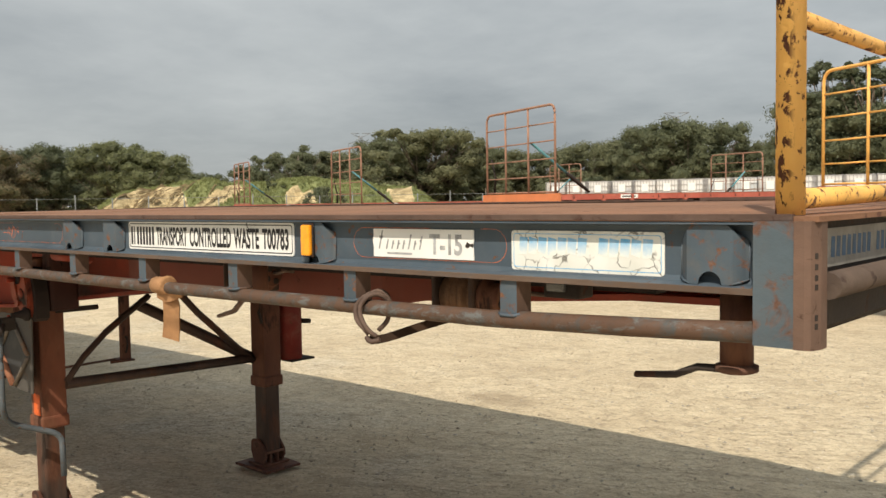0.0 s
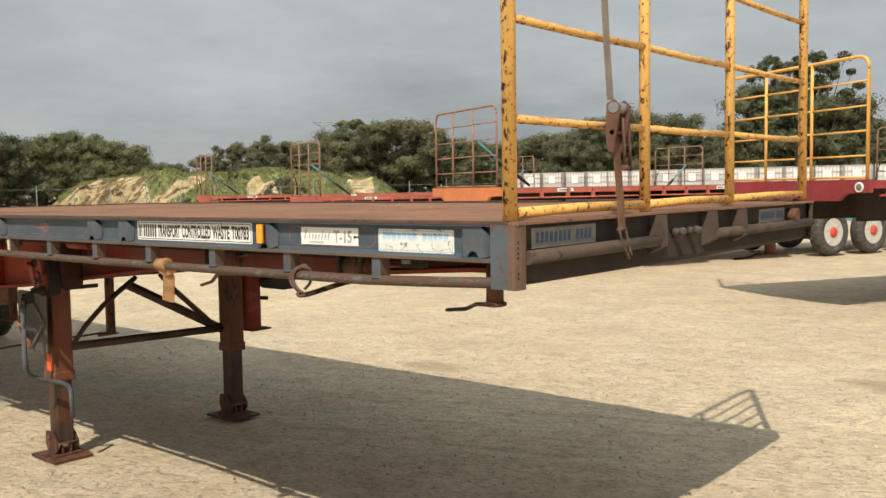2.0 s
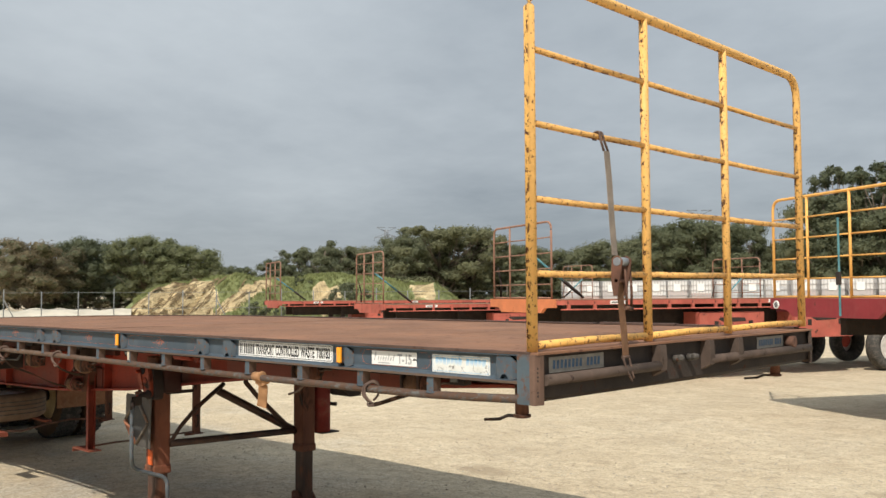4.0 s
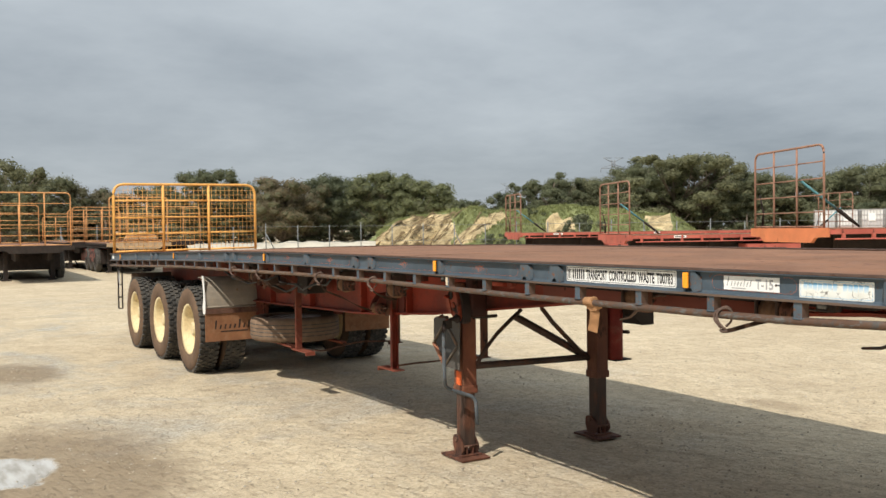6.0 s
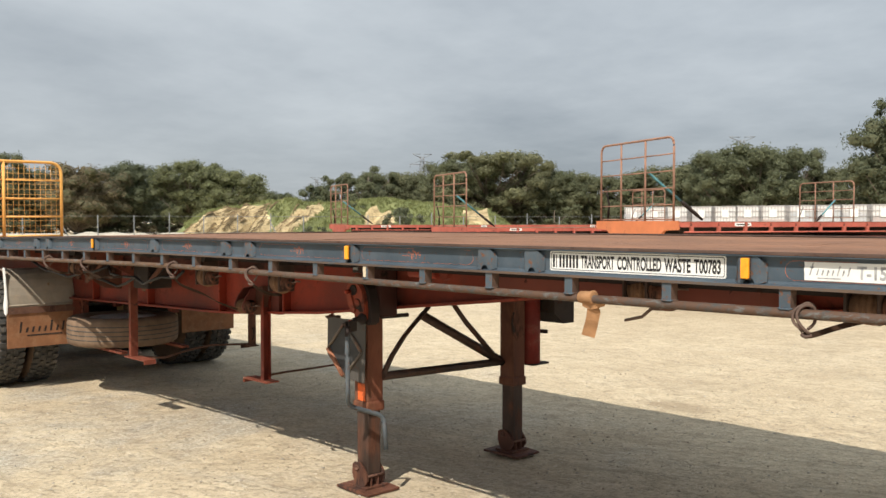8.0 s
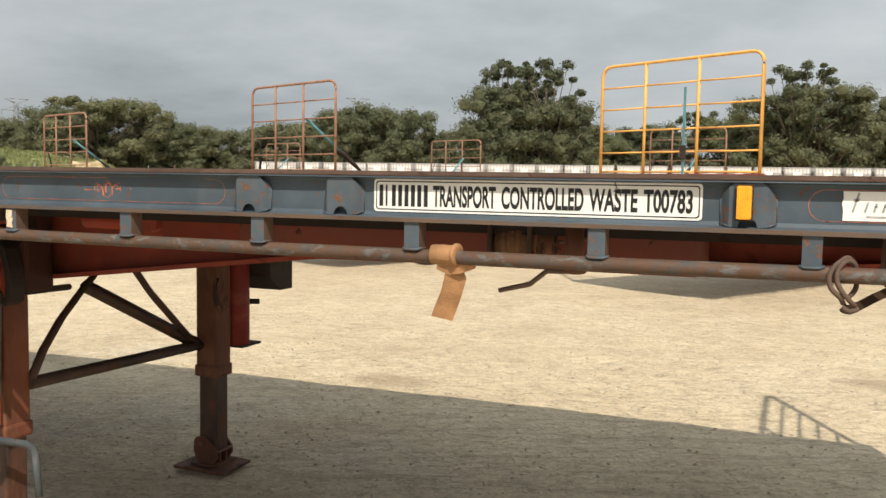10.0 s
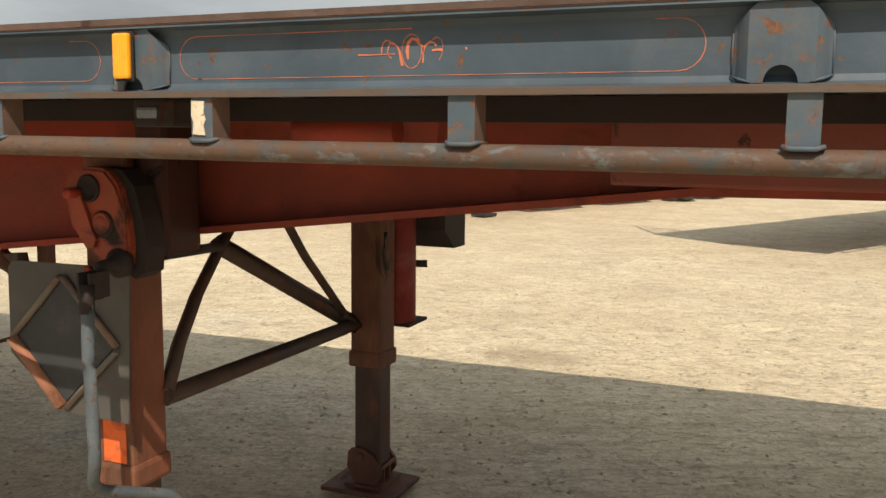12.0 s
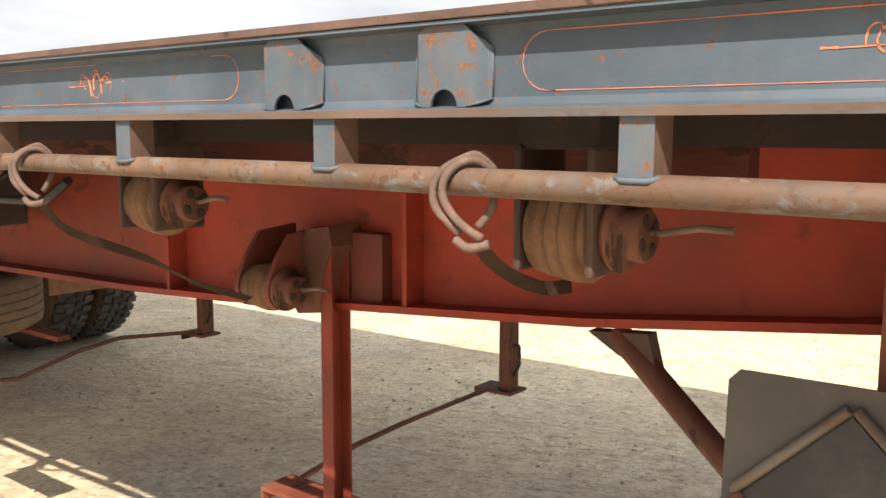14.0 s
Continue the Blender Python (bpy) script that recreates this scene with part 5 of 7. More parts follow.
part("gear_shaft_box", box(-3.540, -3.462, 0.462, 0.60, 1.00, 1.31, 0.02), paint("oily_maroon_steel", (0.040, 0.013, 0.010), 0.6, 0, 0.3, 7.0, 0.3, 12.0, (0.015, 0.010, 0.009), 0.4, (0.07, 0.022, 0.015)), nleg)
bm = bmesh.new()
for x in (-3.516, -3.487):
    bbox(bm, x - 0.003, x + 0.003, 0.262, 0.318, 0.938, 0.992, 0.001)
bbox(bm, -3.513, -3.484, 0.262, 0.300, 0.936, 0.941, 0)
part("crank_hinge", bm, M_DARK, nleg, "dark forked crank hinge")
turned("hinge_bolt", -3.531, 0.315, 0.989, [(0.011, 0.0), (0.011, 0.012), (0.008, 0.014), (0.002, 0.014)], M_ORANGE, 6)
part("crank_sleeve", tube([(-3.488, 0.259, 0.970), (-3.486, 0.252, 0.912)], 0.0150, 14), M_OILSHADE, nleg)
part("crank_handle", tube(rounded([(-3.488, 0.259, 0.968), (-3.479, 0.245, 0.85), (-3.470, 0.243, 0.60), (-3.520, 0.280, 0.525), (-3.459, 0.490, 0.446), (-3.430, 0.480, 0.262)], 0.05, 6), 0.0132, 12), M_CRANK, nleg, "bent grey steel crank handle")
part("cross_shaft", tube([(-3.495, 0.50, 1.001), (-3.482, 0.69, 1.001)], 0.012, 8), M_DARK, nleg)
part("side_gearbox", tube([(-3.535, 1.85, 0.59), (-3.535, 1.85, 1.12)], 0.062, 16), paint("dull_red_gear_case", (0.22, 0.035, 0.028), 0.6, 0, 0.25, 6, 0.2, 14), fleg, "dull red case on the leg")
part("side_stud", tube([(-3.52, 1.90, 0.80), (-3.455, 1.925, 0.80)], 0.014, 8), M_DARK, fleg)
part("case_foot", box(-3.60, -3.47, 1.80, 1.965, 0.578, 0.590, 0.002), M_DARK, fleg)
part("battery_box", plate([(1.90, 1.16), (2.11, 1.16), (2.11, 0.855), (2.0, 0.855), (1.90, 0.93)], 0, -3.60, -3.375), M_DARK, trailer)
# braces
part("leg_brace", tube([(-3.545, 0.555, 0.652), (-3.606, 1.64, 0.612)], 0.025, 4), M_INNER, trailer)
part("leg_brace", tube([(-3.548, 0.560, 0.660), (-3.590, 0.66, 0.752), (-3.640, 0.80, 0.850), (-3.690, 0.95, 0.930), (-3.735, 1.09, 1.000)], 0.019, 4), M_INNER, trailer)
part("leg_brace", tube([(-3.760, 1.05, 0.955), (-3.608, 1.655, 0.602)], 0.029, 4), M_INNER, trailer)
part("leg_brace", tube([(-3.61, 1.19, 1.02), (-3.612, 1.30, 0.900), (-3.612, 1.56, 0.665)], 0.019, 4), M_INNER, trailer)
part("brace_cross", box(-3.68, -3.56, 0.66, 1.68, 1.03, 1.10, 0.004), M_INNER, trailer)
part("leg_brace", tube([(-4.15, 0.64, 0.95), (-3.90, 0.62, 0.73), (-3.65, 0.58, 0.52)], 0.027, 4), M_LEG, trailer)
part("brace_gusset", plate([(-4.20, 0.945), (-4.08, 0.955), (-4.06, 0.88), (-4.14, 0.91)], 1, 0.625, 0.66), M_INNER, trailer)
part("hook_chain", tube([(-3.47, 1.60, 0.95), (-3.475, 1.59, 0.88), (-3.465, 1.60, 0.82)], 0.008, 6), M_DARK, trailer)

# placard holder: cut-corner plate with a diamond frame
plc = part("placard_plate", plate([(-3.836, 0.982), (-3.851, 0.966), (-3.855, 0.765), (-3.695, 0.641), (-3.515, 0.636), (-3.50, 0.985)], 1, 0.392, 0.397), M_PLACARD, trailer, "grey metal placard holder with diamond frame")
D = [(-3.685, 0.960), (-3.840, 0.806), (-3.690, 0.652), (-3.530, 0.806)]
part("placard_panel", plate([((x + 3.687) * 0.9 - 3.687, (z - 0.806) * 0.9 + 0.806) for x, z in D], 1, 0.388, 0.3915), M_SLATE, plc, "dark slate square panel")
for k in range(4):
    a, c = Vector((D[k][0], 0.385, D[k][1])), Vector((D[(k + 1) % 4][0], 0.385, D[(k + 1) % 4][1]))
    # lower left bar: rust, with the sunlight on it put into its orange
    part("placard_frame", tube([a.lerp(c, 0.03), c.lerp(a, 0.03)], 0.021 if k == 1 else 0.013, 4, 0.6), M_PLRUSTSUN if k == 1 else M_PLFRAME, plc)


# ---- signs and stickers on the side rail ----
def letters(text, height, width, m, material, parent, name="lettering", bold=0.032):
    """Raised flat letters of the built-in font, squeezed to a width; local x along the text, z up."""
    cu = bpy.data.curves.new("text", "FONT")
    cu.body = text
    cu.size = 1.0
    cu.extrude = 0.0
    cu.offset = bold
    tmp = bpy.data.objects.new("text", cu)
    scene.collection.objects.link(tmp)
    me = bpy.data.meshes.new_from_object(tmp.evaluated_get(bpy.context.evaluated_depsgraph_get()))
    bpy.data.objects.remove(tmp)
    bpy.data.curves.remove(cu)
    co = np.array([v.co[:] for v in me.vertices])
    lo, hi = co.min(0), co.max(0)
    bm = bmesh.new()
    bm.from_mesh(me)
    bpy.data.meshes.remove(me)
    for v in bm.verts:
        v.co = m @ Vector(((v.co.x - lo[0]) / (hi[0] - lo[0]) * width, 0, (v.co.y - lo[1]) / (hi[1] - lo[1]) * height))
    return part(name, bm, material, parent)


def round_rect(x0, x1, z0, z1, r, n=4):
    out = []
    for cx, cz, a0 in ((x1 - r, z1 - r, 0), (x0 + r, z1 - r, 90), (x0 + r, z0 + r, 180), (x1 - r, z0 + r, 270)):
        for k in range(n + 1):
            a = radians(a0 + 90 * k / n)
            out.append((cx + r * math.cos(a), cz + r * math.sin(a)))
    return out


def ring_plate(outer, inner, y0, y1):
    bm = bmesh.new()
    n = len(outer)
    a = [bm.verts.new((x, y0, z)) for x, z in outer]
    c = [bm.verts.new((x, y0, z)) for x, z in inner]
    for k in range(n):
        bm.faces.new((a[k], a[(k + 1) % n], c[(k + 1) % n], c[k]))
    return bm


sign = part("waste_sign", plate(round_rect(-1.860, -1.115, 1.348, 1.424, 0.008), 1, -0.0085, -0.0062), M_WHITE, trailer, "long white sign with narrow black lettering")
part("sign_border", ring_plate(round_rect(-1.855, -1.120, 1.3525, 1.4195, 0.007), round_rect(-1.8525, -1.1225, 1.355, 1.417, 0.006), -0.0088, -0.0088), M_BLACK, sign)
YS = -0.0090
# firm's name as plain bars
for k in range(8):
    x0 = -1.846 + 0.0161 * k
    part("name_bar", box(x0, x0 + (0.0098 if k != 1 else 0.0045), YS - 0.0002, YS, 1.3610, 1.4105, 0), M_BLACK, sign)
for text, x0, x1 in (("TRANSPORT", -1.711, -1.559), ("CONTROLLED", -1.546, -1.361), ("WASTE", -1.350, -1.246), ("T00783", -1.234, -1.134)):
    letters(text, 0.0495, x1 - x0, Matrix.Translation((x0, YS, 1.3610)), M_BLACK, sign)
part("sign_scratch", tube([(-1.297, -0.0092, 1.428), (-1.290, -0.0095, 1.412), (-1.297, -0.0092, 1.405), (-1.283, -0.0092, 1.409)], 0.0012, 4), M_DARK, sign)

st1 = part("fleet_sticker", plate([(-0.853, 1.3565), (-0.582, 1.3565), (-0.5825, 1.378), (-0.585, 1.384), (-0.5815, 1.392), (-0.582, 1.4135), (-0.8535, 1.4135), (-0.852, 1.40), (-0.855, 1.39), (-0.8525, 1.375)], 1, -0.0082, -0.0062), M_WHITE, trailer, "weathered white sticker with faded grey print")
bm = bmesh.new()
for k, (w_, h_) in enumerate(((0.016, 0.038), (0.004, 0.020), (0.011, 0.018), (0.012, 0.018), (0.011, 0.018), (0.012, 0.030), (0.011, 0.018), (0.008, 0.027))):
    x0 = -0.838 + 0.0155 * k + (0.006 if k else 0)
    plate_into(bm, [(x0, 1.373), (x0 + 0.004, 1.373), (x0 + 0.004 + h_ * 0.28, 1.373 + h_), (x0 + h_ * 0.28, 1.373 + h_)], 1, -0.0086, -0.0084)
    if k not in (1, 5):
        plate_into(bm, [(x0 + 0.003, 1.373 + h_ * 0.55), (x0 + w_ * 0.8, 1.373 + h_ * 0.55), (x0 + w_ * 0.9, 1.373 + h_ * 0.7), (x0 + 0.003, 1.373 + h_ * 0.7)], 1, -0.0086, -0.0084)
bbox(bm, -0.812, -0.742, -0.0086, -0.0084, 1.3625, 1.3665, 0)
part("name_scrawl", bm, M_GREYINK, st1, kind="stuff")
letters("T-15", 0.040, 0.085, Matrix.Translation((-0.695, -0.0086, 1.3645)), M_GREYINK, st1)
part("torn_hole", plate([(-0.604, 1.381), (-0.596, 1.379), (-0.590, 1.383), (-0.583, 1.380), (-0.584, 1.388), (-0.592, 1.387), (-0.598, 1.391)], 1, -0.0086, -0.0084), M_DARK, st1)

st2 = part("maker_sticker", plate(round_rect(-0.493, -0.191, 1.344, 1.414, 0.006), 1, -0.0082, -0.0062), M_CRACK, trailer, "cracked white sticker with faded blue band")
part("sticker_border", ring_plate(round_rect(-0.488, -0.196, 1.349, 1.409, 0.005), round_rect(-0.4868, -0.1972, 1.3502, 1.4078, 0.005), -0.0085, -0.0085), M_BLUEINK, st2)
for k in range(13):
    if k == 7:
        continue
    x0 = -0.476 + 0.0205 * k
    part("blue_block", plate([(x0, 1.371 + 0.003 * (k % 3)), (x0 + 0.0165, 1.372), (x0 + 0.0195, 1.4015 - 0.002 * (k % 2)), (x0 + 0.002, 1.4030)], 1, -0.0086, -0.0084), M_BLUEFADE, st2)
M_BLUEPRINT = paint("dull_blue_print", (0.05, 0.10, 0.17), 0.6, 0, 0.3, 30)
for y0, y1 in ((0.065, 0.415), (1.78, 2.09)):
    sf = part("front_sticker", box(0.0265, 0.0285, y0, y1, 1.362, 1.419, 0), M_FSTICK, trailer, "dull grey maker's sticker on the front beam", tilt=TILT)
    for k in range(13):
        if k != 8:
            ya = y0 + 0.02 + k * (y1 - y0 - 0.04) / 13
            part("print_block", plate([(ya, 1.376), (ya + 0.016, 1.375), (ya + 0.018, 1.406), (ya + 0.003, 1.407)], 0, 0.0287, 0.0289), M_BLUEPRINT, sf, tilt=TILT)

# marker lamps
for x in AMBERS:
    z = drop(x)
    lp = part("marker_lamp", box(x - 0.0145, x + 0.0145, -0.0445, -0.034, 1.354 + z, 1.421 + z, 0.004), M_AMBER, trailer, "amber reflector marker lamp")
    part("lamp_base", box(x - 0.017, x + 0.017, -0.0345, -0.0325, 1.351 + z, 1.424 + z, 0), M_DARK, lp)
for x, y in ((-3.122, 0.03), (-0.46, 0.09)):
    lp = part("clearance_lamp", box(x - 0.036, x + 0.044, y, y + 0.05, 1.284, 1.328, 0.006), M_DARK, trailer, "small side lamp with dusty clear lens")
    part("lamp_lens", box(x - 0.026, x + 0.016, y - 0.006, y + 0.002, 1.296, 1.316, 0.006), M_CLEAR, lp)


# pinstripe loops with a three-ring emblem
def stripe(pts, w=0.0017):
    bm = bmesh.new()
    vs = []
    for i, (x, z) in enumerate(pts):
        a, c = Vector(pts[max(i - 1, 0)]), Vector(pts[min(i + 1, len(pts) - 1)])
        d = (c - a).normalized()
        ww = w * (0.35 + 0.65 * abs(math.sin(x * 37 + z * 90 + i)))
        vs.append((bm.verts.new((x - d.y * ww / 2, -0.0068, z + d.x * ww / 2)), bm.verts.new((x + d.y * ww / 2, -0.0068, z - d.x * ww / 2))))
    for p, q in zip(vs, vs[1:]):
        bm.faces.new((p[0], p[1], q[1], q[0]))
    return bm


def loop(x0, x1, emblem=True):
    zo = drop((x0 + x1) / 2)
    z0, z1, r = 1.354 + zo, 1.4155 + zo, 0.03075
    lft = [(x0 + r + 0.01, z0)] + [(x0 + r - r * math.sin(a), (z0 + z1) / 2 - r * math.cos(a)) for a in [math.pi * k / 10 for k in range(11)]] + [(x0 + r + (x1 - x0) * 0.46 * k / 9, z1) for k in range(1, 10)]
    part("pinstripe", stripe(lft, 0.0013), M_PIN, trailer)
    rgt = [(x1 - r - 0.03 + 0.01 * k, z1) for k in range(3)] + [(x1 - r + r * math.sin(a), (z0 + z1) / 2 + r * math.cos(a)) for a in [math.pi * k / 10 for k in range(11)]]
    part("pinstripe", stripe(rgt, 0.0011), M_PIN, trailer)
    part("pinstripe", stripe([(x0 + r + (x1 - x0 - 2 * r) * k / 24, z0) for k in range(25)], 0.0010), M_PIN, trailer)
    if emblem:
        cx, cz, q = (x0 + x1) / 2, (z0 + z1) / 2 + 0.001, 0.000212
        for name, w, pts_ in EMBLEM:
            part(name, stripe([(cx + q * a, cz + q * b_) for a, b_ in pts_], w * 0.8), M_PIN, trailer)


# three brushed rings with side bars, in fifths of a millimetre from their middle
EMBLEM = (
    ("emblem_hook", 0.0026, ((-208, -15), (-208, 20), (-198, 55), (-178, 72), (-153, 70), (-158, 35), (-168, 5), (-158, -25), (-138, -42))),
    ("emblem_arch", 0.0058, ((-158, 50), (-133, 54), (-103, 37), (-83, 0), (-73, -50), (-63, -90))),
    ("emblem_ring", 0.0018, tuple((68 * math.cos(radians(a)), 105 * math.sin(radians(a))) for a in range(-60, 301, 20))),
    ("emblem_arch", 0.0068, ((-23, -50), (-31, 0), (-23, 50), (2, 76), (32, 70), (55, 45))),
    ("emblem_stem", 0.0046, ((52, 42), (77, 30), (79, -30), (77, -75))),
    ("emblem_arch", 0.0056, ((77, 0), (92, 32), (127, 54), (152, 46), (167, 30))),
    ("emblem_hook", 0.0020, ((142, 66), (167, 82), (197, 70), (212, 30), (207, -20), (187, -60))),
    ("emblem_dash", 0.0046, ((137, 2), (172, 6), (207, 4))),
    ("emblem_dash", 0.0036, ((-378, -15), (-345, -15), (-308, -16))),
    ("emblem_dash", 0.0018, ((-308, -17), (-200, -15), (-118, -13))),
    ("emblem_dash", 0.0040, ((360, 8), (372, 8))),
)
loop(-0.915, -0.505, False)
loop(-3.034, -2.280)
loop(-3.948, -3.185)
loop(-5.12, -4.41)
loop(-5.98, -5.33)
loop(-6.98, -6.28)
loop(-8.16, -7.42)
loop(-9.2, -8.4)


# ---- strap winches under the side rail ----
ARM = [(0.050 * math.cos(radians(a)), 0.050 * math.sin(radians(a))) for a in range(150, 361, 30)] + [(0.13, 0.07), (0.13, 0.13), (0.02, 0.12), (-0.02, 0.07)]


def winch(x, y, z, roll_r=0.062, tilt=0.0, mount=True):
    """Webbing rolled on a drum, ratchet end towards +x."""
    w = part("strap_winch", box(-0.012, 0.0, -0.055, 0.055, -0.05, 0.105, 0.006) if mount else plate(ARM, 0, -0.012, 0.0), M_INNER if mount else M_MAROONDK, trailer, "rusty strap winch with rolled webbing")
    w.matrix_basis = pose(x, y, z, 0, 0, tilt)
    part("webbing_roll", lathe_into(bmesh.new(), [(0.02, 0.0), (roll_r * 0.86, 0.002), (roll_r * 0.88, 0.012), (roll_r * 0.84, 0.0135), (roll_r, 0.015), (roll_r * 1.02, 0.030), (roll_r * 0.93, 0.032), (roll_r * 1.0, 0.034), (roll_r * 0.99, 0.050), (roll_r * 0.90, 0.052), (roll_r * 0.96, 0.054), (roll_r * 0.93, 0.070), (roll_r * 0.84, 0.072), (roll_r * 0.88, 0.084), (0.02, 0.086)], 22, pose(-0.012, 0, 0, 0, -90, 0)), M_WEBROLL, w)
    part("side_plate", box(-0.112, -0.100, -0.055, 0.055, -0.05, 0.105, 0.006) if mount else plate(ARM, 0, -0.112, -0.100), M_INNER if mount else M_MAROONDK, w)
    part("ratchet_wheel", lathe_into(bmesh.new(), [(0.045, 0.0), (0.048, 0.012), (0.030, 0.014), (0.034, 0.040), (0.030, 0.044)], 16, pose(0.0, 0, 0, 0, 90, 0)), M_LEG, w)
    for k in range(4):
        a = radians(90 * k + 30)
        bm = bmesh.new()
        lathe_into(bm, [(0.009, 0.0), (0.009, 0.0015), (0.005, 0.002)], 10, Matrix.Translation((0.043, 0.020 * math.cos(a), 0.020 * math.sin(a))) @ Matrix.Rotation(radians(90), 4, "Y"))
        part("ratchet_boss", bm, M_DARK, w)
    part("pawl", tube([(0.02, 0.01, 0.006), (0.06, 0.0, 0.004), (0.11, -0.008, 0.014), (0.15, -0.014, 0.014)], 0.0048, 6), M_ROPE, w)
    if mount:
        part("mount", box(-0.112, 0.0, -0.045, 0.05, 0.10, 0.145, 0.003), M_DARK, w)
    return w


winch(-3.913, 0.150, 1.190, 0.064)
winch(-4.79, 0.165, 1.182, 0.062)
winch(-6.9, 0.165, 1.165, 0.055)
winch(-0.655, 0.125, 1.272, 0.054)
winch(-1.52, 0.20, 1.275, 0.050)
winch(-4.885, 0.50, 0.965, 0.052, 0.0, False)
part("winch_arm", plate([(-4.945, 0.955), (-4.87, 1.095), (-4.80, 1.105), (-4.79, 1.06), (-4.82, 0.99), (-4.83, 0.91), (-4.90, 0.90)], 1, 0.552, 0.653), M_LEG, trailer, "orange winch bracket plate")


# ---- hooks, straps and webbing that hang on the trailer ----
def hook_set(x, strap_pts, label, sx=1.0):
    t = thing("strap_hook", label, "hook", "strap hooks")
    rx, ry, rz = x, -0.016, 1.252 + drop(x)
    for line in (((0.058, -0.016, -0.062), (0.040, -0.024, -0.052), (0.014, -0.029, -0.034), (-0.004, -0.029, -0.012), (-0.003, -0.025, 0.010), (0.008, -0.012, 0.026), (0.022, 0.004, 0.029), (0.032, 0.018, 0.016), (0.034, 0.022, -0.004)),
                 ((0.018, -0.018, -0.058), (0.004, -0.026, -0.045), (-0.014, -0.029, -0.028), (-0.020, -0.028, -0.006), (-0.012, -0.022, 0.016), (0.004, -0.006, 0.030), (0.018, 0.010, 0.036), (0.032, 0.020, 0.024), (0.036, 0.022, -0.002), (0.036, 0.014, -0.030), (0.030, 0.004, -0.052))):
        part("hook_bar", tube(smooth([(rx + 0.88 * a * (sx if a > 0.012 and c < -0.03 else 1), ry + b_, rz + 0.92 * c) for a, b_, c in line]), 0.0050, 8), M_ROPE, t)
    part("hook_eye", tube(smooth([(rx + 0.012 * sx, ry - 0.022, rz - 0.060), (rx + 0.034 * sx, ry - 0.022, rz - 0.068), (rx + 0.060 * sx, ry - 0.012, rz - 0.063)]), 0.0055, 8), M_ROPE, t)
    bm = bmesh.new()
    pts_ = smooth(strap_pts, 4)
    prev = None
    for i, p in enumerate(pts_):
        d = (pts_[min(i + 1, len(pts_) - 1)] - pts_[max(i - 1, 0)]).normalized()
        s = d.cross(Vector((0.25, -1, 0.1))).normalized() * 0.0088
        row = [bm.verts.new(p - s), bm.verts.new(p + s), bm.verts.new(p + s + Vector((0, 0.003, 0))), bm.verts.new(p - s + Vector((0, 0.003, 0)))]
        if prev:
            for k in range(4):
                bm.faces.new((prev[k], prev[(k + 1) % 4], row[(k + 1) % 4], row[k]))
        else:
            bm.faces.new(row)
        prev = row
    bm.faces.new(prev[::-1])
    part("webbing", bm, M_WEBDARK, t)
    return t


hook_set(-0.855, [(-0.847, -0.032, 1.192), (-0.838, -0.024, 1.186), (-0.815, 0.000, 1.192), (-0.785, 0.035, 1.206), (-0.745, 0.075, 1.222), (-0.715, 0.105, 1.232)], "rusty strap hook over the rub rail with black webbing", 0.6)
hook_set(-4.022, [(-3.985, -0.030, 1.186), (-3.985, -0.005, 1.165), (-3.985, 0.045, 1.140), (-3.98, 0.10, 1.122), (-3.975, 0.155, 1.118)], "rusty strap hook over the rub rail", 0.8)
hook_set(-4.965, [(-4.925, -0.025, 1.184), (-4.93, 0.03, 1.13), (-4.90, 0.16, 1.07), (-4.93, 0.30, 1.0), (-4.935, 0.44, 0.945)], "rusty strap hook with long webbing to a winch")
hook_set(-6.35, [(-6.30, -0.04, 1.18), (-6.25, 0.03, 1.13), (-6.2, 0.10, 1.12), (-6.1, 0.16, 1.13)], "rusty strap hook over the rub rail")
hook_set(-7.1, [(-7.05, -0.04, 1.17), (-7.0, 0.03, 1.13), (-6.98, 0.10, 1.12), (-6.95, 0.16, 1.12)], "rusty strap hook over the rub rail")

# tan webbing knotted round the rub rail
kn = thing("webbing_tie", "tan webbing strap knotted round the rub rail, end hanging", "strap")
bm = bmesh.new()
lathe_into(bm, [(0.018, -0.030), (0.0225, -0.028), (0.0235, 0.0), (0.0225, 0.020), (0.021, 0.026), (0.018, 0.028)], 18, pose(-1.678, -0.016, 1.2535, 0, 90, 0))
part("wrap", bm, M_WEB, kn)
part("wrap_edge", lathe_into(bmesh.new(), [(0.019, 0.0), (0.026, 0.002), (0.026, 0.008), (0.019, 0.010)], 18, pose(-1.652, -0.016, 1.255, 12, 90, 0)), M_WEB, kn)
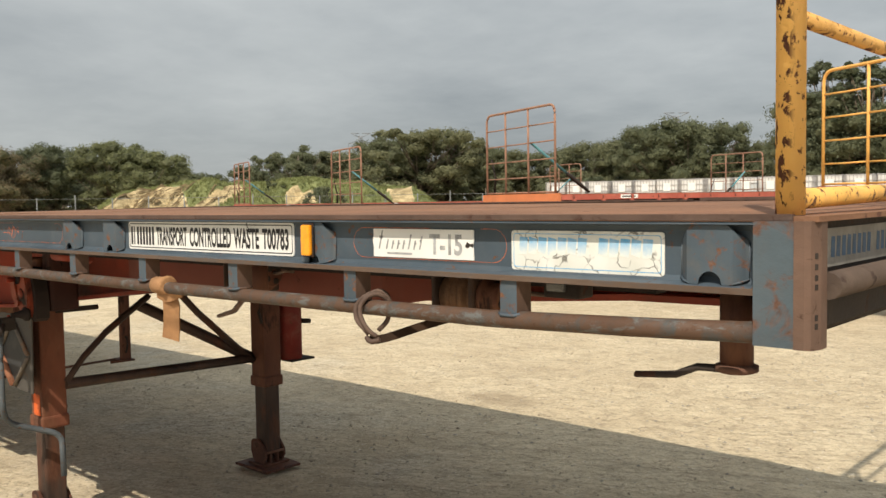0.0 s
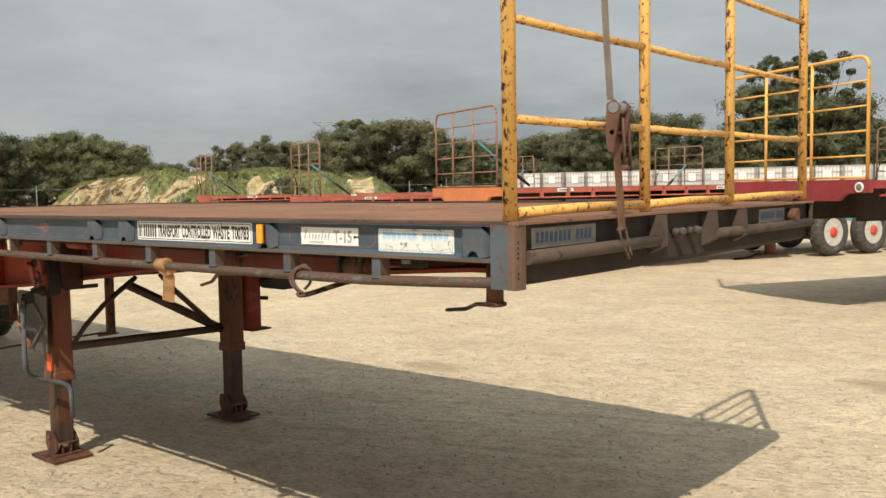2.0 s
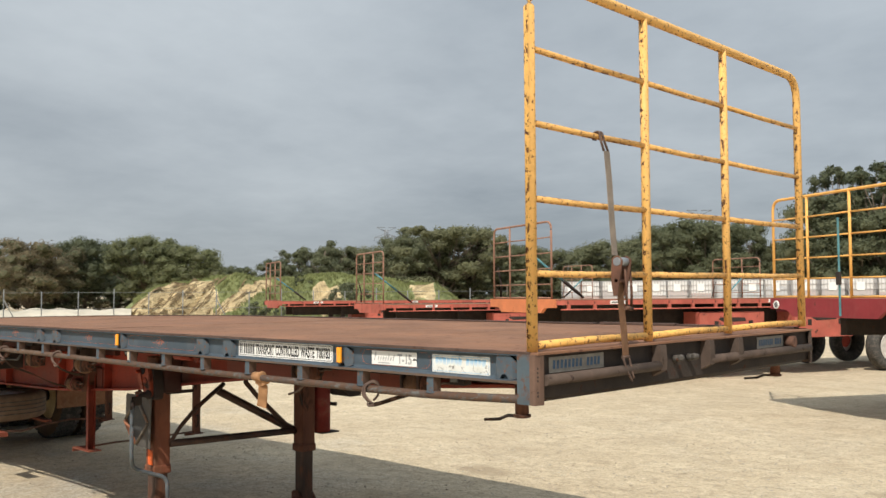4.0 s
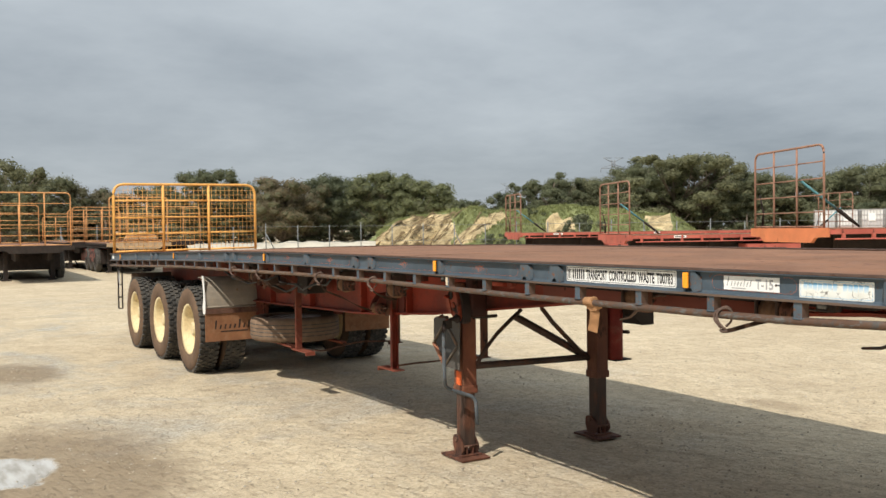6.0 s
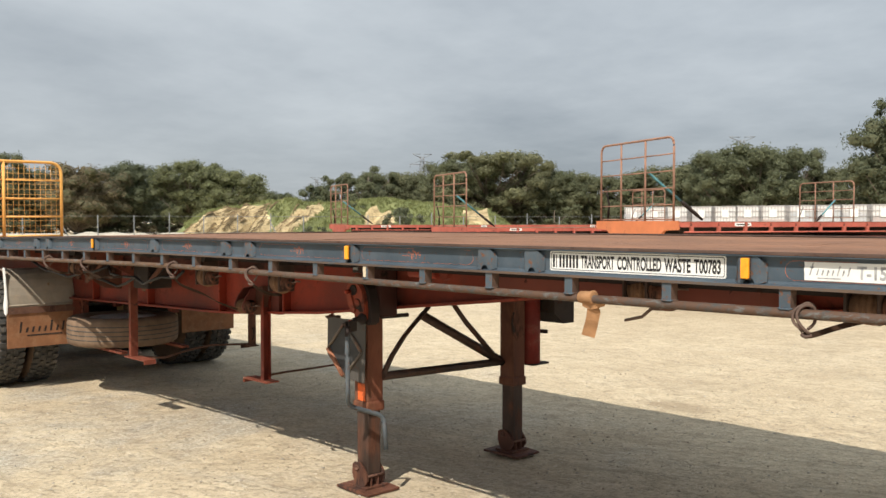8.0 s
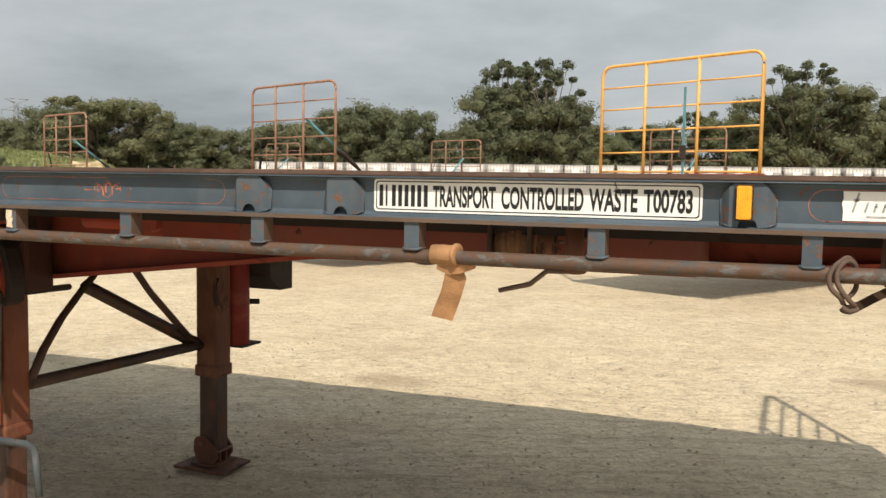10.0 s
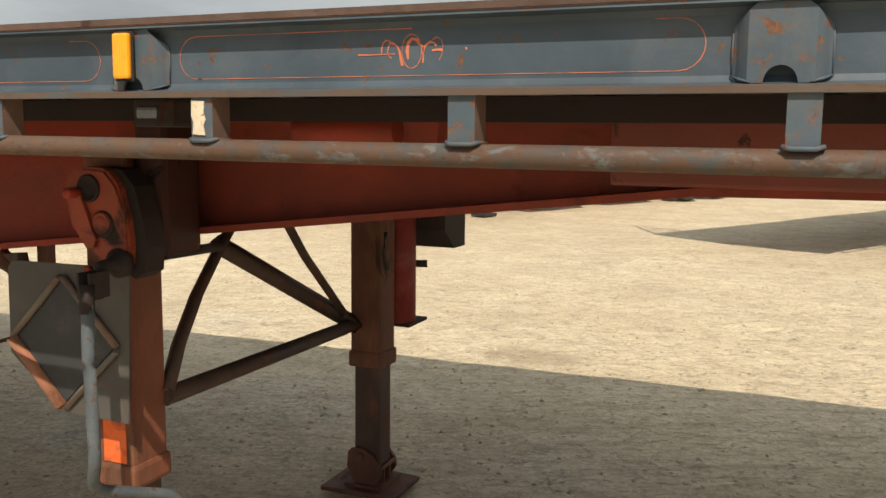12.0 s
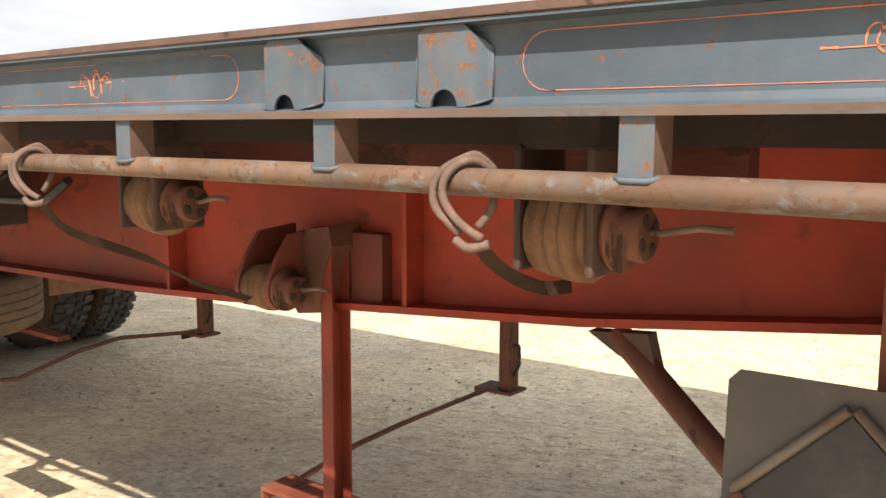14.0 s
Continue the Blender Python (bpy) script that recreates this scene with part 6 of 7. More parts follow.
for name, rows_ in (("hanging_end", [(-1.664, -0.006, 1.240, 0.021), (-1.652, -0.004, 1.205, 0.022), (-1.664, 0.002, 1.165, 0.021), (-1.680, 0.010, 1.130, 0.022), (-1.692, 0.014, 1.102, 0.022)]),
                    ("tucked_end", [(-1.690, -0.024, 1.232, 0.012), (-1.665, -0.016, 1.222, 0.014), (-1.635, -0.015, 1.224, 0.012), (-1.605, 0.0, 1.232, 0.008)])):
    bm = bmesh.new()
    prev = None
    for x, y, z, hw in rows_:
        sx, sz = (hw, -0.006) if name == "hanging_end" else (0.002, hw)
        wy = 0.6 * sx if name == "hanging_end" else 0.0
        row = [bm.verts.new((x - sx, y - wy, z - sz)), bm.verts.new((x + sx, y + wy - 0.004, z + sz)), bm.verts.new((x + sx - 0.002, y + wy, z + sz)), bm.verts.new((x - sx - 0.002, y - wy + 0.004, z - sz))]
        if prev:
            for k in range(4):
                bm.faces.new((prev[k], prev[(k + 1) % 4], row[(k + 1) % 4], row[k]))
        else:
            bm.faces.new(row)
        prev = row
    bm.faces.new(prev[::-1])
    part(name, bm, M_WEB, kn)

# ratchet strap on the front gate
rs = thing("ratchet_strap", "grey ratchet strap hooked on the yellow front gate", "strap")


def ribbon(rows_, hw, th=0.003):
    bm = bmesh.new()
    prev = None
    for x, y, z in rows_:
        row = [bm.verts.new((x, y - hw, z)), bm.verts.new((x, y + hw, z)), bm.verts.new((x + th, y + hw, z)), bm.verts.new((x + th, y - hw, z))]
        if prev:
            for k in range(4):
                bm.faces.new((prev[k], prev[(k + 1) % 4], row[(k + 1) % 4], row[k]))
        else:
            bm.faces.new(row)
        prev = row
    bm.faces.new(prev[::-1])
    return bm


part("upper_hook", tube(rounded([(0.03, 0.435, 2.215), (0.020, 0.430, 2.255), (0.012, 0.430, 2.295), (-0.018, 0.430, 2.290), (-0.016, 0.430, 2.262)], 0.012), 0.005, 8), M_ROPE, rs)
part("upper_hook", tube(rounded([(0.03, 0.465, 2.215), (0.020, 0.455, 2.255), (0.012, 0.448, 2.295), (-0.018, 0.446, 2.290), (-0.016, 0.446, 2.262)], 0.012), 0.005, 8), M_ROPE, rs)
part("upper_webbing", ribbon([(0.030, 0.452, 2.215), (0.034, 0.462, 2.10), (0.038, 0.470, 1.95), (0.044, 0.478, 1.80)], 0.019), M_WEBGREY, rs)
for y in (0.468, 0.532):
    part("ratchet_cheek", plate([(0.035, 1.700), (0.040, 1.790), (0.066, 1.800), (0.088, 1.780), (0.080, 1.735), (0.062, 1.640), (0.045, 1.640)], 1, y - 0.003, y + 0.003), M_RUST, rs)
part("ratchet_spool", tube([(0.064, 0.462, 1.775), (0.064, 0.540, 1.775)], 0.017, 12), M_GALV, rs)
part("ratchet_bar", tube([(0.058, 0.465, 1.700), (0.058, 0.535, 1.700)], 0.008, 8), M_RUST, rs)
for y in (0.512, 0.548):
    part("ratchet_handle", tube([(0.070, y, 1.745), (0.074, y + 0.004, 1.66), (0.070, y + 0.008, 1.590)], 0.0055, 6), M_RUST, rs)
part("ratchet_grip", tube([(0.070, 0.510, 1.592), (0.070, 0.562, 1.588)], 0.009, 8), M_RUST, rs)
part("lower_webbing", ribbon([(0.046, 0.502, 1.75), (0.050, 0.508, 1.62), (0.056, 0.518, 1.50), (0.058, 0.525, 1.395)], 0.021), M_WEBROLL, rs)
part("lower_hook", tube(rounded([(0.060, 0.505, 1.398), (0.064, 0.510, 1.372), (0.070, 0.520, 1.340), (0.074, 0.548, 1.302), (0.066, 0.552, 1.310), (0.060, 0.550, 1.325)], 0.012), 0.005, 8), M_ROPE, rs)
part("lower_hook", tube(rounded([(0.060, 0.545, 1.398), (0.064, 0.550, 1.372), (0.070, 0.552, 1.340), (0.076, 0.556, 1.312)], 0.012), 0.005, 8), M_ROPE, rs)
part("hook_crossbar", tube([(0.060, 0.500, 1.398), (0.060, 0.550, 1.398)], 0.006, 6), M_ROPE, rs)

# ---- loose stones and twigs on the yard ----
bm = bmesh.new()
for _ in range(9000):
    x, y = random.uniform(-11, 3), random.uniform(-2.6, 8.5)
    s = random.choice((0.004, 0.005, 0.006, 0.008, 0.012)) * random.uniform(0.7, 1.3)
    vs = [bm.verts.new((x + s * a * random.uniform(0.7, 1.2), y + s * b_ * random.uniform(0.7, 1.2), s * c * random.uniform(0.5, 0.9) - 0.006)) for a, b_, c in ((1, 0, 0.3), (0, 1, 0.3), (-1, 0, 0.3), (0, -1, 0.3), (0.1, 0.1, 1.0))]
    for k in range(4):
        bm.faces.new((vs[k], vs[(k + 1) % 4], vs[4]))
    bm.faces.new(vs[:4])
solo("loose_stones", bm, paint("pale_stones", (0.36, 0.32, 0.26), 0.9, 0, 0.5, 9.0), "small loose stones on the sandy yard", "stones", kind="stuff")


# ---- background: parked trailers ----
def ring_of(prof, n):
    """A closed profile turned round the z axis, open in the middle."""
    bm = bmesh.new()
    rings = [[bm.verts.new((r * math.cos(2 * math.pi * k / n), r * math.sin(2 * math.pi * k / n), hh)) for k in range(n)] for r, hh in prof]
    for a, c in zip(rings, rings[1:] + rings[:1]):
        for k in range(n):
            f = bm.faces.new((a[k], a[(k + 1) % n], c[(k + 1) % n], c[k]))
            f.smooth = True
    return bm


def parked_trailer(label, m, length, zdeck, body, gate_mat, bolster, gates, group="parked trailers", legs=True, boxes=True, wheels=True, box_mat=None, axles=None, gw=1.0):
    """Local frame: gate end at x = 0, bed along +x, width along y."""
    t = thing("parked_trailer", label, "trailer", group, m)
    h = 1.22
    bm = bmesh.new()
    bbox(bm, 0.0, length, -h, h, zdeck - 0.012, zdeck, 0)
    part("bed", bm, M_DECK, t)
    for s in (-1, 1):
        part("side_beam", plate([(s * h, zdeck - 0.006), (s * h, zdeck - 0.095), (s * (h - 0.06), zdeck - 0.095), (s * (h - 0.06), zdeck - 0.016)], 0, 0.02, length - 0.02), body, t)
        part("rope_rail", tube([(0.1, s * (h + 0.03), zdeck - 0.175), (length - 0.1, s * (h + 0.03), zdeck - 0.175)], 0.014, 6), body, t)
        br = part("rail_bracket", box(0.25, 0.30, s * h - 0.02, s * h + 0.035, zdeck - 0.185, zdeck - 0.02, 0), body, t)
        for k in range(1, int(length / 0.55)):
            again(br, Matrix.Translation((0.55 * k, 0, 0)))
        part("main_beam", box(0.6, length - 0.2, s * 0.5 - 0.06, s * 0.5 + 0.06, zdeck - 0.50, zdeck - 0.02, 0), M_DARK, t)
        if boxes:
            for x0 in (3.2, 5.6):
                b = part("tool_box", box(x0, x0 + 1.6, s * (h - 0.5), s * (h - 0.02), zdeck - 0.80, zdeck - 0.26, 0.01), box_mat or body, t)
                part("painted_mark", plate([(x0 + 0.45, zdeck - 0.40), (x0 + 0.50, zdeck - 0.36), (x0 + 1.10, zdeck - 0.37), (x0 + 1.14, zdeck - 0.44), (x0 + 0.60, zdeck - 0.46)], 1, s * (h - 0.02) - 0.003, s * (h - 0.02) + 0.003), M_DARK, b)
                for q in (0.35, 1.2):
                    part("latch", box(x0 + q, x0 + q + 0.10, s * (h - 0.02) - 0.008, s * (h - 0.02) + 0.008, zdeck - 0.55, zdeck - 0.43, 0), M_DARK, b)
        if legs:
            lg = part("support_leg", box(2.3, 2.44, s * 0.75 - 0.07, s * 0.75 + 0.07, 0.05, zdeck - 0.15, 0.01), M_DARK, t)
            part("leg_foot", box(2.22, 2.52, s * 0.75 - 0.15, s * 0.75 + 0.15, 0.0, 0.05, 0.005), M_DARK, lg)
    part("end_bolster", plate([(-h, zdeck + 0.01), (h, zdeck + 0.01), (h, zdeck - 0.14), (h * 0.72, zdeck - 0.15), (h * 0.62, zdeck - 0.24), (-h * 0.62, zdeck - 0.24), (-h * 0.72, zdeck - 0.15), (-h, zdeck - 0.14)], 0, -0.03, 0.03), bolster, t)
    for gx, gz, gm, brace in gates:
        g = new("gate")
        g.parent = t
        ys = [gw * q for q in (-1.10, -0.30, 0.44, 1.10)]
        n = 5
        zs = [zdeck + (gz - zdeck) * k / n for k in range(1, n)]
        gate_bars(g, ys, zs, gz, gm, gm, 0.021, 0.012, 0.16, zdeck + 0.01, gm, gx, 6)
        if brace:
            up_, lo_ = Vector((gx + 0.02, -0.36, zdeck + 0.60 * (gz - zdeck))), Vector((gx + brace, -0.46, zdeck + 0.03))
            part("brace_strap", tube([up_, up_.lerp(lo_, 0.64)], 0.040, 4, 0.6), M_TEAL, g, "teal webbing brace")
            part("brace_ratchet", tube([up_.lerp(lo_, 0.58), up_.lerp(lo_, 0.66), up_.lerp(lo_, 0.86), lo_], [0.03, 0.055, 0.05, 0.028], 6, 0.6), M_DARK, g)
            part("dark_strap", tube([(gx + 0.02, 0.98, zdeck + 0.45 * (gz - zdeck)), (gx + 0.10 * brace, 1.0, zdeck + 0.22 * (gz - zdeck)), (gx + 0.12 * brace, 1.08, zdeck + 0.02)], 0.022, 4, 0.5), M_DARK, g)
    if body is M_RED:
        for x0, w in ((1.15, 0.34), (4.9, 0.22), (9.4, 0.30)):
            pl = part("marker_plate", box(x0, x0 + w, -h - 0.006, -h, zdeck - 0.080, zdeck - 0.020, 0), M_WHITE, t, "small pale marker plate")
            part("plate_bar", box(x0 + 0.03, x0 + w - 0.05, -h - 0.008, -h - 0.006, zdeck - 0.060, zdeck - 0.040, 0), M_DARK, pl)
    if wheels:
        for x in axles or (length - 2.9, length - 1.7):
            for s in (-1, 1):
                w = new("wheel")
                w.parent = t
                w.matrix_basis = Matrix.Translation((x, s * (h - 0.14), 0.5)) @ Matrix.Rotation(radians(-90 if s > 0 else 90), 4, "X")
                prof = [(0.29, -0.11), (0.40, -0.13), (0.48, -0.11), (0.50, -0.07), (0.50, 0.07), (0.48, 0.11), (0.40, 0.13), (0.29, 0.11)]
                part("tyre", ring_of(prof, 26), M_TYRE, w)
                part("rim", lathe_into(bmesh.new(), [(0.08, 0.055), (0.22, 0.06), (0.26, 0.09), (0.285, 0.125), (0.30, 0.118)], 22, Matrix.Identity(4)), M_RIMRED if body is not M_DARK else M_DARK, w)
                part("hub", lathe_into(bmesh.new(), [(0.17, 0.05), (0.15, 0.08), (0.09, 0.15), (0.05, 0.17)], 12, Matrix.Identity(4)), M_HUBRED if body is not M_DARK else M_DARK, w)
        part("rear_skirt", box(length - 0.04, length, -h, h, zdeck - 0.26, zdeck - 0.013, 0.005), body, t)
    return t


# echelon of red trailers, each with a gate at both ends
for cx, cy, zd, gz in ((-8.53, 10.53, 1.55, 2.945), (-16.25, 13.53, 1.40, 2.80), (-24.5, 16.2, 1.45, 2.83)):
    bol = M_TANGER if cx > -10 else M_RED
    parked_trailer("faded red flatbed trailer with rusty brown pipe gates", pose(cx, cy, 0, 0, 0, 68), 12.9, zd, M_RED, M_BROWNGATE, bol, [(0.0, gz, M_BROWNGATE, 1.08), (12.85, gz, M_BROWNGATE, -1.0)], axles=(8.3, 9.6, 10.9))
mt = parked_trailer("maroon flatbed trailer with a bright yellow pipe gate", pose(-2.37, 9.35, 0, 0, 0, 61.7), 12.9, 1.565, M_MAROON, M_YELLOW2, M_MAROON, [(0.0, 2.965, M_YELLOW2, 0)], gw=1.055, boxes=False, legs=False)
for y in (-0.95, 0.95):
    lamp = part("marker_lamp", lathe_into(bmesh.new(), [(0.040, 0), (0.036, 0.02), (0.018, 0.026)], 14, pose(-0.03, y * 1.14, 1.485, 0, -90, 0)), M_CLEAR, mt)
    part("lamp_ring", lathe_into(bmesh.new(), [(0.058, 0), (0.058, 0.016), (0.046, 0.020), (0.042, 0.004)], 16, pose(-0.031, y * 1.14, 1.485, 0, -90, 0)), M_WHITE, lamp, "pale lamp ring")
part("gate_strap", box(-0.045, -0.04, -0.175, -0.140, 1.35, 2.62, 0), M_TEAL, mt, "teal strap hanging on the gate")
part("strap_ratchet", box(-0.07, -0.04, -0.195, -0.120, 1.75, 1.92, 0.008), M_DARK, mt)

# dark trailers at the far end of the yard
for cx, cy, L, gz in ((-30.2, 0.95, 11, 2.98), (-40.2, 4.6, 11, 2.65), (-34.3, 5.2, 11, 3.02), (-41.5, 8.6, 11, 2.85)):
    dk = parked_trailer("dark flatbed trailer with orange pipe gates at the yard's end", pose(cx, cy, 0, 0, 0, 178), L, 1.22, M_DARK, M_ORGATE, M_TAN if cy == 5.2 else M_DARK, [(0.0, gz, M_ORGATE, 0), (L - 0.1, gz - 0.1, M_ORGATE, 0)], "dark trailers", box_mat=M_MAROONDK, axles=(3.2, 4.4, 5.6))
    # dark block added for axle mass and shade; hides sunlit ground behind
    part("undercarriage", box(2.7, L - 1.0, -1.05, 1.05, 0.34, 0.92, 0.02), M_DARK, dk)

load = thing("slat_stack", "stack of pale orange steel slats on a parked trailer", "stack", m=pose(-34.45, 5.25, 1.225, 0, 0, 178))
for k in range(5):
    for q in range(3 if k < 4 else 2):
        part("slat", box(0.10 + 0.26 * q, 0.32 + 0.26 * q, -0.85 + 0.06 * k, 0.55 - 0.05 * k, 0.075 * k, 0.075 * k + 0.055, 0.006), M_TAN if k % 2 == 0 else M_ORGATE, load)
for y in (-1.0, -0.2, 0.75):
    part("bearer", box(0.05, 0.95, y - 0.05, y + 0.05, 0.375, 0.455, 0.006), M_TAN, load)

# ---- stacked liquid totes ----
tote = thing("ibc_tote", "caged white plastic liquid tote on a teal pallet", "tote", "row of totes")
part("bottle", box(-0.48, 0.48, -0.48, 0.48, 0.15, 1.13, 0.05), M_IBC, tote)
bm = bmesh.new()
for k in range(8):
    a = -0.50 + k / 7
    for s in (-0.5, 0.5):
        bbox(bm, a - 0.011, a + 0.011, s - 0.011, s + 0.011, 0.13, 1.14, 0)
        bbox(bm, s - 0.011, s + 0.011, a - 0.011, a + 0.011, 0.13, 1.14, 0)
for k in range(5):
    z = 0.16 + 0.24 * k
    for s in (-0.5, 0.5):
        bbox(bm, -0.5, 0.5, s - 0.011, s + 0.011, z - 0.011, z + 0.011, 0)
        bbox(bm, s - 0.008, s + 0.008, -0.5, 0.5, z - 0.008, z + 0.008, 0)
part("cage", bm, M_CAGE, tote)
bm = bmesh.new()
bbox(bm, -0.5, 0.5, -0.5, 0.5, 0.10, 0.14, 0)
for s in (-0.42, 0, 0.42):
    bbox(bm, -0.5, 0.5, s - 0.06, s + 0.06, 0.0, 0.10, 0)
part("pallet", bm, M_PALLET, tote)
part("label_plate", box(-0.16, 0.16, -0.515, -0.511, 0.60, 0.95, 0), M_WHITE, tote)
part("screw_cap", lathe_into(bmesh.new(), [(0.11, 1.12), (0.11, 1.16), (0.09, 1.165)], 12, Matrix.Identity(4)), M_DARK, tote)
tpos = []
for k in range(40):
    d = Vector((51.0, 6.5, 0)).normalized()
    p = Vector((-25.0, 35.4, 0)) + d * (1.15 * k) + Vector((0, random.uniform(-0.12, 0.12), 0))
    tpos += [(p, 0.0), (p, 1.165)]
tote.matrix_basis = pose(*tpos[0][0], 0, 0, 7.8)
for p, z in tpos[1:]:
    copy_thing(tote, pose(p.x, p.y, z, 0, 0, 7.8 + random.uniform(-2.5, 2.5)))


# ---- mound, bank, fence ----
def polar(az, d, z=0.0):
    """A place at a bearing and distance from the camera's way."""
    return Vector((0.6 + d * math.cos(radians(az)), -2.5 + d * math.sin(radians(az)), z))


def mound_height(az, d):
    # profile along the bearing: steep left flank, long broken crest
    crest = np.interp(az, [127, 130, 132, 132.8, 133.5, 134.7, 136.5, 139.7, 141.4, 142.8, 144.9, 146.9, 148.6, 149.7, 151.2, 152.1, 152.7, 153.4, 154.3], [0, 0.2, 1.2, 1.95, 2.55, 2.75, 3.05, 3.15, 3.25, 3.15, 2.95, 2.95, 2.65, 2.45, 2.3, 1.7, 1.2, 0.6, 0])
    crest = crest * 0.92
    front = max(0.0, min(1.0, (d - 50) / 7.5))
    back = max(0.0, min(1.0, (82 - d) / 12))
    f = front * front * (3 - 2 * front)
    p = polar(az, d)
    lump = 0.55 * noise.noise(Vector((p.x * 0.16, p.y * 0.16, 2))) + 0.22 * noise.noise(Vector((p.x * 0.6, p.y * 0.6, 4))) + 0.10 * noise.noise(Vector((p.x * 1.6, p.y * 1.6, 7)))
    # rain gullies that run down the front
    g = abs(noise.noise(Vector((az * 1.2 + 0.72 * d, d * 0.10, 9)))) + 0.5 * abs(noise.noise(Vector((az * 2.6 + 1.5 * d, d * 0.22, 3))))
    face = 4 * front * (1 - front)
    q = (d * 0.72 + az * 1.15) * 0.95
    ledge = (0.5 - abs(noise.noise(Vector((q, az * 0.22, 21))))) + 0.5 * (0.5 - abs(noise.noise(Vector((q * 2.3, az * 0.5, 31)))))
    ledge = (ledge - 0.55) * 1.05 * math.sqrt(front * (1 - front) * 4 + 0.02) * min(1.0, crest)
    return ledge + crest * f * back * (1 + 0.25 * lump) + lump * 0.35 * min(1.0, crest) * f + (g - 0.35) * 0.95 * face * min(1.0, crest)


def bareness(a, d, h):
    """Where the sand lies open: the eroded flank and a few slips."""
    p = polar(a, d)
    b = 0.22 + 0.16 * noise.noise(p * 0.5) + 0.20 * noise.noise(Vector((a * 1.3 + 0.3 * d, d * 0.12, 5)))
    a += 0.35 * noise.noise(p * 0.45)
    # the torn left end, a slip that slants down from the crest, and two small ones
    b += max(0.0, min(1.0, (a - 147.2 + 0.5 * noise.noise(p * 1.1)) / 0.9)) * max(0.0, min(1.0, (57.6 - d) / 0.8)) * (0.85 if d > 51.3 else 0.25 + 0.6 * noise.noise(p * 0.6))
    slip = 147.1 - 0.80 * (d - 52.6)
    b += 0.62 * math.exp(-((a - slip) / 0.80) ** 4 - ((d - 54.0) / 1.9) ** 4)
    for a0, d0, sa, sd, amt in ((140.6, 54.0, 0.85, 1.5, 0.75), (134.3, 56.0, 0.8, 2.2, 0.75)):
        b += amt * math.exp(-((a - a0) / sa) ** 4 - ((d - d0) / sd) ** 4)
    return b


def build_mound():
    bm = bmesh.new()
    bare = bm.verts.layers.float.new("bare")
    streak = bm.verts.layers.float.new("streak")
    azs = [126.5 + 0.13 * k for k in range(223)]
    ds = [49.0 + 0.22 * k for k in range(60)] + [62.2 + 0.6 * k for k in range(35)]
    rows = []
    for a in azs:
        row = []
        for d in ds:
            h = mound_height(a, d)
            v = bm.verts.new(polar(a, d, h - 0.06))
            b = bareness(a, d, h)
            v[bare] = b
            # root and soil ledges that slant across the open sand
            q = h * 2.2 + a * 1.25 + 0.5 * noise.noise(v.co * 0.5)
            r_ = 1 - 3.2 * abs(noise.noise(Vector((q, a * 0.30, d * 0.05)))) + 0.7 * noise.noise(v.co * 1.3)
            v[streak] = max(0.0, min(1.0, r_)) * 0.30
            row.append(v)
        rows.append(row)
    for r0, r1 in zip(rows, rows[1:]):
        for k in range(len(ds) - 1):
            f = bm.faces.new((r0[k], r0[k + 1], r1[k + 1], r1[k]))
            f.smooth = True
    return solo("sand_mound", bm, M_MOUND, "long sand mound with eroded pale faces and green grass", "mound", kind="structure")


build_mound()


def tufts(n, place, size, mat_, name, label):
    bm = bmesh.new()
    for _ in range(n):
        p = place()
        if p is None:
            continue
        s = size * random.uniform(0.5, 1.4)
        for _b in range(4):
            a = random.uniform(0, 6.28)
            lean = Vector((math.cos(a), math.sin(a), 0)) * s * random.uniform(0.1, 0.7)
            side_v = Vector((-math.sin(a), math.cos(a), 0)) * s * 0.16
            q = p + Vector((random.uniform(-1, 1), random.uniform(-1, 1), 0)) * s * 0.5
            v = [bm.verts.new(q - side_v), bm.verts.new(q + side_v), bm.verts.new(q + lean + Vector((0, 0, s)))]
            bm.faces.new(v)
    return solo(name, bm, mat_, label, "grass", kind="stuff")


def on_mound():
    a, d = random.uniform(129, 152.5), random.uniform(50, 66)
    h = mound_height(a, d)
    if bareness(a, d, h) > 0.40:
        return None
    return polar(a, d, h - 0.08)


def on_verge():
    a = random.uniform(128, 162)
    d = 46.0 + random.uniform(-0.8, 1.6)
    return polar(a, d, -0.03) if noise.noise(polar(a, d) * 0.12) > -0.1 else None


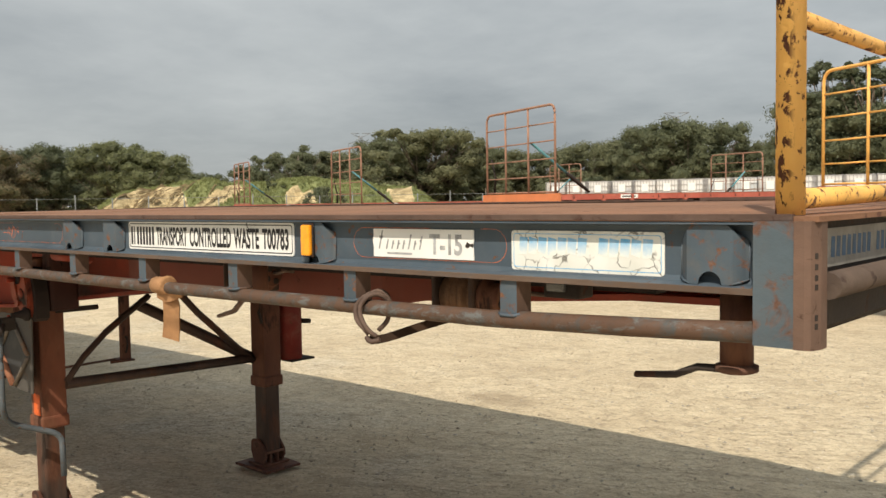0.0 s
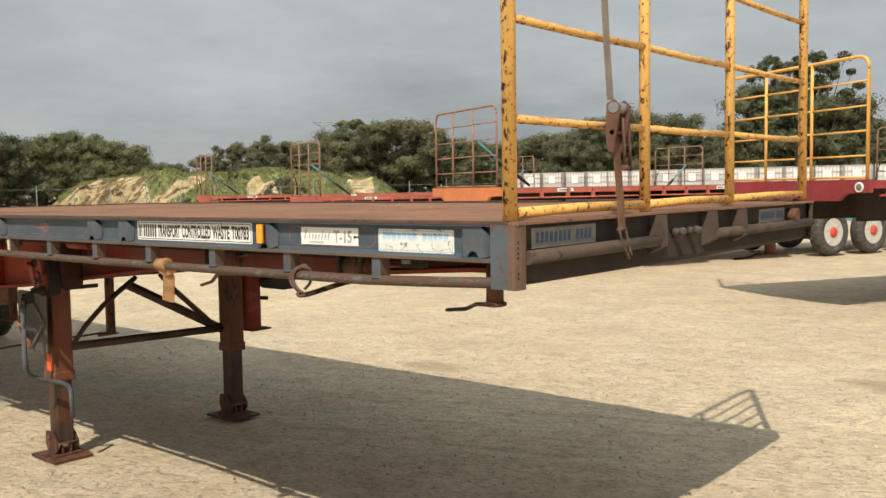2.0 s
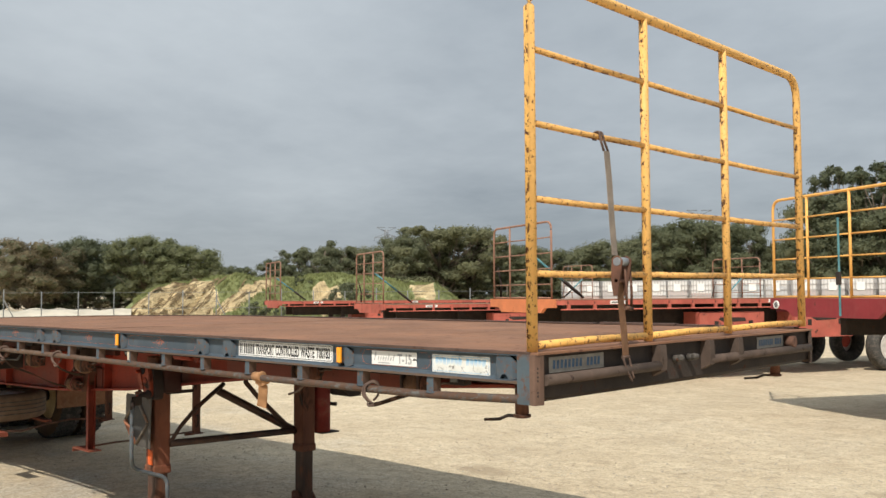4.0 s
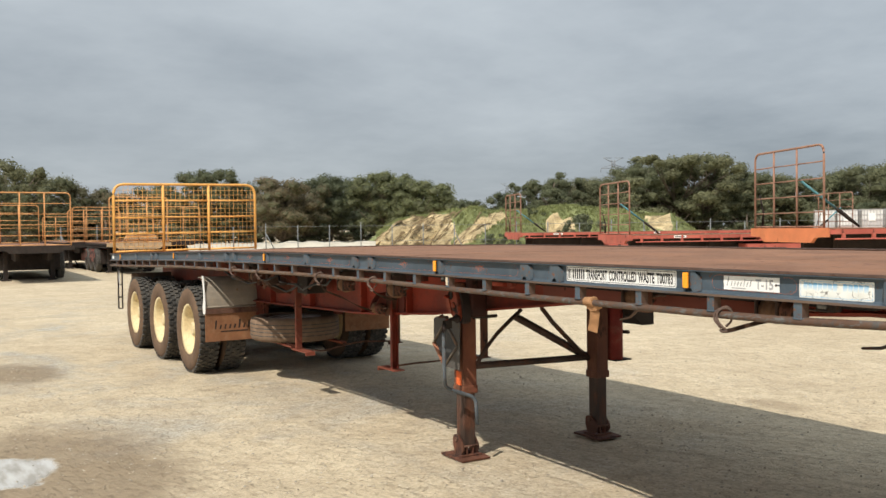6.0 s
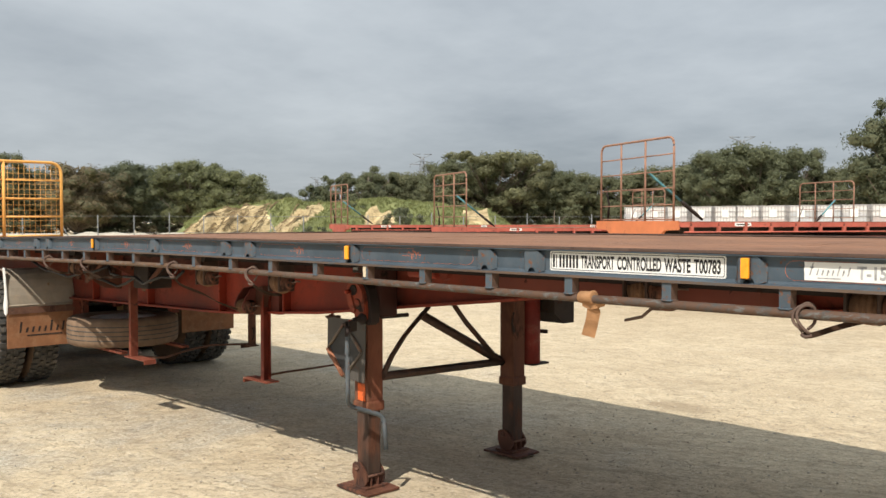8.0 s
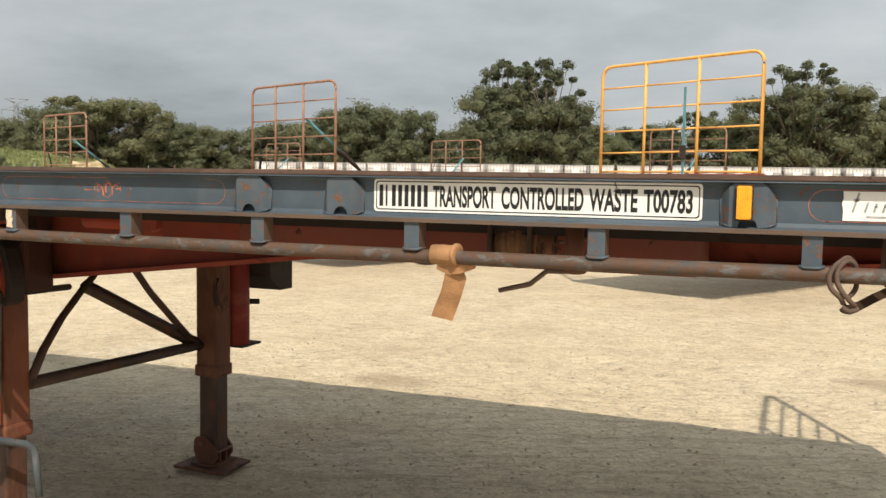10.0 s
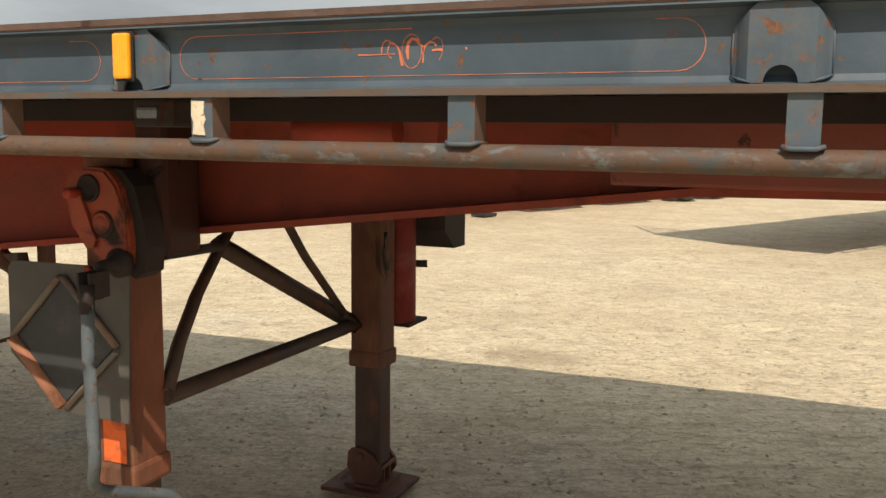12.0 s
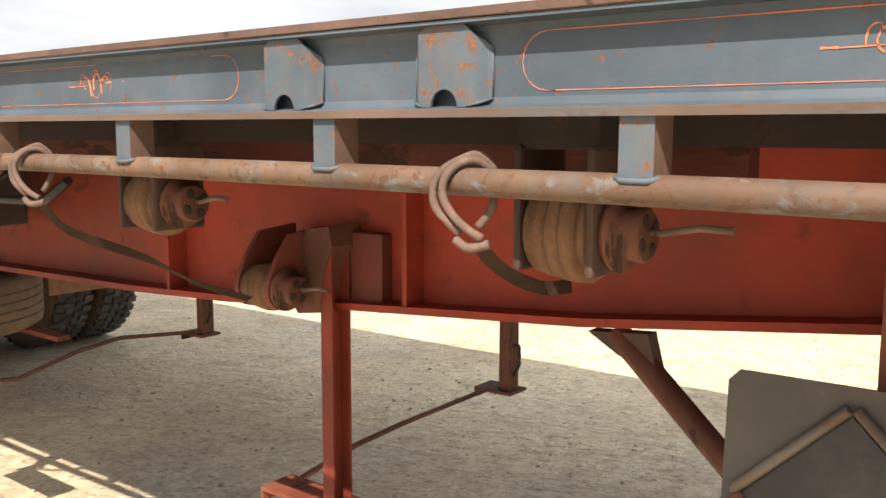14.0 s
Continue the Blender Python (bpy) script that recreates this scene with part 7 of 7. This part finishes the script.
def ledges(n):
    """Torn lips of soil and roots that slant across the bare sand."""
    bm = bmesh.new()
    for _ in range(n):
        if random.random() < 0.75:
            a, d = random.uniform(147.6, 153.6), random.uniform(50.6, 57.2)
        else:
            a, d = random.uniform(143.5, 148.0), random.uniform(51.0, 56.0)
        if bareness(a, d, 0) < 0.42:
            continue
        run = random.uniform(0.3, 1.3)
        w = random.uniform(0.03, 0.09)
        prev = None
        for k in range(5):
            t = k / 4
            aa, dd = a - t * run * 0.62, d + t * run * random.uniform(0.75, 1.0)
            c = polar(aa, dd, mound_height(aa, dd) - 0.02)
            ww = w * (1 - abs(2 * t - 1) ** 2 * 0.8) * random.uniform(0.6, 1.3)
            out = (Vector((0.6, -2.5, 0)) - c)
            out.z = 0
            out.normalize()
            row = [bm.verts.new(c + Vector((0, 0, ww * 0.9))), bm.verts.new(c + out * ww + Vector((0, 0, -ww * 0.4))), bm.verts.new(c - out * ww)]
            if prev:
                for q in range(3):
                    bm.faces.new((prev[q], prev[(q + 1) % 3], row[(q + 1) % 3], row[q]))
            prev = row
    return solo("soil_ledge", bm, paint("dark_root_soil", (0.24, 0.175, 0.095), 0.95, 0, 0.4, 3.0), "dark soil and root ledges on the sand face", "soil", kind="stuff")


ledges(420)
tufts(26000, on_mound, 0.17, M_GRASS, "mound_grass", "green grass tufts on the sand mound")
tufts(7000, on_verge, 0.42, M_GRASS, "verge_grass", "low green weeds along the fence")

# pale limestone bank behind the fence
bm = bmesh.new()
rows = []
for k in range(60):
    a = 152.6 + 0.30 * k
    hh = 0.92 + 0.22 * noise.noise(Vector((k * 0.25, 3, 0)))
    rows.append([bm.verts.new(polar(a, 52.0, -0.05)), bm.verts.new(polar(a, 53.2, hh * 0.7)), bm.verts.new(polar(a, 54.5, hh)), bm.verts.new(polar(a, 58, hh * 0.8)), bm.verts.new(polar(a, 62, -0.05))])
for r0, r1 in zip(rows, rows[1:]):
    for k in range(4):
        f = bm.faces.new((r0[k], r0[k + 1], r1[k + 1], r1[k]))
        f.smooth = True
solo("limestone_bank", bm, M_CONC, "low pale limestone bank behind the fence", "bank", kind="structure")

fence = thing("wire_fence", "grey steel post and wire fence along the yard's edge", "fence")
pts = [polar(172 - 2.05 * k, 47.0 + 0.15 * k) for k in range(32)]
for k, p in enumerate(pts):
    part("fence_post", tube([p, p + Vector((0, 0, 1.95 + 0.1 * math.sin(k * 2.3)))], 0.026, 8), M_POST, fence)
for z in (0.15, 1.0, 1.85):
    part("fence_wire", tube([p + Vector((0, 0, z)) for p in pts], 0.008, 4), M_POST, fence)
for p, q in zip(pts[::6], pts[1::6]):
    part("fence_stay", tube([p + Vector((0, 0, 1.5)), p.lerp(q, 0.45)], 0.028, 6), M_POST, fence)


# ---- trees ----
def tree_proto(name, seed, leafmat, spread, lumps, leaf, label, gaps=0.0, n_leaves=27000, trunk_h=0.45):
    """A unit tree, 1 m tall: tapered trunk, limbs that end in clumps, thousands of small leaves."""
    rnd = random.Random(seed)
    t = thing(name, label, "tree", "trees")
    flat = 0.95 if gaps > 0.8 else 0.74
    bm = bmesh.new()
    tube_into(bm, [(0, 0, -0.01), (rnd.uniform(-.02, .02), rnd.uniform(-.02, .02), trunk_h * 0.6), (rnd.uniform(-.04, .04), rnd.uniform(-.04, .04), 0.82)], [0.022, 0.017, 0.006] if gaps < 0.8 else [0.013, 0.009, 0.004], 7)
    cl = []
    for k in range(lumps):
        a = rnd.uniform(0, 6.28)
        f = rnd.random() ** 0.6
        hgt = 0.24 + 0.68 * rnd.random() if gaps < 0.6 else rnd.uniform(0.44, 0.97)
        # crown outline: widest at two thirds, rounded at the top
        wide = spread * math.sqrt(max(0.05, 1 - ((hgt - 0.60) / 0.42) ** 2))
        p = Vector((math.cos(a) * wide * f, math.sin(a) * wide * f, hgt))
        cl.append((p, rnd.uniform(0.045, 0.110) * (1.22 - gaps * 0.45) * (rnd.uniform(0.25, 0.60) if gaps > 0.8 else 1)))
        b0 = Vector((0, 0, max(0.12, hgt * rnd.uniform(0.3, 0.65))))
        mid = b0.lerp(p, 0.5) + Vector((rnd.uniform(-.02, .02), rnd.uniform(-.02, .02), -0.015))
        tube_into(bm, [b0, mid, p], [0.007, 0.004, 0.0015] if gaps < 0.8 else [0.004, 0.003, 0.0015], 5)
    part("trunk", bm, M_BARK, t)
    verts, faces = [], []
    # opaque balls fill the clumps; their duller green puts inner shade into colour
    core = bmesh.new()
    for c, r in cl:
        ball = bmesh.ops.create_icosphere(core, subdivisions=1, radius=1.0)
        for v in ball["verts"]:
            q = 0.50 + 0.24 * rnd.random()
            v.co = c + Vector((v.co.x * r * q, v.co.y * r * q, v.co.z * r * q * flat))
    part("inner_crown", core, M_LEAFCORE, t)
    for k in range(n_leaves):
        c, r = cl[k % len(cl)]
        d = Vector((rnd.gauss(0, 1), rnd.gauss(0, 1), rnd.gauss(0.35, 1)))
        d.normalize()
        # leaves sit in sprays on the outside of each lobe
        spray = 1.0 + 0.34 * noise.noise(c * 40 + d * 2.6) + 0.16 * noise.noise(c * 70 + d * 6.0)
        q = r * spray * (0.66 + 0.46 * rnd.random())
        p = c + Vector((d.x * q, d.y * q, d.z * q * flat))
        if p.z < 0.04:
            continue
        nrm = (d + Vector((rnd.gauss(0, .42), rnd.gauss(0, .42), rnd.gauss(0, .42)))).normalized()
        u = nrm.orthogonal().normalized()
        v = nrm.cross(u)
        ang = rnd.uniform(0, 6.28)
        u, v = u * math.cos(ang) + v * math.sin(ang), v * math.cos(ang) - u * math.sin(ang)
        s = leaf * 0.50 * rnd.uniform(0.5, 1.5)
        i = len(verts)
        verts += [p - u * s - v * s * 0.55, p - u * s + v * s * 0.55, p + u * s]
        faces.append((i, i + 1, i + 2))
    me = bpy.data.meshes.new("crown")
    me.from_pydata(verts, [], faces)
    me.materials.append(leafmat)
    cr_ = new("crown", me)
    cr_.parent = t
    return t


KINDS = [
    tree_proto("gum_tree", 11, M_LEAF, 0.42, 100, 0.0205, "olive green gum tree behind the yard"),
    tree_proto("gum_tree", 12, M_LEAF, 0.50, 108, 0.0195, "broad olive gum tree with open crown", 0.2),
    tree_proto("gum_tree", 13, M_LEAFDARK, 0.36, 100, 0.0195, "dark green dense tree behind the yard"),
    tree_proto("gum_tree", 14, M_LEAFBROWN, 0.40, 98, 0.0195, "brownish tree behind the yard"),
    tree_proto("gum_tree", 15, M_LEAFLIGHT, 0.42, 98, 0.0195, "lighter green gum tree behind the yard"),
    tree_proto("gum_tree", 16, M_LEAFDARK, 0.24, 64, 0.017, "tall dark gum with tufted crown", 0.9, 12000, 0.6),
    tree_proto("gum_tree", 17, M_LEAF, 0.52, 52, 0.019, "spreading gum with layered crown", 0.5, 22000),
    tree_proto("shrub", 18, M_LEAFDARK, 0.62, 26, 0.034, "dark shrub at the foot of the trees", 0, 4200, 0.2),
    tree_proto("shrub", 19, M_LEAF, 0.62, 26, 0.034, "olive shrub at the foot of the trees", 0, 4200, 0.2),
    tree_proto("shrub", 20, M_LEAFBROWN, 0.62, 26, 0.034, "brownish shrub at the foot of the trees", 0, 4200, 0.2),
    tree_proto("gum_tree", 21, M_LEAFDARK, 0.46, 34, 0.032, "dark tree in the wood behind the yard", 0, 9000),
    tree_proto("gum_tree", 22, M_LEAF, 0.46, 34, 0.032, "olive tree in the wood behind the yard", 0, 9000),
]
# bearing, top's elevation, kind, width factor, distance
ROWT = [
    (176.5, 4.5, 0, 1, 70), (174.9, 4.3, 6, 0.8, 80), (172.7, 3.5, 0, 1, 90), (170.8, 2.9, 3, 1, 95), (168.6, 2.5, 3, 1, 95), (166.3, 2.9, 0, 1, 95), (163.2, 3.8, 1, 0.8, 90), (161.2, 3.0, 2, 1, 95),
    (158.6, 3.35, 3, 1.1, 85), (157.2, 3.0, 3, 1.0, 88), (155.6, 3.5, 2, 1, 90), (153.6, 3.2, 2, 0.9, 98), (152.0, 3.65, 4, 1, 88), (149.8, 3.1, 4, 1.2, 86), (151.0, 3.2, 2, 1, 100), (148.0, 2.0, 2, 1, 105),
    (146.4, 1.85, 2, 1, 140), (144.3, 2.35, 2, 1, 120), (142.6, 3.0, 6, 0.8, 110), (141.2, 3.5, 6, 1, 105), (139.6, 3.0, 0, 1.0, 110), (138.4, 3.0, 0, 1, 110), (136.8, 3.1, 0, 1, 105), (134.9, 3.9, 1, 1.0, 92),
    (133.3, 4.6, 6, 1.3, 90), (131.8, 4.2, 1, 1.0, 92), (129.4, 3.2, 1, 1, 95), (128.3, 2.9, 0, 1, 95), (126.4, 2.9, 0, 1, 98), (124.6, 3.0, 0, 1, 95), (122.4, 3.4, 0, 1.1, 95), (120.3, 3.6, 2, 1, 98),
    (118.3, 4.3, 1, 0.9, 90), (116.4, 4.5, 0, 1.0, 88), (114.8, 4.1, 1, 0.9, 92), (112.9, 3.1, 0, 0.9, 95), (111.2, 3.2, 0, 0.9, 98), (109.2, 5.9, 2, 0.9, 74), (107.8, 5.2, 2, 1.2, 75), (106.4, 7.4, 5, 1.2, 74), (108.6, 7.2, 5, 1.0, 76), (105.0, 5.0, 2, 1, 75),
    (102.6, 3.0, 4, 1, 95), (100.6, 3.5, 2, 1, 100), (99.3, 3.6, 2, 1, 100), (96.8, 4.4, 5, 1.2, 95), (94.6, 4.0, 4, 1.1, 95), (92.2, 5.0, 1, 1, 88), (91.0, 6.9, 5, 1.2, 85), (89.5, 5.5, 1, 1, 86), (87.0, 4.6, 0, 1, 90), (84, 5.0, 1, 1, 90), (80, 4.8, 2, 1, 90), (76, 5, 0, 1, 90),
]
used = set()


def plant(kd, p, turn, wide, tall):
    o = KINDS[kd]
    if kd not in used:
        used.add(kd)
        o.matrix_basis = Matrix.LocRotScale(p, Euler((0, 0, turn)), Vector((wide, wide, tall)))
    else:
        s = o.scale
        copy_thing(o, Matrix.LocRotScale(p, Euler((0, 0, turn)), Vector((wide / s.x, wide / s.y, tall / s.z))))


for az, el, kd, wf, dist in ROWT:
    hgt = 1.5 + dist * math.tan(radians(el))
    p = polar(az, dist, -0.1)
    plant(kd, p, random.uniform(0, 6.28), hgt * wf * 1.15, hgt * 1.08)
# a second rank behind, lower and duller
for k in range(52):
    az = 178.5 - 1.95 * k + random.uniform(-0.7, 0.7)
    if 142.0 < az < 150.5:
        continue
    d = random.uniform(108, 125)
    hgt = 1.5 + d * math.tan(radians(random.uniform(1.6, 2.5)))
    plant(random.choice((10, 10, 11)), polar(az, d, -0.3), random.uniform(0, 6.28), hgt * 1.15, hgt)
# lower growth that fills the foot of the tree line
for k in range(120):
    az = 178 - 0.83 * k + random.uniform(-0.5, 0.5)
    d = random.uniform(88, 108)
    hgt = random.uniform(2.6, 4.8)
    kd = random.choice((7, 7, 8, 8, 9))
    plant(kd, polar(az, d, -0.5), random.uniform(0, 6.28), hgt * 1.5, hgt)
# bushes on the mound
for az, d, hgt in ((138.75, 51.6, 2.45), (139.35, 51.3, 2.2), (142.1, 56.0, 1.25), (135.6, 58, 1.1), (145.0, 50.2, 1.35), (144.4, 50.2, 1.6), (143.7, 50.2, 1.3)):
    plant(8 if d > 55 else 7, polar(az, d, mound_height(az, d) - 0.3), az, hgt * 0.95, hgt * 1.1)

# ---- far power pylons ----
def pylon(az, dist, size, turn):
    """A square lattice tower with three pairs of arms, 31 m tall at size 1."""
    p = thing("power_pylon", "distant grey lattice power pylon", "pylon", "power pylons", m=Matrix.LocRotScale(polar(az, dist, 0), Euler((0, 0, radians(turn))), Vector((size, size, size))))
    bm = bmesh.new()
    for sx in (-1, 1):
        for sy in (-1, 1):
            tube_into(bm, [(sx * 3.2, sy * 3.2, 0), (sx * 1.2, sy * 1.2, 20), (sx * 0.6, sy * 0.6, 30.0)], 0.15, 4)
    for k in range(9):
        z0, z1 = 2 + 3.1 * k, 5.1 + 3.1 * k
        w0, w1 = max(0.6, 3.3 - 0.105 * z0), max(0.6, 3.3 - 0.105 * z1)
        for q in (-1, 1):
            for a, c in ((w0, w1), (-w0, -w1)):
                tube_into(bm, [(a, q * w0, z0), (-c, q * w1, z1)], 0.08, 4)
                tube_into(bm, [(q * w0, a, z0), (q * w1, -c, z1)], 0.08, 4)
    part("tower", bm, M_PYLON, p)
    for z, w, rise in ((22.5, 4.0, 0.0), (26.5, 5.4, 0.0), (29.4, 4.4, 1.6)):
        for q in (-1, 1):
            bm = bmesh.new()
            for y in (-0.6, 0.6):
                tube_into(bm, [(q * 0.8, y, z), (q * w, 0, z + rise)], 0.11, 4)
                tube_into(bm, [(q * 0.8, y, z + 1.5), (q * w, 0, z + rise)], 0.10, 4)
            part("cross_arm", bm, M_PYLON, p)
            if rise == 0:
                part("insulator", tube([(q * w, 0, z), (q * w, 0, z - 1.6)], 0.12, 4), M_PYLON, p)
    return p


pylon(137.42, 420, 1.09, 62)
pylon(144.17, 600, 1.02, 70)
pylon(117.5, 330, 1.02, 40)
